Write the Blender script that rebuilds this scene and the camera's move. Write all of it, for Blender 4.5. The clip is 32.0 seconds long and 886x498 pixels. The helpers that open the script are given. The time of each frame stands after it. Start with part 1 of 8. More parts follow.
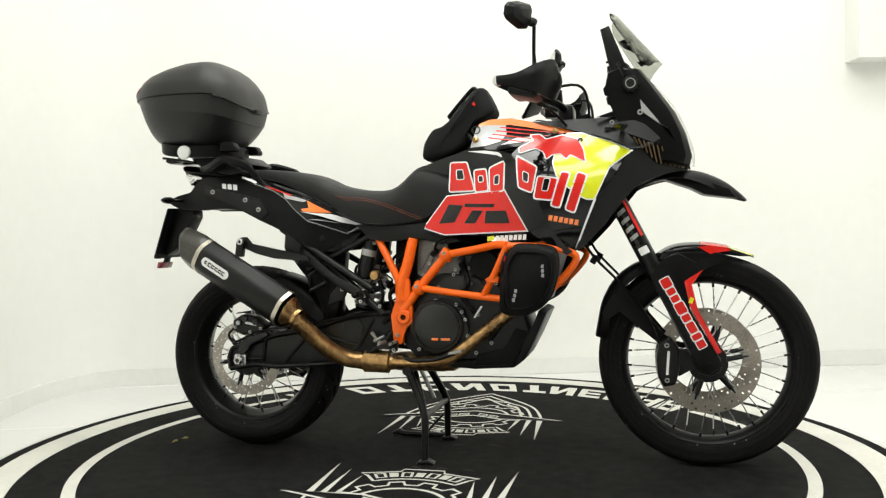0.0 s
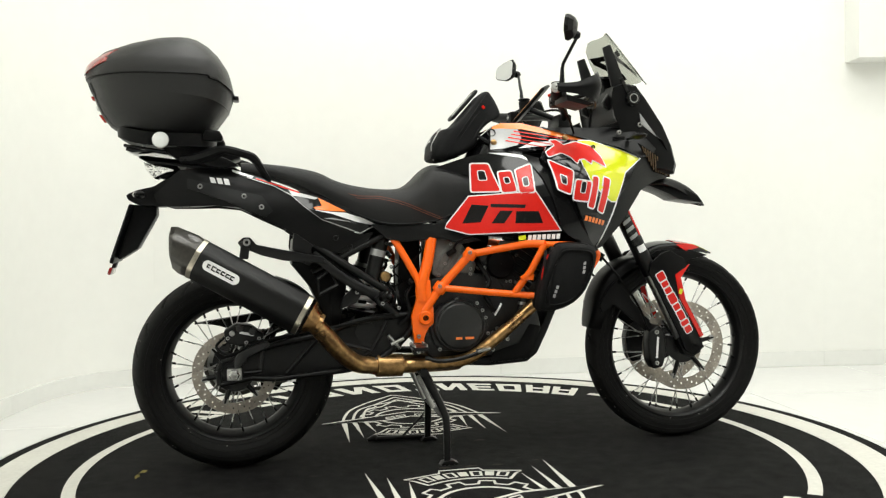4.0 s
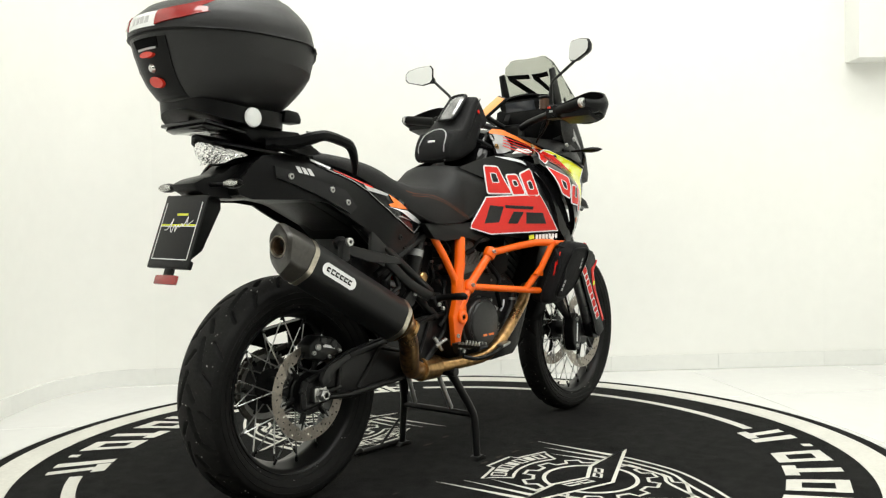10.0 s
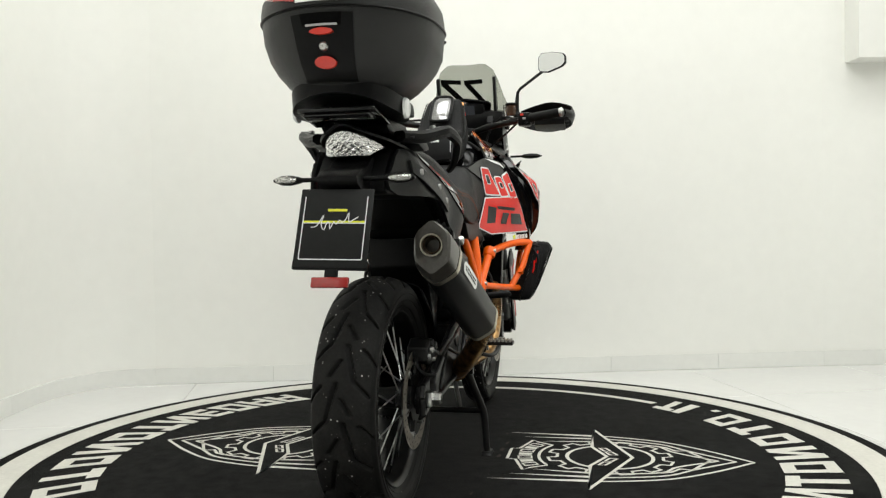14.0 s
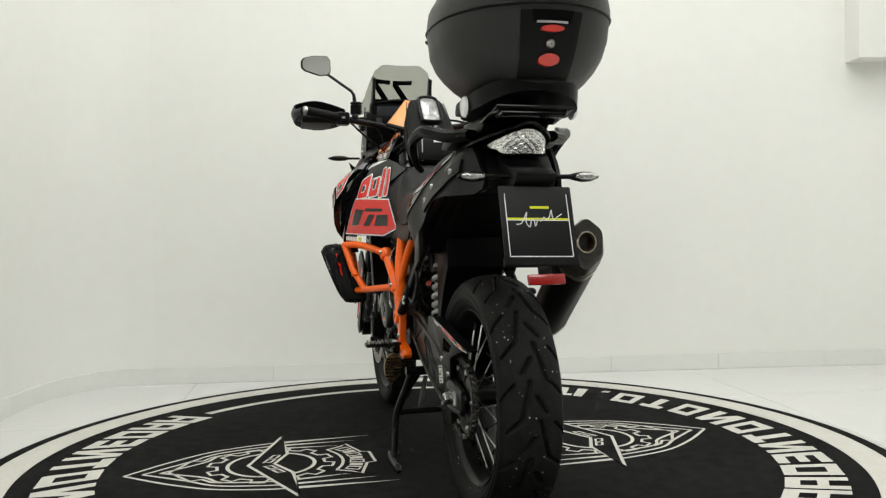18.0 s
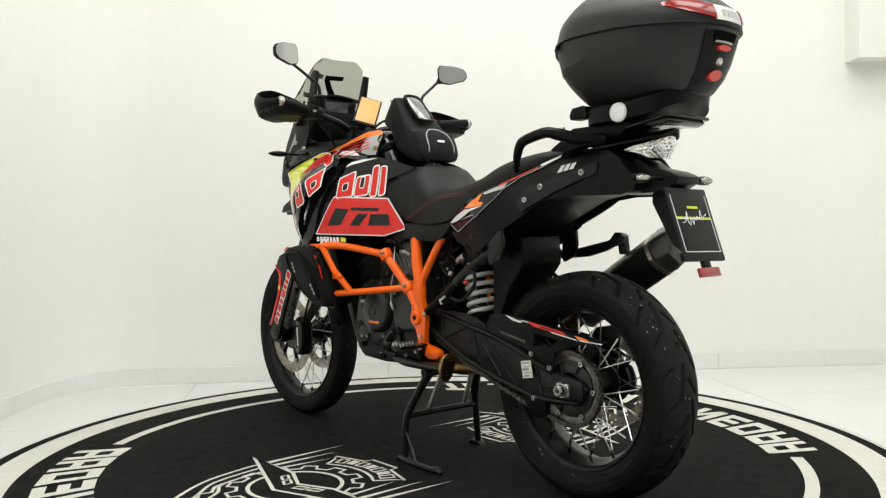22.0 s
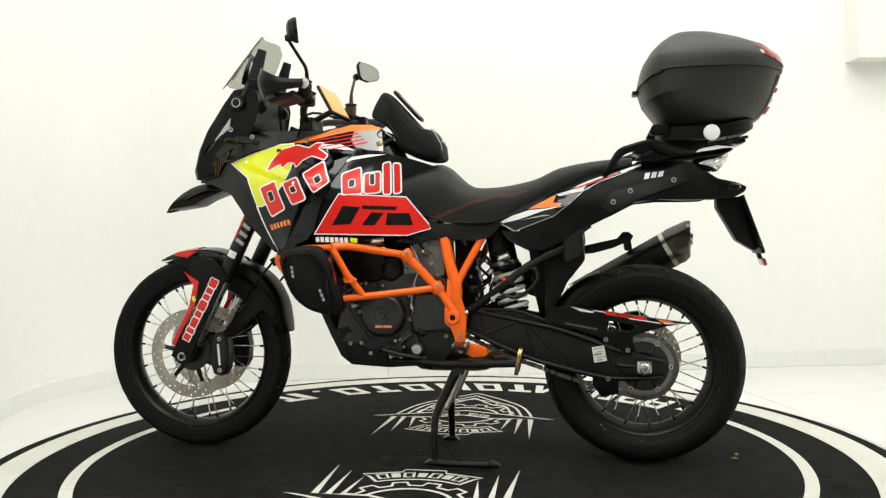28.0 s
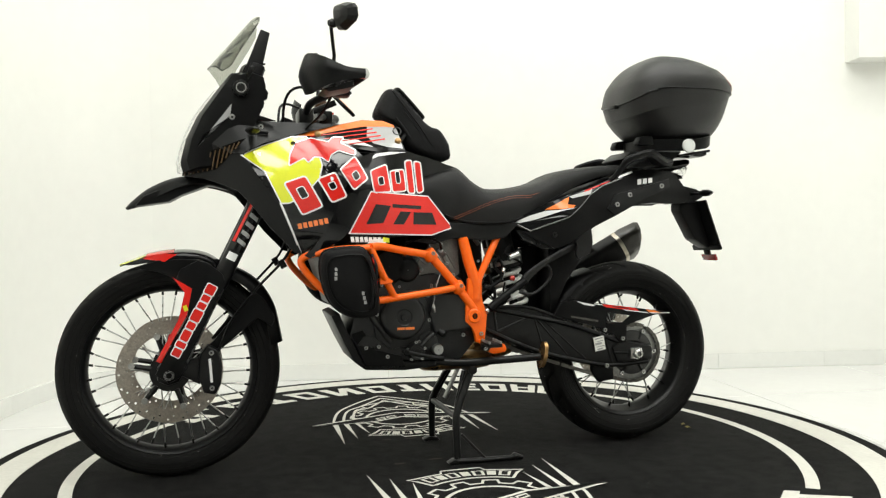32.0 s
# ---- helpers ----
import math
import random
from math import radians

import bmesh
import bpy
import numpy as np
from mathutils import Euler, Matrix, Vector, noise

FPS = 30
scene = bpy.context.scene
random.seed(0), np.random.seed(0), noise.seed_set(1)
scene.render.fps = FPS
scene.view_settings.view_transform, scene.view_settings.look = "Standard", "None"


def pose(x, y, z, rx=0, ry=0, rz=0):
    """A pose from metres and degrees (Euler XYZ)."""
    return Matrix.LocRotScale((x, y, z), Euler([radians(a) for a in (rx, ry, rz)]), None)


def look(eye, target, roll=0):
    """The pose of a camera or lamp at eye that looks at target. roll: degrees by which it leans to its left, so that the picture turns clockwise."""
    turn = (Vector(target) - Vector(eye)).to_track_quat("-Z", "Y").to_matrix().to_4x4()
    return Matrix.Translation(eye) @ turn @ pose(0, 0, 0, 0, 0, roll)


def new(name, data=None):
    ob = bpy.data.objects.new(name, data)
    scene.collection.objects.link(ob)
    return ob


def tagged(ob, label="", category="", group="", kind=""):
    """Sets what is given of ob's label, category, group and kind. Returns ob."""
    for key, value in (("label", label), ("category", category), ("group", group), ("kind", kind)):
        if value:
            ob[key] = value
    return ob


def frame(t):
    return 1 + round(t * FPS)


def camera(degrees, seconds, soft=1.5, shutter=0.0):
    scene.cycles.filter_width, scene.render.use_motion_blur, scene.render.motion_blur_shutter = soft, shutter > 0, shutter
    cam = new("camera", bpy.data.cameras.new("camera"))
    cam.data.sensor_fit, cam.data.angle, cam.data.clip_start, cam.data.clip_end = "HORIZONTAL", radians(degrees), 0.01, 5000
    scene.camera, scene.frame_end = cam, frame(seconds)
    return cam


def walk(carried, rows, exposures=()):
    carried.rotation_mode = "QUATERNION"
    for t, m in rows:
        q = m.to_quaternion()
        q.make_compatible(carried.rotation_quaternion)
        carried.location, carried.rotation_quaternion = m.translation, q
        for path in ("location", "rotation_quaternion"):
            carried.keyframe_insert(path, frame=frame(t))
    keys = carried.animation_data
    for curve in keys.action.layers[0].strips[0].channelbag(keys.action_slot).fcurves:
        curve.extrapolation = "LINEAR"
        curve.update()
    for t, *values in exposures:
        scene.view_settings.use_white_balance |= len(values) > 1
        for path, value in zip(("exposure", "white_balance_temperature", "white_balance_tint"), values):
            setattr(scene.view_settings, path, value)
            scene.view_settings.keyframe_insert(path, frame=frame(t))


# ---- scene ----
SECONDS = 32.0
cam = camera(55.75, SECONDS, soft=1.25)
EYE = Vector((0.0, -2.913, 0.766))
YAW, PITCH = radians(0.36), radians(1.175)
AHEAD = Vector((math.sin(YAW) * math.cos(PITCH), math.cos(YAW) * math.cos(PITCH), -math.sin(PITCH)))
STAND = look(EYE, EYE + AHEAD, -0.805)
walk(cam, [(0, STAND), (SECONDS, STAND)], exposures=[(0, -0.39, 6350, 9), (8, -0.39, 6350, 9), (10, -0.39, 6340, 9.5), (12, -0.43, 6300, 10), (13, -0.55, 6280, 10), (17, -0.85, 6250, 10.5), (19, -0.80, 6260, 10.5), (20, -0.65, 6280, 10), (22, -0.59, 6310, 10), (23, -0.45, 6340, 9.5), (25, -0.39, 6350, 9), (32, -0.39, 6350, 9)])

# the turntable carries the motorcycle round at a steady pace
SPIN, START = 6.54, -14.1


def heading(t):
    return START + SPIN * t


# ---- light ----
world = bpy.data.worlds.new("world")
scene.world = world
world.use_nodes = True
world.node_tree.nodes["Background"].inputs[0].default_value = (0.95, 0.97, 1.0, 1)
world.node_tree.nodes["Background"].inputs[1].default_value = 0.4


# ---- materials ----
def node(nt, kind, **kw):
    n = nt.nodes.new(kind)
    for k, v in kw.items():
        n.inputs[k.replace("_", " ")].default_value = v
    return n


def pbr(name, base, rough=0.5, metal=0.0, vary=0.12, scale=14.0, bump=0.0, bscale=180.0, coat=0.0, rvary=0.12, spec=0.5, tint=None):
    m = bpy.data.materials.new(name)
    m.use_nodes = True
    nt = m.node_tree
    b = nt.nodes["Principled BSDF"]
    b.inputs["Metallic"].default_value = metal
    b.inputs["Coat Weight"].default_value = coat
    b.inputs["Coat Roughness"].default_value = 0.06
    b.inputs["Specular IOR Level"].default_value = spec
    co = nt.nodes.new("ShaderNodeTexCoord")
    n1 = node(nt, "ShaderNodeTexNoise", Scale=scale, Detail=6.0, Roughness=0.6)
    n2 = node(nt, "ShaderNodeTexNoise", Scale=scale * 9, Detail=3.0)
    nt.links.new(co.outputs["Object"], n1.inputs["Vector"])
    nt.links.new(co.outputs["Object"], n2.inputs["Vector"])
    mx = nt.nodes.new("ShaderNodeMath")
    mx.operation = "ADD"
    nt.links.new(n1.outputs["Fac"], mx.inputs[0])
    nt.links.new(n2.outputs["Fac"], mx.inputs[1])
    cr = nt.nodes.new("ShaderNodeMapRange")
    cr.inputs["From Min"].default_value, cr.inputs["From Max"].default_value = 0.7, 1.3
    nt.links.new(mx.outputs[0], cr.inputs["Value"])
    c = nt.nodes.new("ShaderNodeMix")
    c.data_type = "RGBA"
    hi = tint or base
    c.inputs["A"].default_value = (*[v * (1 - vary) for v in base], 1)
    c.inputs["B"].default_value = (*[min(1, v * (1 + vary)) for v in hi], 1)
    nt.links.new(cr.outputs[0], c.inputs["Factor"])
    nt.links.new(c.outputs["Result"], b.inputs["Base Color"])
    rr = nt.nodes.new("ShaderNodeMapRange")
    rr.inputs["To Min"].default_value, rr.inputs["To Max"].default_value = max(0.02, rough - rvary * rough), min(1, rough + rvary * rough)
    nt.links.new(n1.outputs["Fac"], rr.inputs["Value"])
    nt.links.new(rr.outputs[0], b.inputs["Roughness"])
    if bump:
        n3 = node(nt, "ShaderNodeTexNoise", Scale=bscale, Detail=4.0)
        nt.links.new(co.outputs["Object"], n3.inputs["Vector"])
        bp = node(nt, "ShaderNodeBump", Strength=bump, Distance=0.002)
        nt.links.new(n3.outputs["Fac"], bp.inputs["Height"])
        nt.links.new(bp.outputs[0], b.inputs["Normal"])
    return m


def glow(name, colour, strength):
    m = pbr(name, colour, 0.4)
    b = m.node_tree.nodes["Principled BSDF"]
    b.inputs["Emission Color"].default_value = (*colour, 1)
    b.inputs["Emission Strength"].default_value = strength
    return m


def clear(name, colour, rough=0.03, ior=1.45):
    m = bpy.data.materials.new(name)
    m.use_nodes = True
    b = m.node_tree.nodes["Principled BSDF"]
    b.inputs["Base Color"].default_value = (*colour, 1)
    b.inputs["Roughness"].default_value = rough
    b.inputs["Transmission Weight"].default_value = 1.0
    b.inputs["IOR"].default_value = ior
    return m


M = {
    "wall": pbr("white_wall_paint", (0.86, 0.86, 0.82), 0.6, vary=0.015, scale=1.5, bump=0.06, bscale=60),
    "wall_grey": pbr("grey_reflection_wall", (0.24, 0.24, 0.235), 0.6, vary=0.05, scale=1.5),
    "ceiling": pbr("white_ceiling_paint", (0.88, 0.88, 0.85), 0.7, vary=0.01, scale=2),
    "tile": pbr("white_floor_tile", (0.69, 0.69, 0.67), 0.12, vary=0.02, scale=2.0, coat=0.2),
    "grout": pbr("grey_grout", (0.62, 0.62, 0.58), 0.8),
    "skirting": pbr("white_skirting_tile", (0.81, 0.815, 0.78), 0.25, vary=0.02, scale=3),
    "carpet": pbr("black_carpet", (0.0050, 0.0050, 0.0050), 0.95, vary=0.45, scale=2.2, bump=0.5, bscale=900, spec=0.08, tint=(0.0095, 0.0094, 0.0090)),
    "print": pbr("white_carpet_print", (0.58, 0.57, 0.52), 0.9, vary=0.07, scale=7, bump=0.3, bscale=900, spec=0.2),
    "rim_metal": pbr("worn_grey_platform", (0.42, 0.42, 0.40), 0.5, 0.3, vary=0.3, scale=9),
    "plastic": pbr("matt_black_plastic", (0.0036, 0.0036, 0.0037), 0.36, vary=0.25, scale=9, bump=0.12, bscale=900, spec=0.13),
    "plastic_grey": pbr("dark_grey_plastic", (0.0065, 0.0067, 0.0068), 0.38, vary=0.15, scale=9, bump=0.1, bscale=900, spec=0.19),
    "gloss": pbr("gloss_black_plastic", (0.005, 0.005, 0.0055), 0.07, vary=0.15, spec=0.30),
    "case": pbr("grained_black_case", (0.0075, 0.0075, 0.0075), 0.40, vary=0.12, scale=6, bump=0.3, bscale=1500, spec=0.4),
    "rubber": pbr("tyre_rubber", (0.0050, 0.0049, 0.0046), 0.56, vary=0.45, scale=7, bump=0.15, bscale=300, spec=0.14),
    "tread": pbr("scuffed_tread", (0.0080, 0.0078, 0.0073), 0.66, vary=0.5, scale=16, bump=0.3, bscale=250, spec=0.16),
    "seat": pbr("black_seat_vinyl", (0.0070, 0.0070, 0.0070), 0.50, vary=0.15, scale=6, bump=0.5, bscale=700, spec=0.25),
    "fabric": pbr("black_bag_fabric", (0.0062, 0.0062, 0.0066), 0.70, vary=0.35, scale=20, bump=0.7, bscale=700, spec=0.20),
    "zip": pbr("silver_piping", (0.45, 0.45, 0.45), 0.5),
    "orange": pbr("orange_powder_coat", (0.95, 0.135, 0.001), 0.34, vary=0.05, scale=10, coat=0.08, spec=0.4),
    "orange_decal": pbr("orange_film", (0.86, 0.20, 0.03), 0.22, vary=0.03, coat=0.4),
    "stitch": pbr("orange_thread", (0.30, 0.07, 0.02), 0.7),
    "red": pbr("red_film", (0.64, 0.016, 0.010), 0.20, vary=0.05, coat=0.15, spec=0.35),
    "yellow": pbr("yellow_film", (0.66, 0.70, 0.012), 0.16, vary=0.03, coat=0.6),
    "white": pbr("white_film", (0.80, 0.80, 0.80), 0.2, vary=0.03, coat=0.4),
    "grey_film": pbr("silver_film", (0.38, 0.38, 0.38), 0.25, 0.2, vary=0.05, coat=0.4),
    "dark_print": pbr("black_film", (0.007, 0.007, 0.007), 0.16, coat=0.1, spec=0.3),
    "steel": pbr("brushed_steel", (0.55, 0.55, 0.54), 0.28, 1.0, vary=0.12, scale=30),
    "zinc": pbr("dull_zinc", (0.42, 0.42, 0.41), 0.42, 1.0, vary=0.2, scale=25),
    "disc": pbr("worn_brake_disc", (0.50, 0.46, 0.41), 0.36, 0.9, vary=0.22, scale=18),
    "bronze": pbr("heat_tinted_pipe", (0.20, 0.105, 0.045), 0.28, 0.9, vary=0.35, scale=6, tint=(0.44, 0.27, 0.11)),
    "burnt": pbr("burnt_brown_pipe", (0.045, 0.030, 0.020), 0.36, 0.8, vary=0.4, scale=8, tint=(0.10, 0.065, 0.035)),
    "band": pbr("tarnished_steel_band", (0.50, 0.46, 0.38), 0.30, 1.0, vary=0.25, scale=20),
    "engine": pbr("grey_engine_casting", (0.022, 0.0222, 0.0225), 0.38, 0.5, vary=0.2, scale=14, bump=0.25, bscale=350),
    "casting": pbr("raw_cast_cylinder", (0.16, 0.16, 0.15), 0.45, 0.6, vary=0.25, scale=22, bump=0.35, bscale=260),
    # near-black: paints in the shade inside the outlet and handle recess, backs the grille
    "soot": pbr("hollow_black", (0.004, 0.004, 0.004), 0.95, vary=0.3, spec=0.05),
    "cover": pbr("black_engine_cover", (0.0105, 0.0105, 0.0105), 0.36, 0.1, vary=0.2, scale=14, bump=0.2, bscale=400),
    "alloy": pbr("cast_alloy", (0.32, 0.32, 0.31), 0.45, 0.85, vary=0.2, scale=20, bump=0.2, bscale=300),
    "black_metal": pbr("satin_black_metal", (0.006, 0.006, 0.006), 0.34, 0.1, vary=0.2, scale=12, spec=0.28),
    "carbon": pbr("carbon_end_cap", (0.034, 0.031, 0.026), 0.32, 0.2, vary=0.45, scale=90, coat=0.4),
    "canister": pbr("matt_black_canister", (0.0065, 0.0065, 0.0065), 0.42, 0.1, vary=0.12, scale=8, spec=0.3),
    "spring": pbr("white_spring", (0.62, 0.62, 0.60), 0.35, vary=0.05),
    "chain": pbr("oily_chain", (0.10, 0.095, 0.085), 0.45, 0.8, vary=0.35, scale=60),
    "pocket": pbr("creased_clear_plastic", (0.30, 0.30, 0.30), 0.15, 0.6, vary=0.6, scale=30, bump=1.0, bscale=45),
    "mirror": pbr("mirror_glass", (0.60, 0.61, 0.61), 0.03, 1.0, vary=0.01),
    "smoke": clear("smoked_screen", (0.44, 0.45, 0.41), 0.03, 1.08),
    "lens": clear("clear_lens", (0.95, 0.95, 0.95), 0.08, 1.3),
    "lens_back": pbr("chrome_reflector", (0.72, 0.72, 0.70), 0.2, 1.0, vary=0.2, scale=60, bump=1.0, bscale=130),
    "crystal": pbr("faceted_clear_lens", (0.94, 0.94, 0.93), 0.10, 0.80, vary=0.04, scale=80, coat=0.2),
    "red_lens": pbr("red_lens", (0.26, 0.008, 0.007), 0.12, vary=0.1, coat=0.6),
    "red_button": pbr("red_button", (0.60, 0.03, 0.015), 0.25, vary=0.05, coat=0.3),
    "white_disc": pbr("white_reflector", (0.78, 0.79, 0.78), 0.18, vary=0.06, scale=60, coat=0.5),
    "screen_glass": pbr("dull_display_glass", (0.045, 0.048, 0.056), 0.12, vary=0.1, scale=5, coat=0.3),
    "amber": glow("lit_amber_screen", (0.74, 0.31, 0.085), 0.10),
    "brown_cup": pbr("brown_translucent_cup", (0.06, 0.030, 0.016), 0.18, vary=0.2, coat=0.4),
    "mesh_orange": pbr("tinted_slat", (0.10, 0.055, 0.016), 0.4, vary=0.2),
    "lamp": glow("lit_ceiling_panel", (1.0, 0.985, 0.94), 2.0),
    "dust": pbr("grey_brown_dust", (0.030, 0.026, 0.021), 0.95, vary=0.6, scale=40, spec=0.1),
    "leaf": pbr("dry_leaf", (0.35, 0.30, 0.08), 0.7, vary=0.3, scale=60),
    "sand": pbr("pale_sticker", (0.66, 0.66, 0.62), 0.4, vary=0.05),
}


def specks(m, scale, size, colour):
    """Scatter small pale specks of dust or rubber nibs over a material."""
    nt = m.node_tree
    b = nt.nodes["Principled BSDF"]
    src = b.inputs["Base Color"].links[0].from_socket
    co = nt.nodes.new("ShaderNodeTexCoord")
    vo = node(nt, "ShaderNodeTexVoronoi", Scale=scale)
    nt.links.new(co.outputs["Object"], vo.inputs["Vector"])
    lt = nt.nodes.new("ShaderNodeMapRange")
    lt.inputs["From Min"].default_value, lt.inputs["From Max"].default_value = size, size * 0.6
    nt.links.new(vo.outputs["Distance"], lt.inputs["Value"])
    no = node(nt, "ShaderNodeTexNoise", Scale=scale * 0.3, Detail=2.0)
    nt.links.new(co.outputs["Object"], no.inputs["Vector"])
    pick = nt.nodes.new("ShaderNodeMapRange")
    pick.inputs["From Min"].default_value, pick.inputs["From Max"].default_value = 0.54, 0.62
    nt.links.new(no.outputs["Fac"], pick.inputs["Value"])
    mu = nt.nodes.new("ShaderNodeMath")
    mu.operation = "MULTIPLY"
    nt.links.new(lt.outputs[0], mu.inputs[0])
    nt.links.new(pick.outputs[0], mu.inputs[1])
    mx = nt.nodes.new("ShaderNodeMix")
    mx.data_type = "RGBA"
    nt.links.new(mu.outputs[0], mx.inputs["Factor"])
    nt.links.new(src, mx.inputs["A"])
    mx.inputs["B"].default_value = (*colour, 1)
    nt.links.new(mx.outputs["Result"], b.inputs["Base Color"])


specks(M["tread"], 80.0, 0.19, (0.46, 0.45, 0.41))
specks(M["rubber"], 70.0, 0.07, (0.16, 0.155, 0.14))
specks(M["carpet"], 38.0, 0.06, (0.16, 0.155, 0.14))


# ---- shape helpers ----
BASE = {}


def thing(name, base, label, category, group=""):
    ob = new(name)
    ob.empty_display_size = 0.1
    ob.location = base
    BASE[ob] = Vector(base)
    return tagged(ob, label, category, group)


def mesh_of(name, bm, mats, sharp=38):
    bmesh.ops.recalc_face_normals(bm, faces=bm.faces)
    lim = radians(sharp)
    for f in bm.faces:
        f.smooth = True
    for e in bm.edges:
        if len(e.link_faces) == 2 and e.calc_face_angle(0) > lim:
            e.smooth = False
    me = bpy.data.meshes.new(name)
    bm.to_mesh(me)
    bm.free()
    for m in mats if isinstance(mats, (list, tuple)) else [mats]:
        me.materials.append(M[m] if isinstance(m, str) else m)
    return me


def part(name, bm, mats, parent, label="", sharp=38):
    """Link a bmesh, built in the motorcycle's space, as one mesh under a thing or a part."""
    ob = new(name, bm if isinstance(bm, bpy.types.Mesh) else mesh_of(name, bm, mats, sharp))
    ob.parent = parent
    if parent in BASE:
        ob.location = -BASE[parent]
    return tagged(ob, label)


def setting(name, bm, mats, label, category="", kind="structure", parent=None):
    ob = new(name, mesh_of(name, bm, mats))
    ob.parent = parent
    return tagged(ob, label, category, kind=kind)


def join(*bms):
    out = bmesh.new()
    for b in bms:
        me = bpy.data.meshes.new("tmp")
        b.to_mesh(me)
        b.free()
        out.from_mesh(me)
        bpy.data.meshes.remove(me)
    return out


def slot(bm, i):
    for f in bm.faces:
        f.material_index = i
    return bm


def spline(pts, res=6, closed=False):
    """Points along a smooth curve through pts."""
    P = [Vector(p) for p in pts]
    n = len(P)
    if n < 3 or res < 2:
        return P
    out = []
    for i in range(n if closed else n - 1):
        a, b = P[i], P[(i + 1) % n]
        p0 = P[i - 1] if (i or closed) else a * 2 - b
        p3 = P[(i + 2) % n] if (closed or i + 2 < n) else b * 2 - a
        for k in range(res):
            t = k / res
            out.append(0.5 * (2 * a + (b - p0) * t + (2 * p0 - 5 * a + 4 * b - p3) * t * t + (3 * a - p0 - 3 * b + p3) * t ** 3))
    if not closed:
        out.append(P[-1])
    return out


def bridge(bm, a, b, closed=True):
    n = len(a)
    for i in range(n if closed else n - 1):
        bm.faces.new((a[i], a[(i + 1) % n], b[(i + 1) % n], b[i]))


def loft(rings, caps=True, loop=False):
    bm = bmesh.new()
    R = [[bm.verts.new(p) for p in r] for r in rings]
    for a, b in zip(R, R[1:]):
        bridge(bm, a, b)
    if loop:
        bridge(bm, R[-1], R[0])
    elif caps:
        bm.faces.new(R[0])
        bm.faces.new(R[-1])
    return bm


def tube(pts, r, n=10, res=5, smooth=True, closed=False):
    P = spline(pts, res, closed) if smooth else [Vector(p) for p in pts]
    rad = r if isinstance(r, (list, tuple)) else [r] * len(pts)
    rings, up = [], None
    for i, p in enumerate(P):
        d = (P[(i + 1) % len(P)] - P[i - 1]) if closed else (P[min(i + 1, len(P) - 1)] - P[max(i - 1, 0)])
        d.normalize()
        if up is None:
            up = d.orthogonal().normalized()
        up = (up - d * up.dot(d)).normalized()
        side = d.cross(up)
        f = i * (len(rad) - 1) / max(1, len(P) - 1)
        k = min(int(f), len(rad) - 2) if len(rad) > 1 else 0
        rr = rad[k] + (rad[min(k + 1, len(rad) - 1)] - rad[k]) * (f - k)
        rings.append([p + rr * (math.cos(a) * up + math.sin(a) * side) for a in (2 * math.pi * j / n for j in range(n))])
    return loft(rings, loop=closed)


def rod(a, b, r, r2=None, n=14, bev=0.0):
    a, b = Vector(a), Vector(b)
    r2 = r if r2 is None else r2
    if not bev:
        return tube([a, b], [r, r2], n, smooth=False)
    d = (b - a).normalized()
    return tube([a, a + d * bev, b - d * bev, b], [max(r - bev, 0.0005), r, r2, max(r2 - bev, 0.0005)], n, smooth=False)


def lathe(profile, origin, axis=(0, 1, 0), n=48, loop=True, arc=None):
    """Turn a profile of (radius, height along the axis) round the axis."""
    o, ax = Vector(origin), Vector(axis).normalized()
    u = ax.orthogonal().normalized()
    if abs(ax.y) > 0.99:
        u = Vector((1, 0, 0))
    v = ax.cross(u)
    bm = bmesh.new()
    a0, a1 = arc or (0, 2 * math.pi)
    full = arc is None
    R = []
    for j in range(n if full else n + 1):
        a = a0 + (a1 - a0) * j / n
        w = math.cos(a) * u + math.sin(a) * v
        R.append([bm.verts.new(o + w * r + ax * h) for r, h in profile])
    for j in range(n):
        bridge(bm, R[j], R[(j + 1) % len(R)], loop)
    if not full and loop:
        bm.faces.new(R[0])
        bm.faces.new(R[-1])
    return bm


def prism(poly, y0, y1, bev=0.004, seg=2, shrink=0.0):
    """A side profile of (x, z) points given thickness along y, with rounded edges."""
    bm = bmesh.new()
    cx = sum(p[0] for p in poly) / len(poly)
    cz = sum(p[1] for p in poly) / len(poly)
    A = [bm.verts.new((x, y0, z)) for x, z in poly]
    B = [bm.verts.new((cx + (x - cx) * (1 - shrink), y1, cz + (z - cz) * (1 - shrink))) for x, z in poly]
    bm.faces.new(A)
    bm.faces.new(B)
    bridge(bm, A, B)
    bmesh.ops.recalc_face_normals(bm, faces=bm.faces)
    if bev:
        bmesh.ops.bevel(bm, geom=bm.edges[:], offset=bev, segments=seg, affect="EDGES", profile=0.6, clamp_overlap=True)
    return bm


def box(c, s, bev=0.004, rot=(0, 0, 0), seg=2):
    bm = bmesh.new()
    bmesh.ops.create_cube(bm, size=1, matrix=pose(*c, *rot) @ Matrix.Diagonal((*s, 1)))
    if bev:
        bmesh.ops.bevel(bm, geom=bm.edges[:], offset=bev, segments=seg, affect="EDGES", profile=0.6, clamp_overlap=True)
    return bm


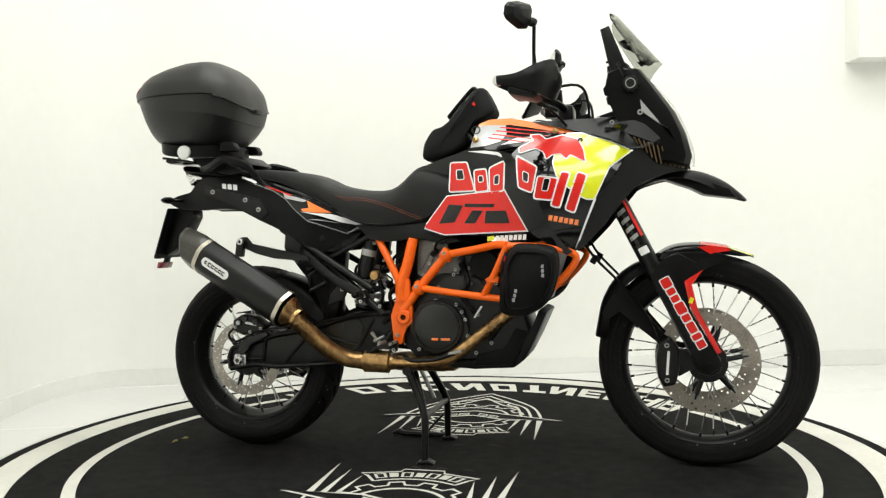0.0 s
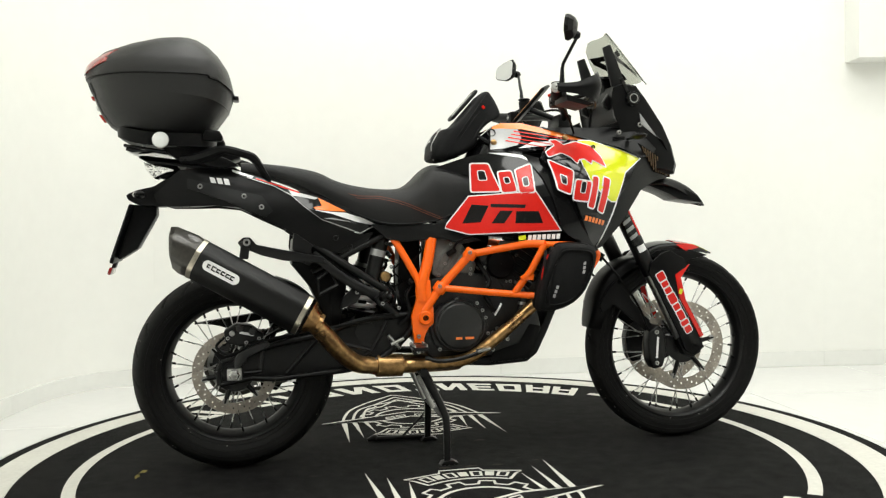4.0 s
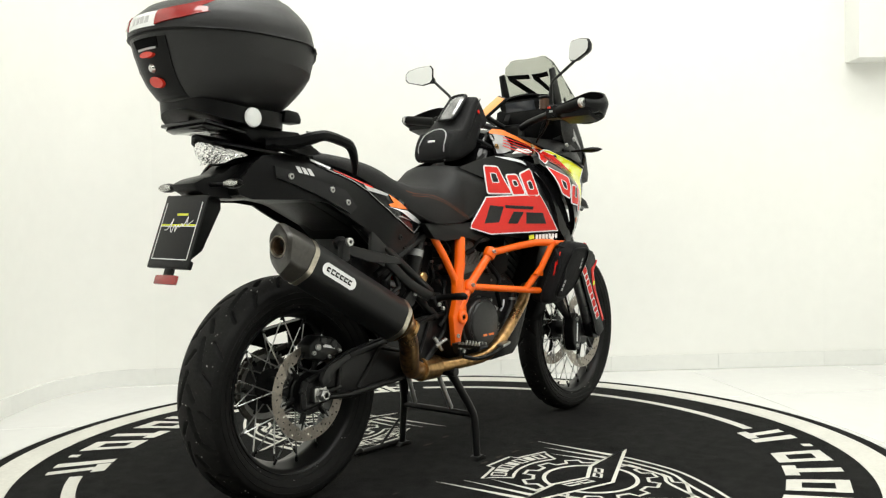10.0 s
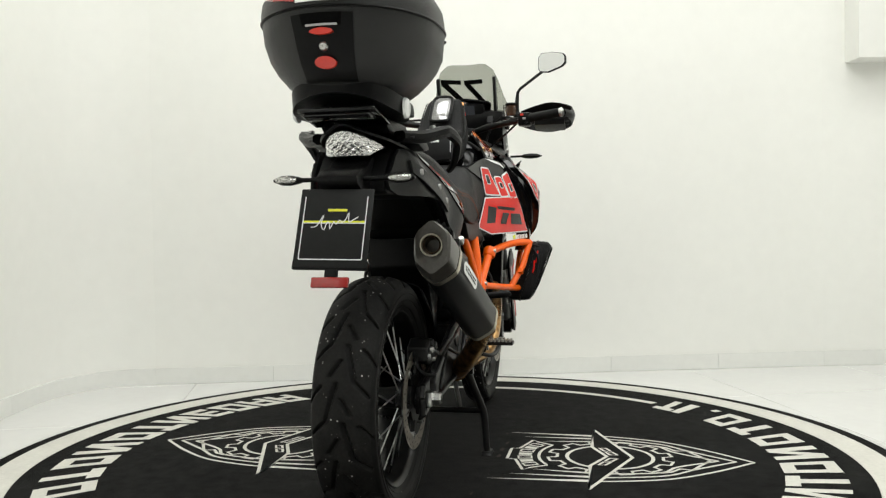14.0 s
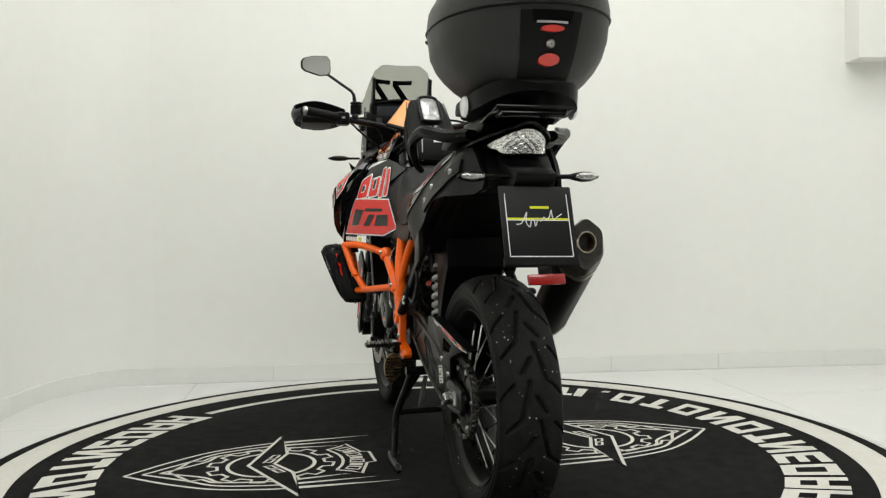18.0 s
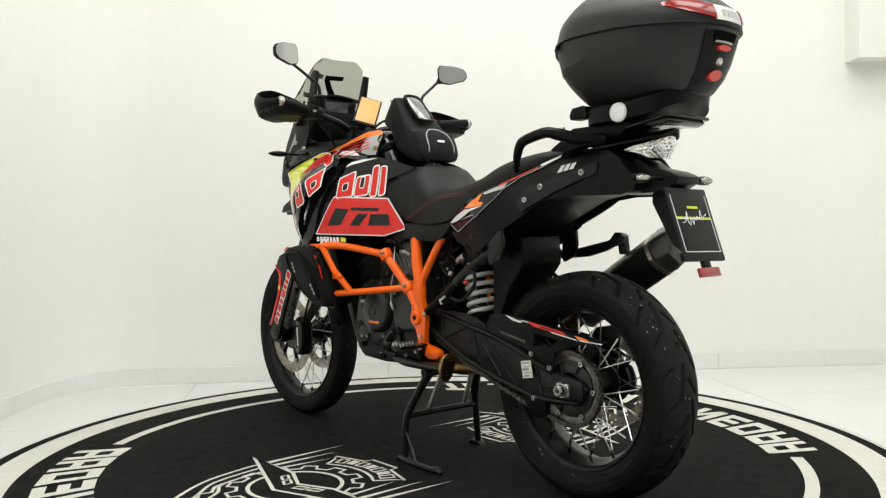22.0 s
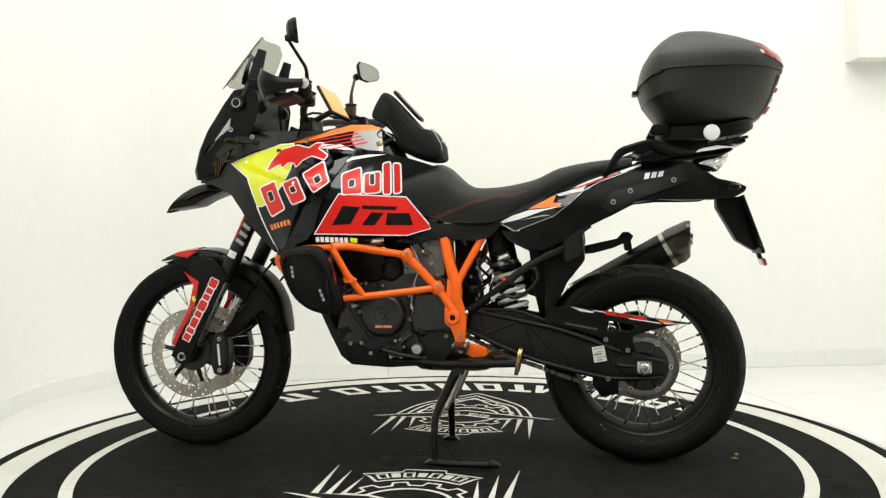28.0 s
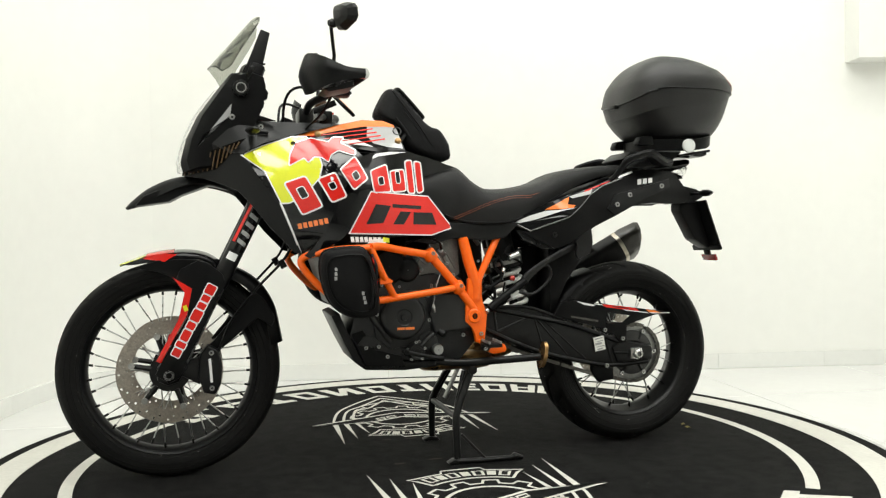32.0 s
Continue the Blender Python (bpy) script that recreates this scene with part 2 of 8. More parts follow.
def curved(poly, depth, grid=0.03, thick=0.0, off=0.0, s=1, edge=0.0):
    """A panel: an (x, z) outline cut on a grid and laid on the surface y = depth(x, z), on side s."""
    bm = bmesh.new()
    bm.faces.new([bm.verts.new((x, 0, z)) for x, z in poly])
    xs, zs = [p[0] for p in poly], [p[1] for p in poly]
    for ax, lo, hi in ((0, min(xs), max(xs)), (2, min(zs), max(zs))):
        v = lo + grid * 0.51
        while v < hi:
            co, no = [0, 0, 0], [0, 0, 0]
            co[ax], no[ax] = v, 1
            bmesh.ops.bisect_plane(bm, geom=bm.verts[:] + bm.edges[:] + bm.faces[:], plane_co=co, plane_no=no)
            v += grid
    rim = {v for e in bm.edges if len(e.link_faces) == 1 for v in e.verts}
    for v in bm.verts:
        v.co.y = s * (depth(v.co.x, v.co.z) + off - (edge if v in rim else 0))
    if thick:
        bmesh.ops.recalc_face_normals(bm, faces=bm.faces)
        outer = bm.faces[:]
        ext = bmesh.ops.extrude_face_region(bm, geom=outer)
        for v in ext["geom"]:
            if isinstance(v, bmesh.types.BMVert):
                v.co.y -= s * thick
    return bm


def sheet(rows, thick=0.003, res=4, across=4, closed=False):
    """A shell through rows of points, smoothed both ways and given thickness."""
    R = [spline(r, across) for r in rows]
    cols = [spline([r[i] for r in R], res) for i in range(len(R[0]))]
    bm = bmesh.new()
    V = [[bm.verts.new(p) for p in c] for c in cols]
    for a, b in zip(V, V[1:]):
        bridge(bm, a, b, False)
    bmesh.ops.recalc_face_normals(bm, faces=bm.faces)
    if thick:
        bmesh.ops.solidify(bm, geom=bm.faces[:], thickness=thick)
    return bm


def bar(pts, size, res=4):
    """A flattened rounded bar along pts; size holds (half width, half height) at each point."""
    P = spline(pts, res)
    rings = []
    for i, p in enumerate(P):
        d = (P[min(i + 1, len(P) - 1)] - P[max(i - 1, 0)]).normalized()
        up = Vector((0, 0, 1)) - d * d.z
        if up.length < 0.3:
            up = Vector((1, 0, 0)) - d * d.x
        up.normalize()
        side = d.cross(up)
        f = i / res
        k = min(int(f), len(size) - 2)
        w, h = (size[k][j] + (size[k + 1][j] - size[k][j]) * (f - k) for j in (0, 1))
        sec = [(1, .45), (.6, 1), (-.6, 1), (-1, .45), (-1, -.45), (-.6, -1), (.6, -1), (1, -.45)]
        rings.append([p + side * (a * w) + up * (b * h) for a, b in sec])
    return loft(rings)


def facing(poly, depth, grid=0.02, thick=0.0, off=0.0):
    """A panel seen from front or back: a (y, z) outline laid on the surface x = depth(y, z)."""
    bm = bmesh.new()
    bm.faces.new([bm.verts.new((0, y, z)) for y, z in poly])
    for ax in (1, 2):
        lo, hi = min(p[ax - 1] for p in poly), max(p[ax - 1] for p in poly)
        v = lo + grid * 0.51
        while v < hi:
            co, no = [0, 0, 0], [0, 0, 0]
            co[ax], no[ax] = v, 1
            bmesh.ops.bisect_plane(bm, geom=bm.verts[:] + bm.edges[:] + bm.faces[:], plane_co=co, plane_no=no)
            v += grid
    for v in bm.verts:
        v.co.x = depth(v.co.y, v.co.z) + off
    if thick:
        bmesh.ops.recalc_face_normals(bm, faces=bm.faces)
        ext = bmesh.ops.extrude_face_region(bm, geom=bm.faces[:])
        for v in ext["geom"]:
            if isinstance(v, bmesh.types.BMVert):
                v.co.x += thick
    return bm


def surface(points):
    """A smooth surface y(x, z) through a few points (thin-plate)."""
    P = np.array(points, float)
    k = len(P)
    d = np.hypot(P[:, None, 0] - P[None, :, 0], P[:, None, 1] - P[None, :, 1])
    K = np.where(d > 0, d * d * np.log(d + 1e-12), 0) + 1e-5 * np.eye(k)
    T = np.c_[np.ones(k), P[:, :2]]
    A = np.block([[K, T], [T.T, np.zeros((3, 3))]])
    w = np.linalg.solve(A, np.r_[P[:, 2], 0, 0, 0])

    def at(x, z):
        r = np.hypot(P[:, 0] - x, P[:, 1] - z)
        return float((np.where(r > 0, r * r * np.log(r + 1e-12), 0) * w[:k]).sum() + w[k] + w[k + 1] * x + w[k + 2] * z)
    return at


def bolt(p, r=0.007, s=1, axis=(0, 1, 0), h=0.005):
    p, ax = Vector(p), Vector(axis) * s
    b = lathe([(r * 0.45, h * 0.4), (r * 0.45, h), (r * 0.9, h), (r, h * 0.7), (r, -0.004)], p, ax, 12, False)
    return b


def grow(poly, d):
    """An outline pushed outwards by d."""
    n = len(poly)
    area = sum(poly[i][0] * poly[(i + 1) % n][1] - poly[(i + 1) % n][0] * poly[i][1] for i in range(n))
    sg = 1 if area > 0 else -1
    out = []
    for i in range(n):
        p, a, b = Vector(poly[i]), Vector(poly[i - 1]), Vector(poly[(i + 1) % n])
        e1, e2 = (p - a).normalized(), (b - p).normalized()
        m = Vector((e1.y + e2.y, -e1.x - e2.x)) * sg
        m.normalize()
        c = max(0.45, m.dot(Vector((e1.y, -e1.x)) * sg))
        q = p + m * d / c
        out.append((q.x, q.y))
    return out
# ---- the room ----
FLOOR = -0.03
ROUND = [(-1.935, 0.85), (-1.938, 1.02), (-1.922, 1.18), (-1.885, 1.32), (-1.825, 1.43), (-1.745, 1.51), (-1.64, 1.558), (-1.52, 1.578)]   # the rounded corner
CORNERS = [(-1.86, -9.0)] + ROUND + [(2.2, 1.86), (5.2, 1.92), (5.2, -9.0)]
HIGH = 4.2


def wall_run(a, b, z0, z1, t0, t1):
    """A straight run of wall between two plan points, from its face t0 to t1 outwards."""
    a, b = Vector((*a, 0)), Vector((*b, 0))
    d = (b - a).normalized()
    out = Vector((-d.y, d.x, 0))
    ring = [a + out * t0, b + out * t0, b + out * t1, a + out * t1]
    bm = bmesh.new()
    A = [bm.verts.new((p.x, p.y, z0)) for p in ring]
    B = [bm.verts.new((p.x, p.y, z1)) for p in ring]
    bm.faces.new(A), bm.faces.new(B)
    bridge(bm, A, B)
    return bm


def wall_bend(pts, z0, z1, t0, t1):
    """A wall that follows a row of plan points, smooth from one to the next."""
    P = [Vector((*p, 0)) for p in pts]
    cols = []
    for i, p in enumerate(P):
        d = (P[min(i + 1, len(P) - 1)] - P[max(i - 1, 0)]).normalized()
        out = Vector((-d.y, d.x, 0))
        a, b = p + out * t0, p + out * t1
        cols.append([(a.x, a.y, z0), (b.x, b.y, z0), (b.x, b.y, z1), (a.x, a.y, z1)])
    return loft(cols)


RUNS = [("west", CORNERS[:2]), ("corner", ROUND), ("north", CORNERS[8:10]), ("north_east", CORNERS[9:11]), ("east", CORNERS[10:12]), ("south", [CORNERS[11], CORNERS[0]])]
for nm, pts in RUNS:
    # the unseen south wall gets a made-up grey that darkens reflections on the motorcycle
    grey = nm == "south"
    setting("wall_" + nm, wall_bend(pts, FLOOR, HIGH, 0.0, 0.15), "wall_grey" if grey else "wall", "unseen south wall, its grey added to darken reflections" if grey else ("rounded white painted corner of the showroom" if nm == "corner" else "smooth white painted showroom wall"), "wall")
    if nm in ("south", "east"):
        continue
    if nm == "corner":
        setting("baseboard_corner", wall_bend(pts, FLOOR, FLOOR + 0.085, -0.011, -0.001), "skirting", "white curved skirting in the rounded corner", "baseboard")
        continue
    run = setting("baseboard_" + nm, wall_bend(pts, FLOOR, FLOOR + 0.082, -0.006, -0.001), "grout", "pale grey skirting behind the tile strips", "baseboard")
    for a, b in zip(pts, pts[1:]):
        d = Vector(b) - Vector(a)
        n = max(1, round(d.length / 0.6))
        for k in range(n):
            p, q = Vector(a) + d * (k / n), Vector(a) + d * ((k + 1) / n)
            e = d.normalized() * 0.0012
            setting("tile", wall_run(p + e, q - e, FLOOR + 0.001, FLOOR + 0.085, -0.011, -0.006), "skirting", "", parent=run, kind="")

bm = bmesh.new()
bm.faces.new([bm.verts.new((x, y, HIGH)) for x, y in CORNERS])
ext = bmesh.ops.extrude_face_region(bm, geom=bm.faces[:])
for v in ext["geom"]:
    if isinstance(v, bmesh.types.BMVert):
        v.co.z += 0.1
setting("ceiling", bm, "ceiling", "plain white ceiling above the turntable", "ceiling")

bm = bmesh.new()
g = bm.faces.new([bm.verts.new((x, y, FLOOR - 0.004)) for x, y in ((-2.05, -9.15), (5.35, -9.15), (5.35, 2.05), (-2.05, 2.05))])
floor = setting("floor", bm, "grout", "glossy white tiled showroom floor", "floor")


def floor_tiles():
    """Large tiles, turned a little against the back wall, with fine joints."""
    size, turn = 0.9, radians(8.0)
    me = mesh_of("tile", box((0, 0, -0.0045), (size - 0.003, size - 0.003, 0.009), 0.0008, seg=1), "tile")
    for i in range(-5, 8):
        for j in range(-12, 5):
            x, y = (i + 0.31) * size, (j + 0.40) * size
            X, Y = x * math.cos(turn) - y * math.sin(turn), x * math.sin(turn) + y * math.cos(turn)
            if -2.6 < X < 5.2 and -9.1 < Y < 2.5:
                at = pose(X, Y, FLOOR, rz=math.degrees(turn))
                cut = X < -1.3 or Y > 1.0
                if cut:                      # tiles cut to fit at the walls
                    bm = bmesh.new()
                    bm.from_mesh(me)
                    back = at.inverted()
                    for co, no in (((-2.02, 0, 0), (-1, 0, 0)), ((0, 2.0, 0), (0, 1, 0))):
                        bmesh.ops.bisect_plane(bm, geom=bm.verts[:] + bm.edges[:] + bm.faces[:], plane_co=back @ Vector(co), plane_no=back.to_3x3() @ Vector(no), clear_outer=True)
                    if not bm.faces:
                        bm.free()
                        continue
                ob = new("tile", mesh_of("tile", bm, "tile") if cut else me)
                ob.parent = floor
                ob.matrix_basis = at


floor_tiles()

# boxed-in bulkhead high on the back wall
bm = box((3.435, 1.860, (1.695 + HIGH) / 2), (2.2, 0.25, HIGH - 1.695), 0.006, (0, 0, 1.15))
setting("bulkhead", bm, "wall", "white boxed-in bulkhead high on the wall", "bulkhead")


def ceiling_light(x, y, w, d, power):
    t = thing("ceiling_light", (x, y, HIGH - 0.06), "large square white ceiling light panel, out of view, assumed", "ceiling light", "ceiling lights")
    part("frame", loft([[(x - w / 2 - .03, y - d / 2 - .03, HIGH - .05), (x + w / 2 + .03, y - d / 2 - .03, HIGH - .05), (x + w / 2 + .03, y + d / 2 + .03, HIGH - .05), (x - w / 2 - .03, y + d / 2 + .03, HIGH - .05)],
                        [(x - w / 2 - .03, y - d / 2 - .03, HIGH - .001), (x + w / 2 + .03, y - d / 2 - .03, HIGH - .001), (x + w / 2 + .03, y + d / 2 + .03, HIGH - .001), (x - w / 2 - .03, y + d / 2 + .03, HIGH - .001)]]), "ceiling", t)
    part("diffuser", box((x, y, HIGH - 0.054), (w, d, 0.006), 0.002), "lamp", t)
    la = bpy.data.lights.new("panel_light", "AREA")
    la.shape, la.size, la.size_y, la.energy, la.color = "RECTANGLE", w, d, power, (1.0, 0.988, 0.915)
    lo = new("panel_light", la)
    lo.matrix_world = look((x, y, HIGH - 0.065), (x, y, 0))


# Assumed panels, out of view; the pair at y -3.9 is added frontal light.
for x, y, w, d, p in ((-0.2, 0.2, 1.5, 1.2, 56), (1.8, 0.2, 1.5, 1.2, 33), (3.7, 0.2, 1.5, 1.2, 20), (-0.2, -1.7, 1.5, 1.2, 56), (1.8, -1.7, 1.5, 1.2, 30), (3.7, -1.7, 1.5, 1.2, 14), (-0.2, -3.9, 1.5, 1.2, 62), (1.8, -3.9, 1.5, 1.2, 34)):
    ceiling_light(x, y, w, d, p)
# ---- the turntable ----
TURNING = []


def flat(poly, z=0.0012, turn=0.0, flip=False):
    """A thin printed patch on the carpet from (u, v) points."""
    bm = bmesh.new()
    c, s = math.cos(turn), math.sin(turn)
    f = bm.faces.new([bm.verts.new((x * c - y * s, x * s + y * c, z)) for x, y in poly])
    if f.normal.z < 0:
        f.normal_flip()
    f.normal_update()
    if f.normal.z < 0:
        f.normal_flip()
    return bm


def stroke(pts, w, z=0.0012, turn=0.0, closed=False, taper=False):
    """A printed line of width w."""
    P = [Vector(p) for p in pts]
    n = len(P)
    L, R = [], []
    for i, p in enumerate(P):
        a = P[i - 1] if (i or closed) else p
        b = P[(i + 1) % n] if (i < n - 1 or closed) else p
        d = (b - a).normalized()
        ww = w * (1 - i / (n - 1)) if taper else w
        q = Vector((-d.y, d.x)) * (ww / 2 + 0.0004)
        L.append(p + q), R.append(p - q)
    bm = bmesh.new()
    c, s = math.cos(turn), math.sin(turn)
    mk = lambda q: bm.verts.new((q.x * c - q.y * s, q.x * s + q.y * c, z))
    l, r = [mk(q) for q in L], [mk(q) for q in R]
    bridge(bm, r, l, closed)
    return bm


def arc_pts(r, a0, a1, n=None, c=(0, 0)):
    n = n or max(8, int(abs(a1 - a0) / 1.5))
    return [(c[0] + r * math.cos(radians(a0 + (a1 - a0) * i / n)), c[1] + r * math.sin(radians(a0 + (a1 - a0) * i / n))) for i in range(n + 1)]


def band(r0, r1, a0, a1, z=0.0012):
    bm = bmesh.new()
    A = [bm.verts.new((*p, z)) for p in arc_pts(r0, a0, a1)]
    B = [bm.verts.new((*p, z)) for p in arc_pts(r1, a0, a1)]
    bridge(bm, A, B, False)
    return bm


PRINT = 0.7   # degrees by which the print is turned against the motorcycle
SHIFT = 0.0045   # the carpet lies a little off the turntable's axis
turntable = thing("turntable", (0, 0, 0), "round black carpeted turntable with white printed rings and emblems", "turntable")
part("platform", lathe([(0.02, FLOOR + 0.002), (1.556, FLOOR + 0.002), (1.560, FLOOR + 0.006), (1.560, -0.014), (1.553, -0.009), (0.02, -0.009)], (0, 0, 0), (0, 0, 1), 160), "rim_metal", turntable, "worn grey metal platform edge")
# thin dark ring paints in the shadow gap between platform and floor
part("gap_shadow", lathe([(1.556, FLOOR + 0.0005), (1.566, FLOOR + 0.0005), (1.566, FLOOR + 0.0016), (1.556, FLOOR + 0.0016)], (0, 0, 0), (0, 0, 1), 160), "rubber", turntable, "dark ring standing in for the shadow gap round the platform")
part("carpet", lathe([(0.0005, -0.007), (1.523, -0.007), (1.528, -0.004), (1.526, -0.0005), (1.521, 0.0), (0.0005, 0.0)], (SHIFT, 0, 0), (0, 0, 1), 160), "carpet", turntable, "black short-pile carpet")
part("outer_ring", lathe([(1.370, 0.0), (1.370, 0.0014), (1.478, 0.0014), (1.478, 0.0)], (SHIFT, 0, 0), (0, 0, 1), 180), "print", turntable, "broad white printed ring")


def printed(name, bm, mats, label=""):
    ob = part(name, bm, mats, turntable, label)
    ob.location.x += SHIFT
    return ob


for a in (-40, 140):
    printed("inner_ring", band(1.174, 1.214, a + PRINT, a + 82 + PRINT), "print", "narrow white printed arc")


def letter_block(a, w, pieces):
    """Slanted printed bars filling a letter's cell between the rings, foot outwards."""
    r0, r1, lean = 1.297, 1.118, -2.3

    def at(u, h):
        ang = radians(a + (u - 0.5) * w + lean * (h - 0.5))
        rr = r0 + (r1 - r0) * h
        return (rr * math.cos(ang), rr * math.sin(ang))
    return join(*[flat([at(*q) for q in piece], 0.0010 + 0.0003 * k) for k, piece in enumerate(pieces)])


FRAME = [[(0, 0), (1, 0), (1, .24), (0, .24)], [(0, .76), (1, .76), (1, 1), (0, 1)], [(0, .1), (.27, .1), (.27, .9), (0, .9)], [(.73, .1), (1, .1), (1, .9), (.73, .9)]]
BARS = [[(0, 0), (1, 0), (1, .22), (0, .22)], [(.1, .40), (1, .40), (1, .60), (.1, .60)], [(0, .78), (1, .78), (1, 1), (0, 1)], [(.70, .1), (1, .1), (1, .9), (.70, .9)]]
POST = [[(.32, 0), (.68, 0), (.68, .8), (.32, .8)], [(0, .76), (1, .76), (1, 1), (0, 1)]]
PAIR = [[(0, 0), (.30, 0), (.30, 1), (0, 1)], [(.70, 0), (1, 0), (1, 1), (.70, 1)], [(.12, .1), (.32, 0), (.88, .9), (.68, 1)]]
ARCH = [[(0, 0), (.28, 0), (.28, .9), (0, .9)], [(.72, 0), (1, 0), (1, .9), (.72, .9)], [(0, .76), (1, .76), (1, 1), (0, 1)], [(.2, .32), (.8, .32), (.8, .50), (.2, .50)]]
CELLS = [(48.7, 5.6, ARCH), (55.0, 5.6, ARCH), (61.8, 5.6, FRAME), (68.4, 5.4, BARS), (75.2, 5.8, PAIR), (82.0, 5.6, POST), (89.2, 5.8, FRAME), (97.4, 6.8, PAIR), (106.0, 5.8, FRAME), (114.0, 5.6, POST), (121.6, 5.8, FRAME), (133.0, 2.2, [[(0, 0), (1, 0), (1, 1), (0, 1)]]), (137.0, 4.8, POST)]
for half in (0, 180):
    for a, w, pieces in CELLS:
        printed("block", letter_block(a + half, w, pieces), "print")
    a = radians(128.6 + half)
    c, sn = math.cos(a), math.sin(a)
    printed("dot", flat([(1.282 * c + u * c - v * sn, 1.282 * sn + u * sn + v * c) for u, v in ((-.017, -.017), (.017, -.017), (.017, .017), (-.017, .017))]), "print")


def emblem(turn):
    """Nested arches with tapering tails, a cog ring, a broad compass needle and a stepped banner."""
    tr = radians(turn)
    out = []
    c = (0.0, 0.580)
    ring = lambda rad, a0, a1, n=None: arc_pts(rad, a0, a1, n, c)
    out.append(stroke(ring(0.142, 0, 360, 56)[:-1], 0.012, turn=tr, closed=True))
    cog = []
    for i in range(12):
        a = 30 * i + 15
        for da, rad in ((-8.5, 0.176), (-6, 0.207), (6, 0.207), (8.5, 0.176)):
            cog.append((c[0] + rad * math.cos(radians(a + da)), c[1] + rad * math.sin(radians(a + da))))
    out.append(stroke(cog, 0.011, turn=tr, closed=True))
    # arches: each side runs from the tip down to a tapering tail
    for k, (top, wide, foot, end) in enumerate(((1.042, .276, (.298, .205), .016), (.985, .236, (.238, .270), .014), (.930, .196, (.180, .335), .012))):
        for sx in (-1, 1):
            P = spline([(0, top, 0), (sx * wide * .46, top - .135, 0), (sx * wide * .82, .765 - .012 * k, 0), (sx * wide, .600, 0), (sx * wide * 1.02, .530, 0)], 7)
            out.append(stroke([q.xy for q in P], 0.0105, turn=tr))
            Q = [(sx * wide * 1.02, .540), (sx * (wide + foot[0]) / 2 * 1.01, (.53 + foot[1]) / 2), foot if sx > 0 else (-foot[0], foot[1])]
            out.append(stroke(Q, end * 1.5, turn=tr, taper=True))
    for sx in (-1, 1):
        out.append(stroke([(0, .905), (sx * .055, .872), (sx * .118, .838), (sx * .110, .800), (sx * .150, .772), (sx * .168, .735)], 0.0105, turn=tr))
    # banner
    steps = [(33, .237), (33, .300), (35, .334), (13, .318), (11, .345), (-11, .345), (-13, .318), (-35, .334), (-33, .300), (-33, .237)]
    edge = [(c[0] + rad * math.sin(radians(a)), c[1] - rad * math.cos(radians(a))) for a, rad in steps]
    edge += [(c[0] + .237 * math.sin(radians(a)), c[1] - .237 * math.cos(radians(a))) for a in range(-30, 33, 6)]
    out.append(stroke(edge, 0.0095, turn=tr, closed=True))
    for i in range(7):
        a = -25.5 + 8.5 * i
        cell = [(a - 3.0, .262), (a + 3.0, .262), (a + 2.8, .306), (a - 2.8, .306)]
        pts = [(c[0] + rad * math.sin(radians(q)), c[1] - rad * math.cos(radians(q))) for q, rad in cell]
        if i % 2:
            out.append(flat(pts, turn=tr))
        else:
            out.append(stroke(pts, 0.010, turn=tr, closed=True))
    # needle: dark inside, outlined in white
    needle = [(.372, .520), (0, .655), (-.372, .520), (-.120, .518), (0, .570), (.120, .518)]
    fill = [flat([needle[i] for i in q], z=0.0020, turn=tr) for q in ((0, 1, 5), (1, 4, 5), (1, 3, 4), (1, 2, 3))]
    top = [stroke(needle, 0.012, z=0.0024, turn=tr, closed=True)]
    for sx in (-1, 1):
        for u in (.022, .070):
            v = lambda x: (.617 - .455 * x, .579 - .42 * x)
            (a1, a0), (b1, b0) = v(u), v(u + .036)
            top.append(stroke([(sx * u, a0 + .010), (sx * (u + .036), b0 + .010), (sx * (u + .036), b1 - .002), (sx * u, a1 - .002)], 0.009, z=0.0024, turn=tr, closed=True))
    return join(slot(join(*out, *top), 0), slot(join(*fill), 1))


for a in (180 + PRINT, PRINT):
    printed("emblem", emblem(a), ["print", "carpet"], "white printed cog and needle emblem with nested arches")
TURNING.append(turntable)


rng = random.Random(4)
for x, y, w in ((0.05, 0.093, 0.07), (0.17, 0.112, 0.05), (-0.03, -0.21, 0.05), (0.055, -0.209, 0.06), (0.147, -0.215, 0.05), (-0.45, -0.19, 0.03), (0.282, -0.197, 0.03)):
    ring = []
    for j in range(14):
        a = 2 * math.pi * j / 14
        k = rng.uniform(0.55, 1.1)
        ring.append((x + w * 0.5 * k * math.cos(a), y + w * 0.16 * k * math.sin(a)))
    part("scuff_mark", flat(ring, 0.0008), "dust", turntable, "faint grey dust scuff on the carpet")


def leaf_scrap(x, y, a):
    t = thing("leaf_scrap", (x, y, 0.0), "small dry yellow leaf scrap on the black carpet", "leaf", "leaf scraps")
    bm = bmesh.new()
    P = [(0, 0, .001), (.011, .006, .006), (.024, .004, .004), (.030, -.002, .008), (.020, -.008, .003), (.009, -.007, .005)]
    q = pose(x, y, 0.001, rz=a)
    vs = [bm.verts.new(q @ Vector(p)) for p in P]
    mid = bm.verts.new(q @ Vector((.015, -.001, .011)))
    for i in range(len(vs)):
        bm.faces.new((vs[i], vs[(i + 1) % len(vs)], mid))
    bmesh.ops.solidify(bm, geom=bm.faces[:], thickness=0.0008)
    part("blade", bm, "leaf", t)
    TURNING.append(t)


leaf_scrap(-1.00, -0.02, 20)
leaf_scrap(-1.00, -0.08, 80)
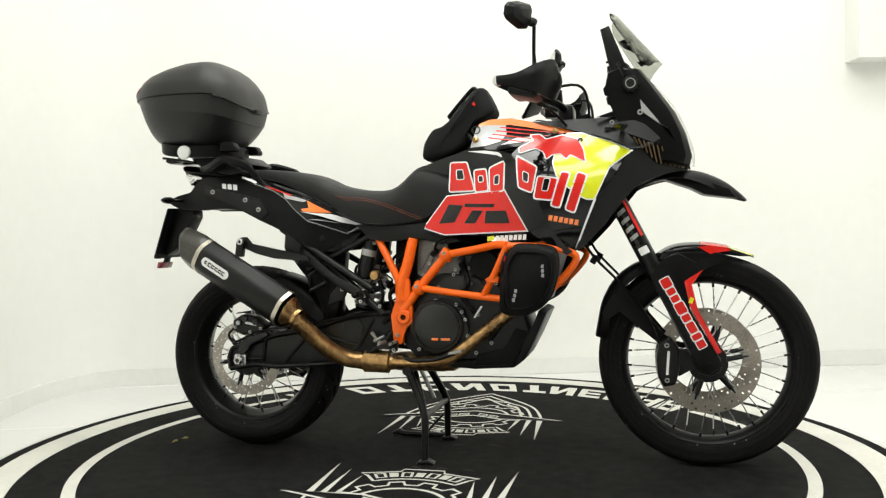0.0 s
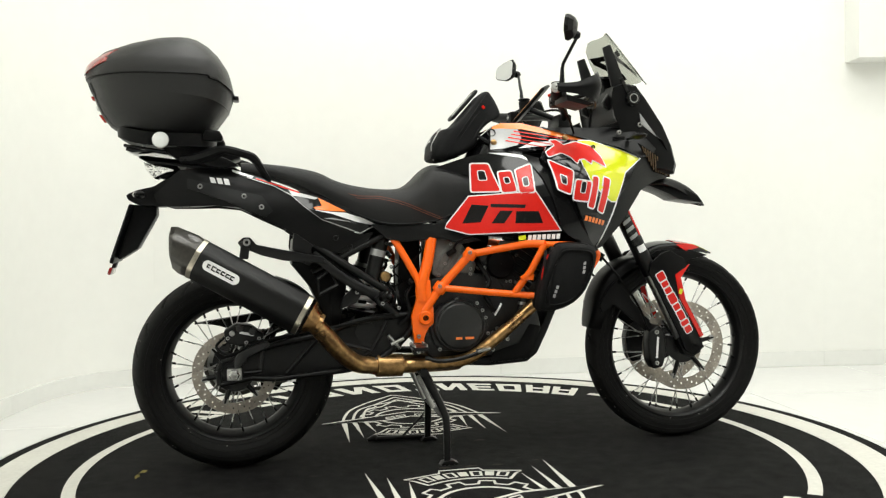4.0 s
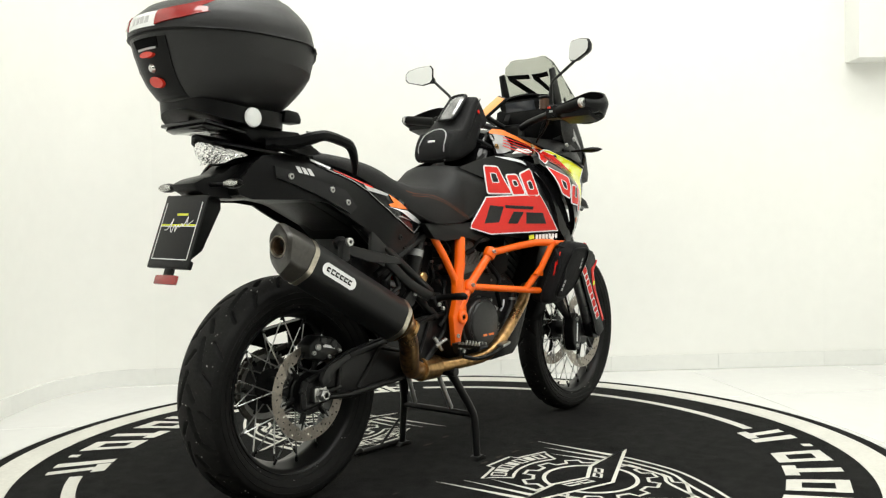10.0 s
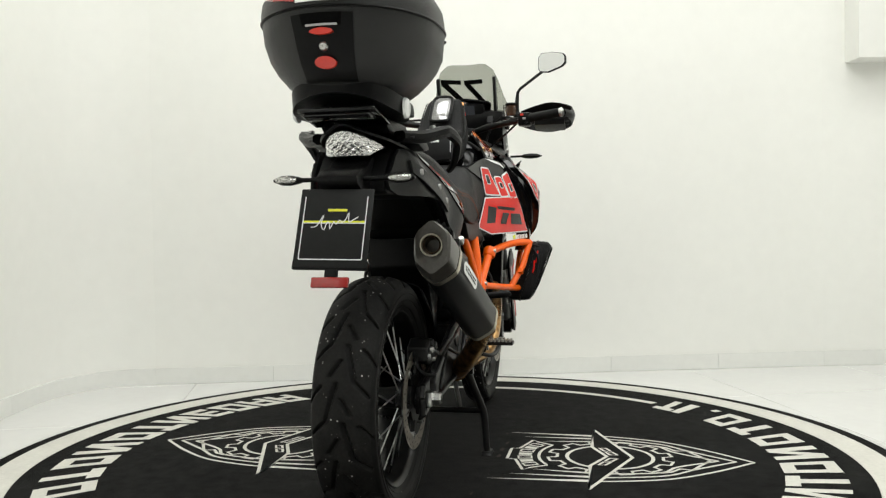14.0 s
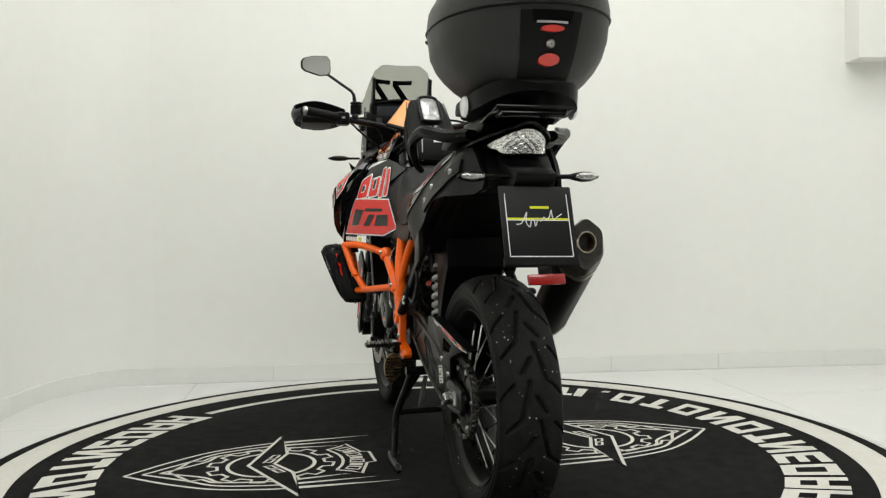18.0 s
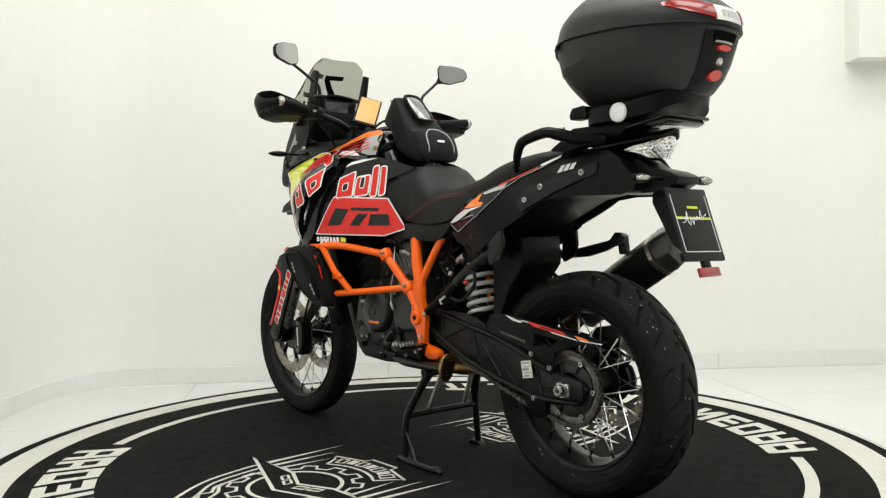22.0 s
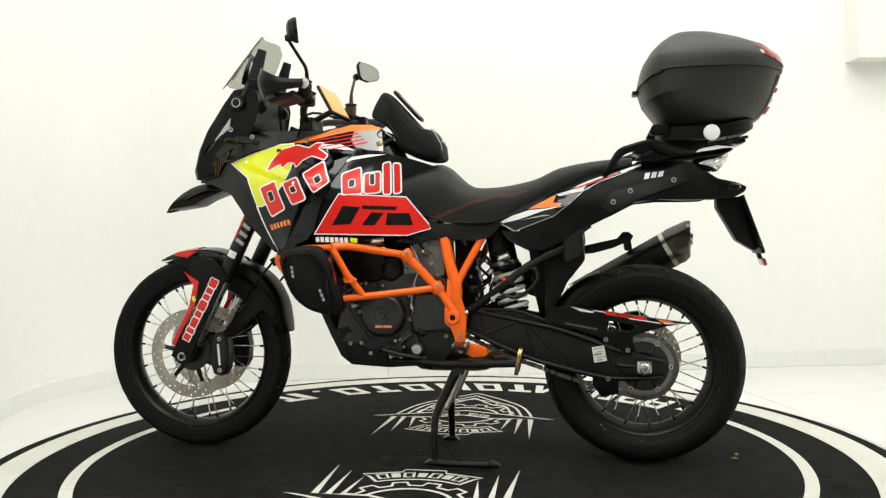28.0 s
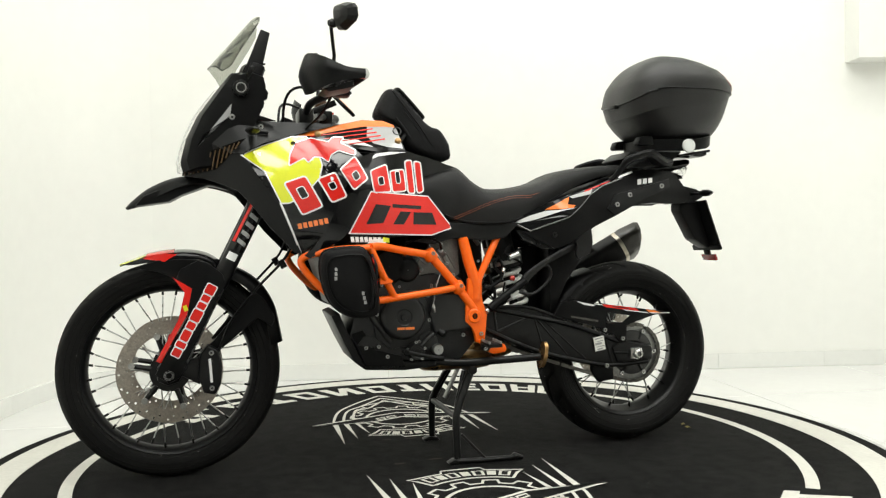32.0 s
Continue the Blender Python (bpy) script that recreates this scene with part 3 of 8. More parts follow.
# ---- the motorcycle ----
bike = thing("motorcycle", (-0.03, 0, 0), "black and orange adventure motorcycle with sponsor-style graphics on its centre stand", "motorcycle")
TURNING.append(bike)
FX, FZ, FR = 0.890, 0.342, 0.342
RX, RZ, RR = -0.690, 0.325, 0.325


def tyre_bm(cx, cy, cz, R, W, rim_r, grooves, n=760, m=84):
    """A tyre whose tread grooves are cut into the crown."""
    bm = bmesh.new()
    prof = []
    for j in range(m + 1):
        s = -1 + 2 * j / m                      # across, bead to bead
        a = abs(s)
        if a < 0.62:
            q = a / 0.62
            y = W / 2 * math.sin(q * 1.30) / math.sin(1.30) * 0.985
            r = R - (1 - math.cos(q * 1.12)) * W * 0.36
        else:
            q = (a - 0.62) / 0.38
            y = W / 2 * (0.985 + 0.03 * math.sin(q * math.pi) - 0.24 * q * q)
            r0 = R - (1 - math.cos(1.12)) * W * 0.36
            r = r0 + (rim_r - r0) * q
        prof.append((math.copysign(y, s), r, s))
    rings = []
    for i in range(n):
        th = 2 * math.pi * i / n
        ring = []
        for y, r, s in prof:
            d, rr = grooves(th, s), r
            ring.append(bm.verts.new((cx + (rr - d) * math.cos(th), cy + y, cz + (rr - d) * math.sin(th))))
        rings.append(ring)
    for i in range(n):
        bridge(bm, rings[i], rings[(i + 1) % n], False)
    for f in bm.faces:
        c = f.calc_center_median()
        y = abs(c.y - cy)
        th = math.atan2(c.z - cz, c.x - cx) % (2 * math.pi)
        j = min(range(len(prof)), key=lambda k: abs(prof[k][0] - (c.y - cy)) + abs(prof[k][1] - math.hypot(c.x - cx, c.z - cz)))
        f.material_index = 1 if y < W * 0.44 and grooves(th, prof[j][2]) < 0.001 else 0
    return bm


def groove_set(R, count, segs, width, depth):
    """Grooves as short lines in (position along the tread in pitch, position across) repeated round the tyre."""
    pitch = 2 * math.pi / count
    def at(th, s):
        best = 9.0
        base = th / pitch
        for a0, s0, a1, s1 in segs:
            for k in (-1, 0, 1):
                u = (base % 1) + k
                ax, ay = (u - a0) * pitch * R, (s - s0) * 0.115
                dx, dy = (a1 - a0) * pitch * R, (s1 - s0) * 0.115
                t = max(0, min(1, (ax * dx + ay * dy) / (dx * dx + dy * dy)))
                best = min(best, math.hypot(ax - t * dx, ay - t * dy))
        return depth * max(0.0, min(1.0, (width - best) / (width * 0.55)))
    return at


REAR_SEGS = [(0.00, 0.06, 0.48, 0.20), (0.48, 0.20, 0.66, 0.46), (0.50, -0.06, 0.98, -0.20), (0.98, -0.20, 1.16, -0.46), (0.04, 0.30, 0.24, 0.58), (0.54, -0.30, 0.74, -0.58), (0.20, -0.02, 0.40, -0.16), (0.70, 0.02, 0.90, 0.16)]
FRONT_SEGS = [(0.1, 0.10, 0.5, 0.55), (0.6, -0.10, 1.0, -0.55)]


def wheel(name, cx, cy, cz, R, W, rim_r, spokes, gr, front):
    """Spoked wheel: hub with tyre, rim, spokes and discs under it."""
    hw = 0.062 if front else 0.075
    hub = part(name, lathe([(0.014, -hw), (0.05, -hw), (0.052, -hw + .012), (0.030, -hw + .02), (0.026, 0), (0.030, hw - .02), (0.052, hw - .012), (0.05, hw), (0.014, hw)], (cx, cy, cz), n=40), "black_metal", bike, "spoked wheel with black rim and hub")
    part("tyre", tyre_bm(cx, cy, cz, R, W, rim_r + 0.006, gr), ["rubber", "tread"], hub, "black grooved tyre, scuffed in the middle of the tread", sharp=50)
    r0 = R - (1 - math.cos(1.12)) * W * 0.36
    for sy in (-1, 1):
        for q in (0.22, 0.50, 0.80):
            yy = sy * (W / 2 * (0.985 + 0.03 * math.sin(q * math.pi) - 0.24 * q * q))
            rr = r0 + (rim_r + 0.006 - r0) * q
            part("sidewall_rib", lathe([(rr - .0016, yy - sy * .001), (rr, yy + sy * .0014), (rr + .0016, yy - sy * .001)], (cx, cy, cz), (0, 1, 0), 96), "rubber", hub)
        for k in range(9):
            a = 2.2 + k * .035
            q = 0.36
            yy = sy * (W / 2 * (0.985 + 0.03 * math.sin(q * math.pi) - 0.24 * q * q))
            rr = r0 + (rim_r + 0.006 - r0) * q
            if k != 4:
                part("sidewall_mark", box((cx + rr * math.cos(a), cy + yy + sy * .0004, cz + rr * math.sin(a)), (.0045, .0012, .007), 0, (0, 90 - math.degrees(a), 0)), "plastic_grey", hub)
    w2 = W * 0.36
    well = .016 if front else .022
    part("rim", lathe([(rim_r + .008, -w2), (rim_r + .004, -w2 - .006), (rim_r - .005, -w2), (rim_r - .009, -w2 + .010), (rim_r - well + .003, -.012), (rim_r - well, 0), (rim_r - well + .003, .012), (rim_r - .009, w2 - .010), (rim_r - .005, w2), (rim_r + .004, w2 + .006), (rim_r + .008, w2), (rim_r, 0)], (cx, cy, cz), n=96), "black_metal", hub, "satin black wheel rim")
    ro = rim_r - well + .002
    for i in range(spokes):
        a = 2 * math.pi * (i + 0.5) / spokes
        sgn = 1 if i % 2 else -1
        lead = (1 if (i // 2) % 2 else -1) * 0.50
        p = Vector((math.cos(a + lead) * 0.050, sgn * (hw - 0.008), math.sin(a + lead) * 0.050))
        q = Vector((math.cos(a) * ro, sgn * w2 * 0.42, math.sin(a) * ro))
        u = (p - q).normalized()
        c = Vector((cx, cy, cz))
        part("spoke", join(slot(tube([c + q + u * .018, c + p], 0.0021, 6, smooth=False), 0), slot(tube([c + q - u * .005, c + q + u * .013], 0.0038, 6, smooth=False), 1)), ["steel", "black_metal"], hub)
    return hub


front_wheel = wheel("front_wheel", FX, 0.002, FZ, FR, 0.092, 0.262, 36, groove_set(FR, 20, FRONT_SEGS, 0.007, 0.006), True)
rear_wheel = wheel("rear_wheel", RX, 0.016, RZ, RR, 0.160, 0.226, 32, groove_set(RR, 11, REAR_SEGS, 0.0046, 0.0080), False)


def brake_disc(cx, cz, y, ro, ri, holes, hub, s):
    """Drilled ring on a spider."""
    n = 168
    bm = bmesh.new()
    rows = [ri + (ro - ri) * k / 7 for k in range(8)]
    V = [[bm.verts.new((cx + r * math.cos(2 * math.pi * i / n), y, cz + r * math.sin(2 * math.pi * i / n))) for i in range(n)] for r in rows]
    for k in range(7):
        for i in range(n):
            if (k == 1 and i % 8 == 1) or (k == 3 and i % 8 == 4) or (k == 5 and i % 8 == 7):
                continue
            bm.faces.new((V[k][i], V[k][(i + 1) % n], V[k + 1][(i + 1) % n], V[k + 1][i]))
    bmesh.ops.solidify(bm, geom=bm.faces[:], thickness=0.005)
    d = part("brake_disc", bm, "disc", hub, "drilled steel brake disc with brown heat marks", sharp=30)
    part("disc_carrier", lathe([(0.03, -.004), (0.062, -.004), (0.062, .004), (0.03, .004)], (cx, y - s * .003, cz), n=32), "black_metal", hub, "black disc carrier")
    for i in range(6):
        a = 2 * math.pi * i / 6 + 0.2
        e = Vector((math.cos(a), 0, math.sin(a)))
        p = Vector((cx, y - s * 0.003, cz))
        part("carrier_arm", rod(p + e * 0.058, p + e * (ri + .006), 0.009, 0.007, 8), "black_metal", hub)
        part("disc_button", rod(p + e * (ri - .002) - Vector((0, .006, 0)), p + e * (ri - .002) + Vector((0, .008, 0)), 0.010, n=14), "zinc", hub)


for s in (-1, 1):
    brake_disc(FX, FZ, s * 0.072, 0.160, 0.118, 0, front_wheel, s)
brake_disc(RX, RZ, -0.088, 0.133, 0.098, 0, rear_wheel, -1)
def frame_side(s):
    """Orange trellis: pivot plate, two uprights and the tube that climbs forwards."""
    y = s * 0.150
    plate = [(-.112, .62), (-.060, .61), (-.056, .548), (-.050, .512), (-.050, .466), (-.070, .448), (-.082, .420), (-.084, .396), (-.114, .390), (-.120, .440), (-.125, .489), (-.108, .54), (-.106, .58)]
    fr = part("frame_side", prism(plate, y - .011, y + .011, 0.005), "orange", bike, "bright orange powder-coated frame side")
    part("upright", tube([(-.050, s * .135, .745), (-.068, s * .146, .66), (-.090, s * .150, .585), (-.088, s * .150, .54)], [.0175, .0185, .019, .018], 12), "orange", fr)
    part("upright", tube([(-.176, s * .125, .748), (-.138, s * .140, .68), (-.098, s * .150, .605)], .0125, 10), "orange", fr)
    part("tube", tube([(-.082, s * .152, .505), (-.026, s * .152, .582), (.073, s * .170, .691)], [.015, .0145, .014], 12, smooth=False), "orange", fr)
    part("pivot_boss", lathe([(.0095, -.014), (.021, -.014), (.024, -.009), (.024, .012), (.020, .016), (.0095, .016)], (-.079, s * .155, .485), (0, s, 0), 28), "orange", fr)
    part("pivot_bolt", lathe([(.004, .0), (.0095, .002), (.0095, .012), (.006, .014), (.006, .006), (.001, .006)], (-.079, s * .155, .485), (0, s, 0), 16, False), "black_metal", fr)
    for p in ((-.102, .425),):
        part("bolt", bolt((p[0], y + s * .011, p[1]), .007, s), "zinc", fr)


def crash_bar(s):
    """Orange engine guard of bent tube with clamps."""
    top = [(.073, s * .170, .691), (.185, s * .204, .711), (.250, s * .246, .723), (.292, s * .288, .722)]
    cb = part("crash_bar", tube(top, .0125, 12), "orange", bike, "bright orange tubular crash bar")
    part("lower_tube", tube([(-.026, s * .156, .582), (.12, s * .205, .567), (.285, s * .250, .552)], .0115, 12), "orange", cb)
    part("front_tube", tube([(.292, s * .288, .722), (.250, s * .266, .636), (.205, s * .228, .562)], .0115, 12, smooth=False), "orange", cb)
    part("bag_lug", prism([(.262, .625), (.236, .628), (.216, .616), (.222, .608), (.258, .605)], s * .250, s * .268, .003), "orange", cb)
    part("outer_hoop", tube([(.292, s * .288, .720), (.40, s * .275, .715), (.485, s * .235, .695), (.488, s * .225, .66), (.42, s * .225, .585), (.36, s * .235, .555), (.285, s * .250, .552)], .0115, 12), "orange", cb)
    for x, yy, z in ((.073, .170, .691), (-.026, .153, .582)):
        part("clamp", lathe([(.002, -.017), (.019, -.017), (.022, -.012), (.022, .012), (.019, .017), (.002, .017)], (x, s * yy, z), (.55, .1 * s, .83), 18), "orange", cb)
        part("bolt", bolt((x - .006, s * (yy + .020), z + .006), .0065, s), "zinc", cb)


def engine():
    low = [(-.10, .40), (-.09, .52), (-.05, .61), (.05, .63), (.20, .61), (.31, .53), (.335, .43), (.28, .35), (-.04, .335)]
    e = part("engine", prism(low, -.125, .125, .012, 2), "engine", bike, "dark grey cast engine with black covers")
    # cylinders of the narrow vee, with cast ribs
    for (x0, z0), (x1, z1), w in (((.23, .58), (.335, .735), .062), ((.045, .60), (.0, .775), .050)):
        d = Vector((x1 - x0, 0, z1 - z0)).normalized()
        n = Vector((-d.z, 0, d.x))
        for k in range(7):
            c = Vector((x0, 0, z0)) + d * (0.012 + k * .024)
            h = .0085
            ring = lambda q, ww: [(q.x + n.x * a, b, q.z + n.z * a) for a, b in ((-ww, -.105), (ww, -.105), (ww, .105), (-ww, .105))]
            part("cylinder_rib", loft([ring(c - d * h, w), ring(c + d * h, w)]), "engine", e)
        a, b = Vector((x0, 0, z0)), Vector((x1, 0, z1))
        part("cylinder", loft([[(q.x + n.x * u, v, q.z + n.z * u) for u, v in ((-.045, -.095), (.045, -.095), (.045, .095), (-.045, .095))] for q in (a, b)]), "engine", e)
    # right side: round clutch cover on its cast case
    c = (.036, -.142, .455)
    part("clutch_case", prism([(-.069, .467), (-.048, .396), (-.024, .373), (.112, .365), (.140, .44), (.120, .514), (.043, .549), (-.031, .520)], -.150, -.118, .006), "engine", e, "dark cast clutch case")
    cov = part("clutch_cover", lathe([(.002, .034), (.070, .034), (.074, .032), (.077, .027), (.083, .025), (.087, .020), (.088, .0), (.02, .0)], c, (0, -1, 0), 56, False), "cover", e, "round black clutch cover")
    part("cover_rib", lathe([(.079, .0265), (.0795, .0285), (.0815, .0285), (.082, .0255)], c, (0, -1, 0), 56), "engine", cov)
    for i in range(11):
        a = 2 * math.pi * i / 11 + .15
        part("tab", box((c[0] + .0765 * math.cos(a), -.170, c[2] + .0765 * math.sin(a)), (.012, .004, .003), .001, (0, -math.degrees(a) + 90, 0)), "engine", cov)
    for u, w in ((-.006, .022), (.030, .030)):
        part("mark", box((c[0] + u, -.1768, c[2] - .040), (w, .0012, .008), 0), "orange_decal", cov, "small orange printed mark")
    for x, z in ((.029, .541), (.098, .527), (.117, .503), (.128, .478), (-.060, .511), (-.057, .465), (.094, .372), (-.03, .378), (.135, .425)):
        part("bolt", bolt((x, -.152, z), .0062, -1), "zinc", e)
    # cast heads and cam covers that show between the tubes
    for s in (-1, 1):
        y0, y1 = s * .088, s * .112
        hd = part("rear_head", prism([(-.038, .742), (.047, .742), (.110, .655), (.088, .592), (.035, .577), (-.045, .625)], y0, y1, .006), "casting", e, "raw cast rear cylinder head")
        for k in range(6):
            q = Vector((-.030 + k * .021, s * .113, .640 + k * .004))
            part("rib", rod(q, q + Vector((.034, 0, .062 - k * .006)), .0035, n=6), "casting", hd)
        for x, z in ((-.022, .622), (.060, .700), (.020, .725), (.088, .640), (.055, .600), (.0, .66)):
            part("bolt", bolt((x, s * .113, z), .0058, s), "zinc", hd)
        part("sensor", rod((.010, s * .112, .690), (.030, s * .135, .705), .010, bev=.003), "zinc" if s > 0 else "black_metal", hd)
        part("spark_lead", tube([(.02, s * .13, .70), (.04, s * .15, .735), (.09, s * .14, .745), (.14, s * .11, .73)], .0045, 7), "plastic", hd)
        cc = part("cam_cover", prism([(.118, .685), (.170, .690), (.228, .655), (.246, .593), (.196, .552), (.140, .590)], y0, s * .118, .008), "cover", e, "black cam cover")
        for x, z in ((.113, .644), (.137, .645), (.166, .662), (.205, .640), (.225, .595), (.150, .600)):
            part("bolt", bolt((x, s * .119, z), .0062, s), "zinc", cc)
        part("cam_ridge", rod((.135, s * .119, .665), (.200, s * .119, .575), .008, n=8), "cover", cc)
        part("coolant_pipe", tube([(.235, s * .10, .60), (.27, s * .125, .56), (.262, s * .130, .50), (.225, s * .130, .445), (.20, s * .125, .41)], .013, 10), "cover", e, "black coolant pipe")
        part("hose_clip", lathe([(.0135, -.005), (.015, -.005), (.015, .005), (.0135, .005)], (.264, s * .129, .52), (.1, 0, 1), 14), "zinc", e)
    part("rear_hose", tube([(-.10, -.11, .60), (-.135, -.13, .56), (-.125, -.135, .50), (-.16, -.13, .46)], .007, 8), "plastic", e)
    part("wire", tube([(.183, -.150, .522), (.172, -.155, .505), (.159, -.152, .485)], .004, 6), "white", e)
    # left side: alternator cover, sprocket cover, pumps
    c = (.160, .118, .490)
    cov = part("alternator_cover", lathe([(.002, .048), (.010, .048), (.012, .044), (.024, .044), (.027, .047), (.060, .047), (.068, .043), (.074, .034), (.078, .0)], c, (0, 1, 0), 48, False), "cover", e, "round black alternator cover")
    for u, w in ((.016, .024), (-.014, .030)):
        part("mark", box((c[0] + u - .004, c[1] + .0475, c[2] - .036), (w, .0012, .008), 0), "orange_decal", cov, "small orange printed mark")
    part("alternator_case", prism([(.255, .47), (.24, .54), (.19, .575), (.10, .575), (.072, .53), (.066, .44), (.10, .395), (.20, .385), (.25, .42)], .110, .134, .006), "engine", e, "dark cast alternator case")
    for x, z in ((.24, .395), (.072, .556), (.069, .476), (.245, .50), (.225, .555), (.105, .405)):
        part("bolt", bolt((x, .135, z), .006, 1), "zinc", e)
    part("starter_cap", lathe([(.002, .030), (.030, .030), (.036, .026), (.044, .010), (.045, 0)], (.139, .105, .641), (0, 1, 0), 32, False), "plastic_grey", e, "round dark cap")
    part("bracket_plate", prism([(.311, .401), (.287, .430), (.238, .430), (.238, .388), (.273, .396)], .121, .130, .002), "engine", e)
    part("pump_body", prism([(.105, .425), (.075, .44), (.045, .425), (.040, .395), (.075, .375), (.105, .385)], .120, .138, .005), "cover", e, "black cast pump body")
    for i in range(5):
        a = 2 * math.pi * i / 5 + .3
        part("bolt", bolt((.118 + .030 * math.cos(a), .150, .375 + .030 * math.sin(a)), .0048, 1), "steel", e)
    for k in range(3):
        part("pump_rib", lathe([(.010 + k * .006, .0505), (.012 + k * .006, .0525), (.013 + k * .006, .0505)], (.118, .112, .375), (0, 1, 0), 24, False), "cover", e)
    part("pulse_sensor", rod((.038, .14, .440), (.022, .155, .425), .012, bev=.003), "black_metal", e)
    part("sprocket_cover", prism([(-.075, .44), (.055, .43), (.07, .50), (.05, .56), (-.03, .57), (-.075, .53)], .115, .150, .010, 3), "cover", e, "black sprocket cover")
    part("water_pump", lathe([(.002, .05), (.022, .05), (.026, .045), (.030, .03), (.034, .0)], (.118, .112, .375), (0, 1, 0), 24, False), "cover", e, "black cast pump cover")
    part("pump_neck", lathe([(.002, .03), (.016, .03), (.019, .02), (.019, 0)], (.045, .130, .378), (0, 1, 0), 20, False), "zinc", e)
    part("oil_line", tube([(.118, .150, .375), (.085, .152, .41), (.06, .150, .43)], .009, 10), "cover", e)
    for x, z in ((-.05, .42), (.21, .36), (.026, .345), (.281, .392)):
        part("bolt", bolt((x, .128, z), .0065, 1), "zinc", e)
    for x, z in ((.159, .423), (.174, .437), (.158, .366), (.165, .492), (.21, .40)):
        part("bolt", bolt((x, -.128, z), .0065, -1), "zinc", e)
    part("hose", tube([(.11, -.13, .66), (.14, -.16, .60), (.12, -.165, .56), (.16, -.15, .50)], .009, 8), "plastic", e)
    part("hose", tube([(.066, .135, .722), (.040, .160, .684), (.033, .165, .647), (.053, .165, .582), (.061, .160, .527)], .0022, 7), "grey_film", e, "thin grey cable")
    part("cable_end", tube([(.061, .160, .530), (.060, .158, .518), (.056, .154, .502)], [.003, .006, .004], 10), "steel", e)
    # small fittings that show behind the frame
    rng = random.Random(11)
    for s in (-1, 1):
        for k in range(16):
            x, z, y = rng.uniform(-.235, -.095), rng.uniform(.560, .735), s * rng.uniform(.075, .112)
            if k % 3 == 0:
                a = Vector((x, y, z))
                part("wire_loop", tube([a, a + Vector((rng.uniform(-.03, .03), s * .012, -.030)), a + Vector((rng.uniform(-.04, .04), .0, -.065)), a + Vector((rng.uniform(-.03, .03), -s * .02, -.085))], rng.uniform(.0025, .0055), 7), "plastic", e)
            elif k % 3 == 1:
                part("bolt", bolt((x, y, z), rng.uniform(.004, .007), s, (0, 1, .3 * s)), "zinc" if k % 2 else "steel", e)
            else:
                part("connector", box((x, y, z), (rng.uniform(.016, .030), .014, rng.uniform(.010, .018)), .003, (rng.uniform(-30, 30), rng.uniform(-50, 50), 0)), "cover", e)
        for k in range(7):
            x, z = rng.uniform(-.02, .26), rng.uniform(.56, .70)
            part("bolt", bolt((x, s * .121, z), rng.uniform(.004, .006), s), "zinc", e)
    part("throttle_body", rod((.06, -.05, .74), (.16, .05, .74), .045, bev=.006), "plastic", e)
    part("fan_cover", lathe([(.002, .03), (.05, .03), (.055, .024), (.058, 0)], (.20, .105, .655), (0, 1, 0), 28, False), "plastic", e, "black round side cap")
    part("fan_cover", lathe([(.002, .03), (.045, .03), (.050, .024), (.053, 0)], (.19, -.105, .655), (0, -1, 0), 28, False), "plastic", e, "black round side cap")
    part("radiator", box((.40, 0, .66), (.05, .34, .26), .006, (0, 18, 0)), "plastic", e, "black radiator and shroud")
    skid = [(.392, .50), (.352, .412), (.318, .346), (.282, .318), (.15, .310), (.03, .318), (.03, .336), (.26, .345), (.30, .372), (.345, .46), (.365, .51)]
    part("skid_plate", prism(skid, -.120, .120, .006), "plastic_grey", e, "black plastic skid plate")
    for s in (-1, 1):
        part("skid_side", prism([(.33, .44), (.285, .33), (.15, .322), (.16, .36), (.25, .385), (.29, .45)], s * .118, s * .128, .004), "plastic", e)


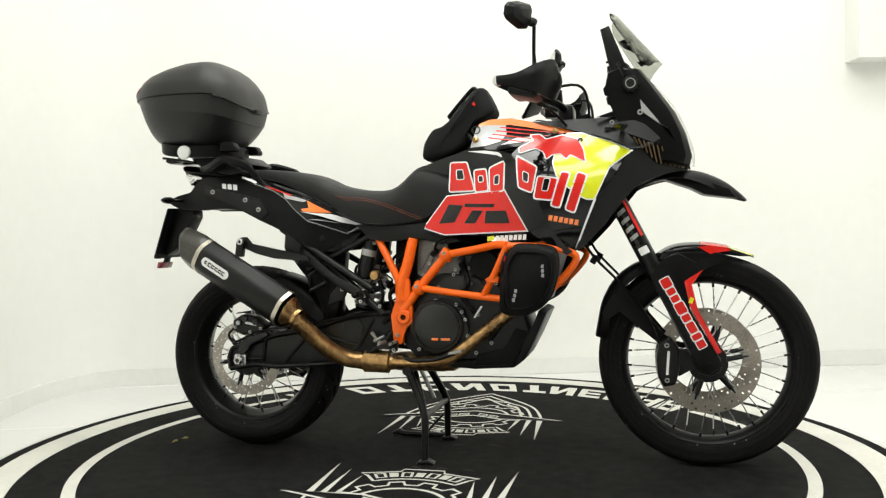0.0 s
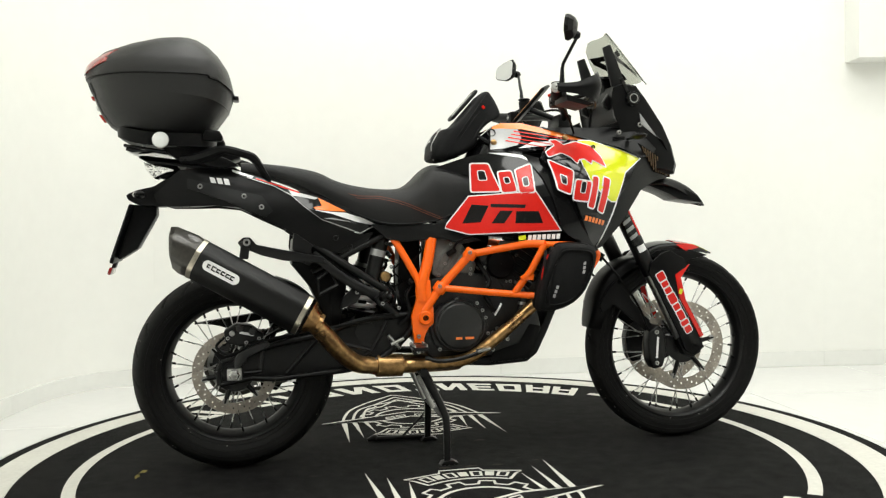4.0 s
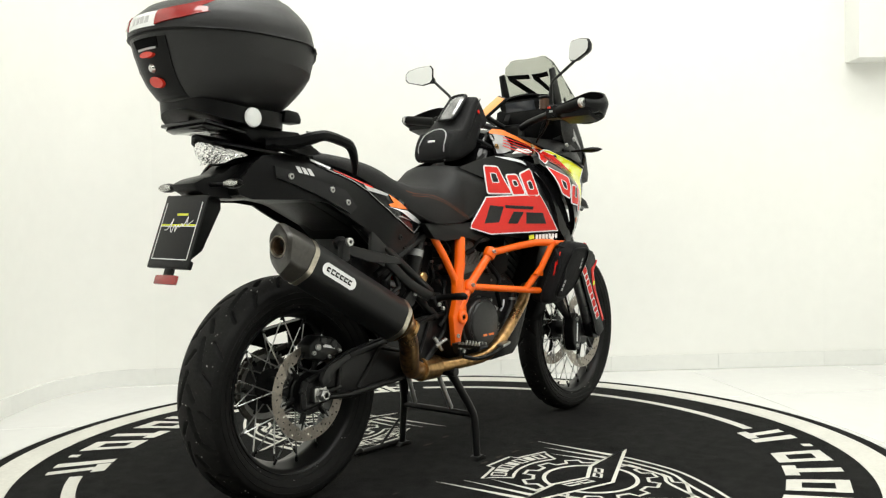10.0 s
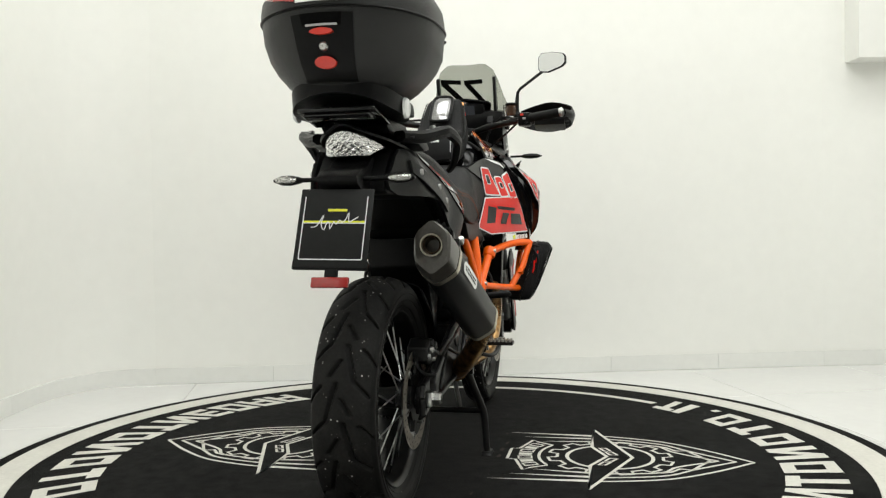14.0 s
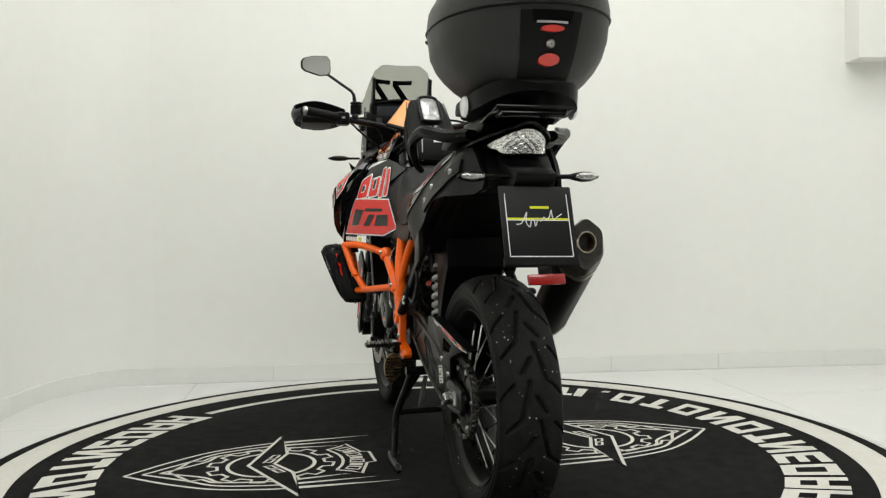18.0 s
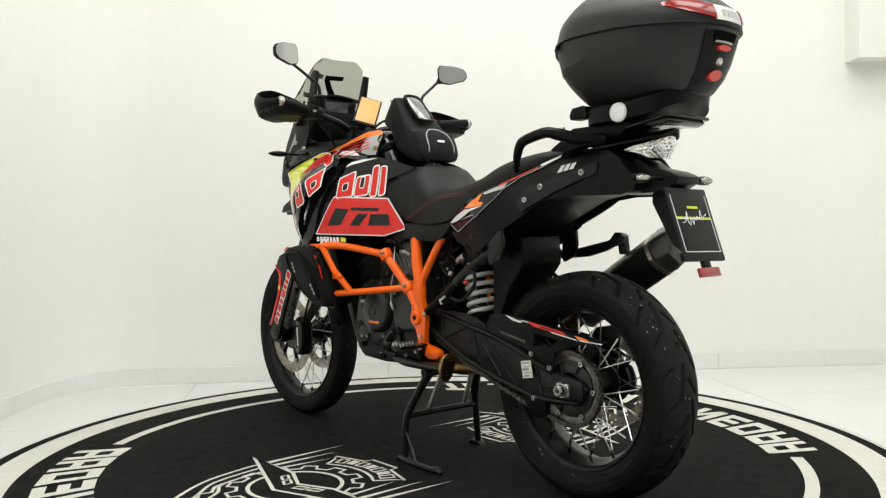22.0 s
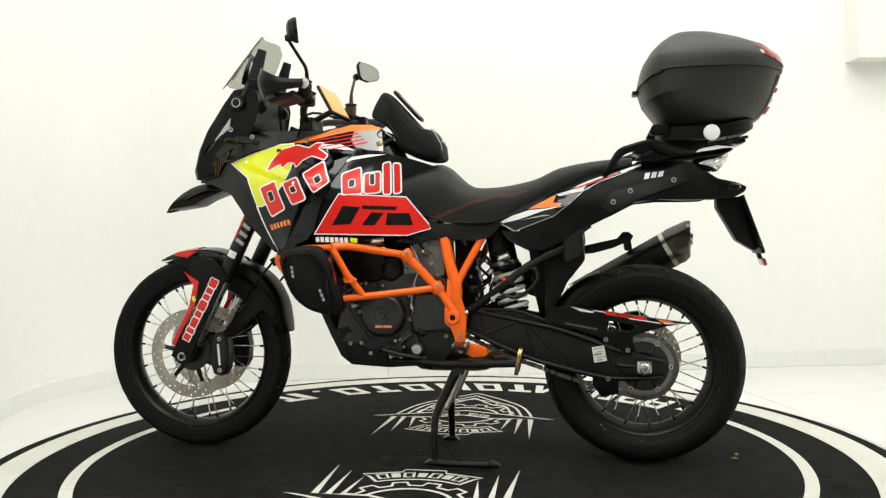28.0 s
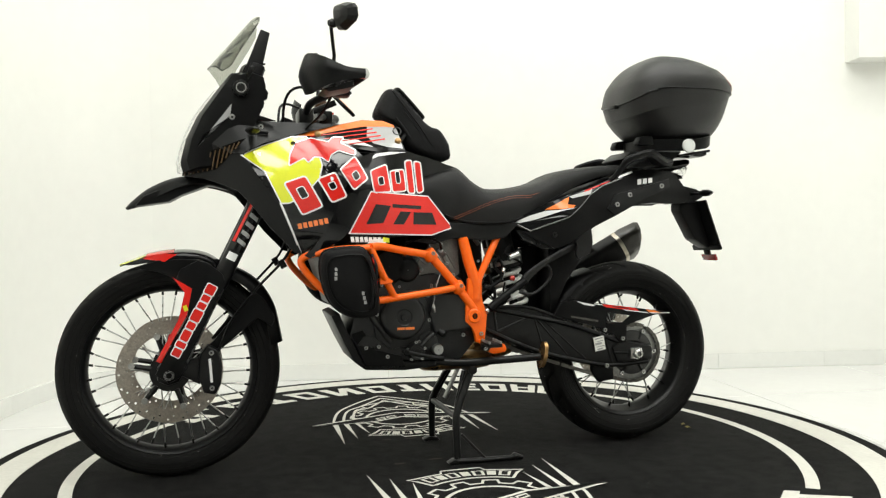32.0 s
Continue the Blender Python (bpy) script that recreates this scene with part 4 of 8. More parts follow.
def exhaust():
    p = [(.345, -.140, .560), (.305, -.155, .525), (.257, -.165, .487), (.160, -.172, .412), (.095, -.168, .364), (.040, -.150, .338), (-.072, -.118, .326), (-.15, -.100, .325)]
    ex = part("exhaust", tube(p, .0205, 14), "bronze", bike, "heat-tinted bronze exhaust pipe with a black silencer")
    part("collector", tube([(-.125, -.100, .322), (-.145, -.100, .324), (-.150, -.100, .325), (-.235, -.106, .328), (-.240, -.106, .328), (-.255, -.110, .330)], [.023, .026, .038, .038, .031, .029], 20, smooth=False), "bronze", ex, "bronze collector with welded seams")
    part("link_pipe", tube([(-.245, -.108, .329), (-.30, -.128, .340), (-.350, -.165, .378), (-.400, -.205, .436), (-.450, -.234, .494)], .0290, 18), "bronze", ex)
    part("pre_chamber", loft([[(x, .07 * k * math.cos(a) - .01, .315 + .032 * k * math.sin(a)) for a in (2 * math.pi * j / 20 for j in range(20))] for x, k in ((.08, .55), (.06, .9), (.02, 1), (-.13, 1), (-.17, .85), (-.19, .5))]), "bronze", ex, "flat bronze chamber below the engine")
    A, B = Vector((-.812, -.180, .704)), Vector((-.452, -.228, .500))
    d = (B - A).normalized()
    up = Vector((0, 0, 1))
    up = (up - d * up.dot(d)).normalized()
    sd = d.cross(up)

    def ring(c, w, h, tilt=0.0, soft=0.30):
        """A hexagon standing on its point, its corners cut soft."""
        hexa = [(0, 1.0), (.97, .47), (.97, -.47), (0, -1.0), (-.97, -.47), (-.97, .47)]
        out = []
        for i in range(6):
            p, q, r = (Vector(hexa[(i + k) % 6]) for k in (-1, 0, 1))
            a, b = q.lerp(p, soft), q.lerp(r, soft)
            for t in (0, .2, .4, .6, .8, 1):
                v = a.lerp(q, t).lerp(q.lerp(b, t), t)
                out.append(c + sd * (v.x * w) + up * (v.y * h) + d * (tilt * v.y * h))
        return out
    can = part("silencer", loft([ring(A + d * t, w, h) for t, w, h in ((.012, .048, .064), (.016, .053, .070), (.385, .053, .070), (.392, .050, .066))]), "canister", ex, "matt black oval silencer")
    for t in (.016, .378):
        part("strap", loft([ring(A + d * u, w, h) for u, w, h in ((t, .0530, .0700), (t, .0545, .0715), (t + .015, .0545, .0715), (t + .015, .0530, .0700))], caps=False), "band", can, "tarnished steel strap")
    part("end_cap", loft([ring(A + d * .015, .052, .069), ring(A - d * .006, .053, .070, 0, .2), ring(A - d * .052 + sd * .003, .049, .064, -.40, .25), ring(A - d * .062 + sd * .004, .043, .055, -.56, .25), ring(A - d * .0625 + sd * .004, .034, .038, -.56, .45), ring(A - d * .060 + sd * .004, .0285, .0285, -.56, .5), ring(A - d * .030 + sd * .004, .0285, .0285, -.56, .5)], caps=True), "carbon", can, "faceted carbon end cap", sharp=18)
    q = A - d * .0625 + sd * .004
    out = Vector((-1, -.10, .02)).normalized()
    part("outlet", lathe([(.0235, -.040), (.0235, .001), (.0245, .003), (.0275, .003), (.0285, .001), (.0285, -.008)], q, out, 36, False), "band", can, "rolled steel outlet rim")
    part("outlet_pipe", lathe([(.0185, -.045), (.0185, -.004), (.0200, -.002), (.0215, -.004), (.0215, -.045)], q, out, 32, False), "burnt", can, "burnt inner outlet pipe")
    part("outlet_core", lathe([(.0005, 0), (.0240, 0)], q - out * .036, out, 24, False), "soot", can)
    part("front_cone", loft([ring(B - d * .012, .050, .066, 0, .45), ring(B + d * .012, .036, .042, 0, .5), ring(B + d * .030, .030, .030, 0, .5)]), "bronze", can, "bronze tapered inlet")
    part("clamp_ring", loft([ring(B + d * u, r, r) for u, r in ((.022, .033), (.022, .036), (.034, .036), (.034, .033))], caps=False), "bronze", can)
    c = A + d * .105 - sd * .0
    side = -sd if sd.y > 0 else sd
    def badge(u0, u1, hh, off):
        bm = bmesh.new()
        for a in [2 * math.pi * (j + .5) / 20 for j in range(20)]:
            u = (u0 + hh if math.cos(a) < 0 else u1 - hh) + hh * math.cos(a)
            bm.verts.new(A + d * u + up * (hh * math.sin(a) + .004) + side * (.0525 + off))
        bm.verts.ensure_lookup_table()
        bm.faces.new(bm.verts[:])
        return bm
    bd = part("badge", badge(.052, .172, .0165, .0012), "white", can, "rounded pale maker badge with dark print")
    for k, (w, h) in enumerate(((.010, .012), (.013, .015), (.012, .013), (.012, .013), (.013, .013), (.011, .014))):
        u = .066 + k * .0155
        for lo, hi in ((-h / 2, -h / 2 + .004), (h / 2 - .004, h / 2)):
            bm = bmesh.new()
            bm.faces.new([bm.verts.new(A + d * (u + a) + up * (.004 + b) + side * .0550) for a, b in ((0, lo), (w, lo), (w, hi), (0, hi))])
            part("badge_bar", bm, "dark_print", bd)
        bm = bmesh.new()
        bm.faces.new([bm.verts.new(A + d * (u + a) + up * (.004 + b) + side * .0550) for a, b in ((0, -h / 2), (.0035, -h / 2), (.0035, h / 2), (0, h / 2))])
        part("badge_bar", bm, "dark_print", bd)
    br = [(-.672, .742), (-.655, .757), (-.634, .757), (-.615, .734), (-.53, .716), (-.41, .692), (-.40, .672), (-.53, .682), (-.60, .700), (-.632, .714), (-.660, .722)]
    part("hanger", prism(br, -.182, -.168, .004), "black_metal", ex, "black silencer hanger")
    part("hanger_clamp", prism([(-.66, .748), (-.632, .748), (-.640, .690), (-.668, .690)], -.205, -.182, .004), "black_metal", ex)
    part("hanger_stay", rod((-.43, -.172, .684), (-.43, -.115, .690), .010), "black_metal", ex)
    part("bolt", bolt((-.644, -.206, .742), .012, -1, h=.008), "steel", ex)


def swingarm():
    right = [(-.741, .335), (-.728, .363), (-.656, .381), (-.561, .413), (-.41, .438), (-.334, .467), (-.239, .488), (-.10, .497), (-.12, .44), (-.166, .393), (-.223, .352), (-.336, .319), (-.45, .310), (-.563, .302), (-.638, .309), (-.736, .291)]
    sa = part("swingarm", prism(right, -.116, -.098, .005), "black_metal", bike, "black cast swingarm with raised ribs")
    for a, b, r in zip(right, right[1:] + right[:1], (.008, .008, .009, .010, .010, .010, .010, .011, .011, .011, .010, .009, .009, .009, .009, .009)):
        part("rim_rib", rod((a[0], -.117, a[1]), (b[0], -.117, b[1]), r, n=10), "black_metal", sa)
    for a, b, r in (((-.43, .425), (-.528, .318), .007), ((-.43, .425), (-.25, .380), .006), ((-.25, .380), (-.20, .475), .007), ((-.25, .380), (-.336, .325), .006), ((-.60, .395), (-.612, .318), .008)):
        part("rib", rod((a[0], -.117, a[1]), (b[0], -.117, b[1]), r, n=8), "black_metal", sa)
    # left arm: a deep cast beam, its web sunk between ribs
    web = [(-.060, .508), (-.267, .510), (-.330, .494), (-.380, .474), (-.440, .450), (-.566, .402), (-.649, .372), (-.745, .352), (-.765, .332), (-.740, .288), (-.648, .275), (-.518, .290), (-.350, .333), (-.230, .380), (-.120, .432), (-.060, .460)]
    part("web", prism(web, .1105, .1190, .003), "black_metal", sa)
    for line, r in (([(-.075, .500), (-.160, .500), (-.298, .470), (-.430, .440), (-.566, .392), (-.649, .362), (-.750, .343)], .0085), ([(-.075, .462), (-.125, .437), (-.232, .386), (-.350, .340), (-.518, .298), (-.600, .286), (-.740, .292)], .0075), ([(-.100, .503), (-.267, .506), (-.380, .470), (-.440, .446)], .0060)):
        part("rim_rib", tube([(x, .1195, z) for x, z in line], r, 10, 3), "black_metal", sa)
    for a, b, r in (((-.172, .424), (-.275, .464), .0045), ((-.163, .492), (-.172, .424), .0045), ((-.310, .462), (-.345, .345), .0032), ((-.318, .460), (-.430, .332), .0032), ((-.345, .454), (-.500, .312), .0032), ((-.600, .300), (-.575, .385), .0045)):
        part("strut", rod((a[0], .1190, a[1]), (b[0], .1190, b[1]), r, n=8), "black_metal", sa)
    for x, z in ((-.345, .477), (-.400, .458)):
        part("cast_nub", lathe([(.001, .004), (.007, .003), (.009, 0)], (x, .1185, z), (0, 1, 0), 14, False), "black_metal", sa)
    part("axle_plate", prism([(-.755, .345), (-.64, .372), (-.60, .350), (-.62, .295), (-.755, .300)], .112, .128, .004), "black_metal", sa)
    for x, z in ((-.639, .380), (-.570, .413), (-.576, .287)):
        part("bolt", bolt((x, .130, z), .0075, 1), "zinc", sa)
    part("chain_slider", prism([(-.527, .295), (-.61, .300), (-.61, .235), (-.554, .226), (-.526, .263)], .094, .116, .005), "plastic", sa, "black lower chain guide")
    st = part("sticker", box((-.549, .1290, .366), (.040, .0012, .050), 0, (0, 10, 0)), "sand", sa, "pale square sticker with small dark print")
    for k, (u, w, h) in enumerate(((0, .030, .004), (-.004, .022, .003), (.004, .026, .008), (-.002, .030, .003), (.003, .020, .005))):
        part("print_bar", box((-.549 + u + (k - 2) * -.002, .1298, .384 - k * .0092), (w, .0006, h), 0, (0, 10, 0)), "grey_film", st)
    part("pivot_tube", rod((-.082, -.145, .485), (-.082, .145, .485), .022), "black_metal", sa)
    part("cross_tube", rod((-.27, -.12, .44), (-.27, .12, .44), .035), "black_metal", sa)
    for s in (-1, 1):
        part("axle_block", box((RX, s * .126, RZ), (.046, .022, .040), .006), "steel", sa, "bright axle adjuster block")
        part("axle_nut", lathe([(.009, .026), (.013, .026), (.0175, .022), (.0175, .008), (.021, .008), (.021, 0)], (RX, s * .132, RZ), (0, s, 0), 6 if s < 0 else 8, False), "steel", sa, sharp=20)
        part("adjuster_bolt", rod((RX + .03, s * .126, RZ + .002), (RX + .085, s * .126, RZ + .006), .006, n=8), "black_metal", sa)
    # rear caliper on the right
    part("caliper", prism([(-.716, .425), (-.721, .462), (-.683, .485), (-.636, .478), (-.595, .445), (-.609, .423), (-.675, .412)], -.128, -.072, .008, 3), "black_metal", sa, "black rear brake caliper")
    part("caliper_pin", rod((-.695, -.129, .455), (-.695, -.138, .455), .009, bev=.002), "zinc", sa)
    part("caliper_bracket", prism([(-.694, .365), (-.674, .398), (-.586, .427), (-.577, .414), (-.648, .379), (-.656, .360), (-.687, .342)], -.145, -.126, .004), "engine", sa, "dark cast caliper bracket")
    for x, z, r in ((-.672, .470, .012), (-.632, .458, .012)):
        part("piston_cap", lathe([(.001, .006), (r - .003, .006), (r, .003), (r, 0)], (x, -.128, z), (0, -1, 0), 20, False), "cover", sa)
    for x, z in ((-.708, .440), (-.612, .436), (-.652, .424)):
        part("bolt", bolt((x, -.129, z), .006, -1), "zinc", sa)
    part("caliper_mark", box((-.650, -.1290, .452), (.045, .001, .008), 0, (0, 12, 0)), "white", sa)
    part("brake_hose", tube([(-.72, -.10, .44), (-.745, -.11, .41), (-.70, -.14, .39), (-.60, -.145, .43), (-.40, -.14, .46), (-.18, -.13, .50)], .0045, 7), "plastic", sa)
    # chain guard with its stripe
    guard = [(-.403, .517), (-.457, .520), (-.832, .466), (-.761, .457), (-.700, .440), (-.656, .425), (-.652, .364), (-.628, .364), (-.606, .396), (-.576, .402), (-.576, .436), (-.640, .437), (-.670, .460), (-.581, .473), (-.575, .440), (-.575, .402), (-.560, .405), (-.552, .421), (-.441, .452), (-.378, .472)]
    cg = part("chain_guard", prism(guard, .1225, .1295, .002), "plastic", sa, "black chain guard with a cut-out")
    part("guard_slot", prism([(-.441, .462), (-.441, .468), (-.545, .449), (-.545, .442)], .1290, .1300, 0), "chain", cg)
    part("guard_lip", rod((-.405, .127, .516), (-.378, .127, .473), .004, n=8), "plastic", cg)
    z = lambda x: .5195 - abs(x + .457) * .1437
    part("guard_flange", prism([(-.415, .512), (-.415, .517), (-.457, .519), (-.825, z(-.825)), (-.825, z(-.825) - .004), (-.457, .514)], .100, .1225, .001), "plastic", cg)
    for m, pts in (("white", [(-.461, 0), (-.535, .006), (-.528, .011), (-.492, .011)]), ("white", [(-.530, .001), (-.570, .001), (-.570, .004), (-.530, .004)]), ("red", [(-.556, 0), (-.690, 0), (-.706, .010), (-.574, .010)]), ("white", [(-.640, .0105), (-.735, .0105), (-.745, .0135), (-.650, .0135)]), ("orange_decal", [(-.730, .001), (-.770, .001), (-.794, .008), (-.742, .009)]), ("white", [(-.745, .010), (-.826, .002), (-.826, .0045), (-.755, .0125)]), ("dark_print", [(-.600, .003), (-.660, .003), (-.664, .006), (-.604, .006)])):
        bm = bmesh.new()
        bm.faces.new([bm.verts.new((x, .1301 if m != "dark_print" else .1304, z(x) - d)) for x, d in pts])
        part("stripe", bm, m, cg)
    part("hugger", sheet([[(-.40, -.085, .44), (-.40, -.06, .50), (-.40, 0, .515), (-.40, .06, .50), (-.40, .085, .44)], [(-.45, -.088, .49), (-.45, -.065, .555), (-.45, 0, .570), (-.45, .065, .555), (-.45, .088, .49)], [(-.50, -.088, .535), (-.50, -.066, .592), (-.50, 0, .606), (-.50, .066, .592), (-.50, .090, .520)], [(-.555, -.086, .575), (-.555, -.066, .615), (-.555, 0, .628), (-.555, .066, .615), (-.555, .088, .575)]], .004), "plastic", sa, "black inner mudguard")


def chain_drive():
    c = Vector((RX, .100, RZ))
    n = 42
    rings = []
    bm = bmesh.new()
    outline = []
    for i in range(n * 4):
        a = 2 * math.pi * i / (n * 4)
        outline.append((RX + (.106 if i % 4 in (1, 2) else .0975) * math.cos(a), RZ + (.106 if i % 4 in (1, 2) else .0975) * math.sin(a)))
    inner = [(RX + .076 * math.cos(2 * math.pi * i / (n * 4)), RZ + .076 * math.sin(2 * math.pi * i / (n * 4))) for i in range(n * 4)]
    A = [bm.verts.new((x, .097, z)) for x, z in outline]
    B = [bm.verts.new((x, .097, z)) for x, z in inner]
    bridge(bm, A, B)
    bmesh.ops.solidify(bm, geom=bm.faces[:], thickness=.006)
    sp = part("sprocket", bm, "zinc", bike, "worn dark steel rear sprocket", sharp=30)
    part("carrier", lathe([(.045, .006), (.058, .006), (.079, .003), (.079, -.004), (.045, -.02)], (RX, .1, RZ), (0, 1, 0), 48, False), "cover", sp, "black sprocket carrier")
    for i in range(6):
        a = 2 * math.pi * i / 6
        part("arm", rod(c + Vector((.05 * math.cos(a), 0, .05 * math.sin(a))), c + Vector((.088 * math.cos(a), 0, .088 * math.sin(a))), .009, .007, 8), "black_metal", sp)
        part("bolt", bolt((RX + .084 * math.cos(a), .104, RZ + .084 * math.sin(a)), .008, 1), "steel", sp)
    path = [(RX - .05, RZ + .088), (RX, RZ + .102), (RX + .03, RZ + .100), (-.35, .470), (-.05, .515), (-.015, .49), (-.04, .455), (-.23, .362), (-.35, .318), (-.518, .262), (-.62, .236), (RX, RZ - .102), (RX - .06, RZ - .083), (RX - .10, RZ - .02), (RX - .092, RZ + .045)]
    pts = spline([(x, 0, z) for x, z in path], 24, True)
    total, links, acc, last = 0, [], 0, pts[0]
    for q in pts[1:] + pts[:1]:
        acc += (q - last).length
        if acc >= .0159:
            links.append((q, (q - last).normalized()))
            acc = 0
        last = q
    out = []
    for i, (q, d) in enumerate(links):
        ang = -math.degrees(math.atan2(d.z, d.x))
        w = .0135 if i % 2 else .010
        for sy in (-1, 1):
            out.append(box((q.x, .100 + sy * w / 1.6, q.z), (.017, .0022, .0125), .0, (0, ang, 0)))
        out.append(rod((q.x + d.x * .008, .091, q.z + d.z * .008), (q.x + d.x * .008, .109, q.z + d.z * .008), .0042, n=6))
    ob = part("chain", join(*out), "chain", bike, "oily drive chain")
    tagged(ob, kind="stuff")


def shock():
    a, b = Vector((-.208, .012, .790)), Vector((-.283, .040, .430))
    d = (b - a).normalized()
    sh = part("shock_absorber", tube([a, a + d * .02, a + d * .03, a + d * .14, a + d * .15, b], [.02, .030, .046, .046, .016, .016], 18, smooth=False), "black_metal", bike, "black rear shock absorber with a white coil spring")
    u = d.orthogonal().normalized()
    v = d.cross(u)
    P = []
    turns = 4.5
    for i in range(int(turns * 16) + 1):
        t = i / (turns * 16)
        ang = 2 * math.pi * turns * t
        P.append(a + d * (.168 + .125 * t) + (u * math.cos(ang) + v * math.sin(ang)) * .046)
    part("spring", tube(P, .0080, 10, smooth=False), "spring", sh, "white coil spring")
    part("spring_seat", tube([a + d * .146, a + d * .160], [.055, .055], 24, smooth=False), "black_metal", sh)
    part("reservoir", rod((-.205, -.085, .765), (-.245, -.085, .61), .026, bev=.006), "black_metal", sh, "black shock reservoir")
    part("reservoir_band", lathe([(.0265, -.01), (.0268, -.01), (.0268, .012), (.0265, .012)], (-.222, -.085, .70), (-.25, 0, -.97), 24), "grey_film", sh)
    part("adjuster", rod((-.20, -.07, .62), (-.20, -.105, .62), .018, bev=.004), "bronze", sh, "brass adjuster knob")
    part("hose", tube([(-.19, -.08, .60), (-.17, -.10, .55), (-.19, -.10, .50), (-.22, -.08, .47)], .006, 8), "plastic", sh)
    part("hose", tube([(-.15, .10, .62), (-.17, .11, .55), (-.15, .11, .50), (-.10, .10, .47)], .006, 8), "plastic", sh)
    part("hose", tube([(-.16, .08, .70), (-.20, .10, .655), (-.19, .11, .60), (-.14, .11, .57)], .005, 8), "plastic", sh)
    part("hose_end", rod((-.203, .112, .640), (-.198, .116, .625), .008, n=10, bev=.002), "steel", sh)
    part("spring_perch", tube([a + d * .294, a + d * .306], [.050, .046], 24, smooth=False), "black_metal", sh)
    part("collar", tube([a + d * .132, a + d * .146], [.050, .050], 24, smooth=False), "zinc", sh, "ribbed preload collar")
    part("preload_can", rod((-.222, .100, .672), (-.262, .108, .688), .013, bev=.003), "steel", sh, "bright preload adjuster")
    part("adjuster_cap", rod((-.235, .085, .604), (-.250, .092, .602), .009, bev=.002), "red_button", sh, "small red adjuster cap")
    part("linkage", prism([(-.34, .40), (-.28, .47), (-.22, .42), (-.26, .36)], -.05, .06, .008), "alloy", sh)


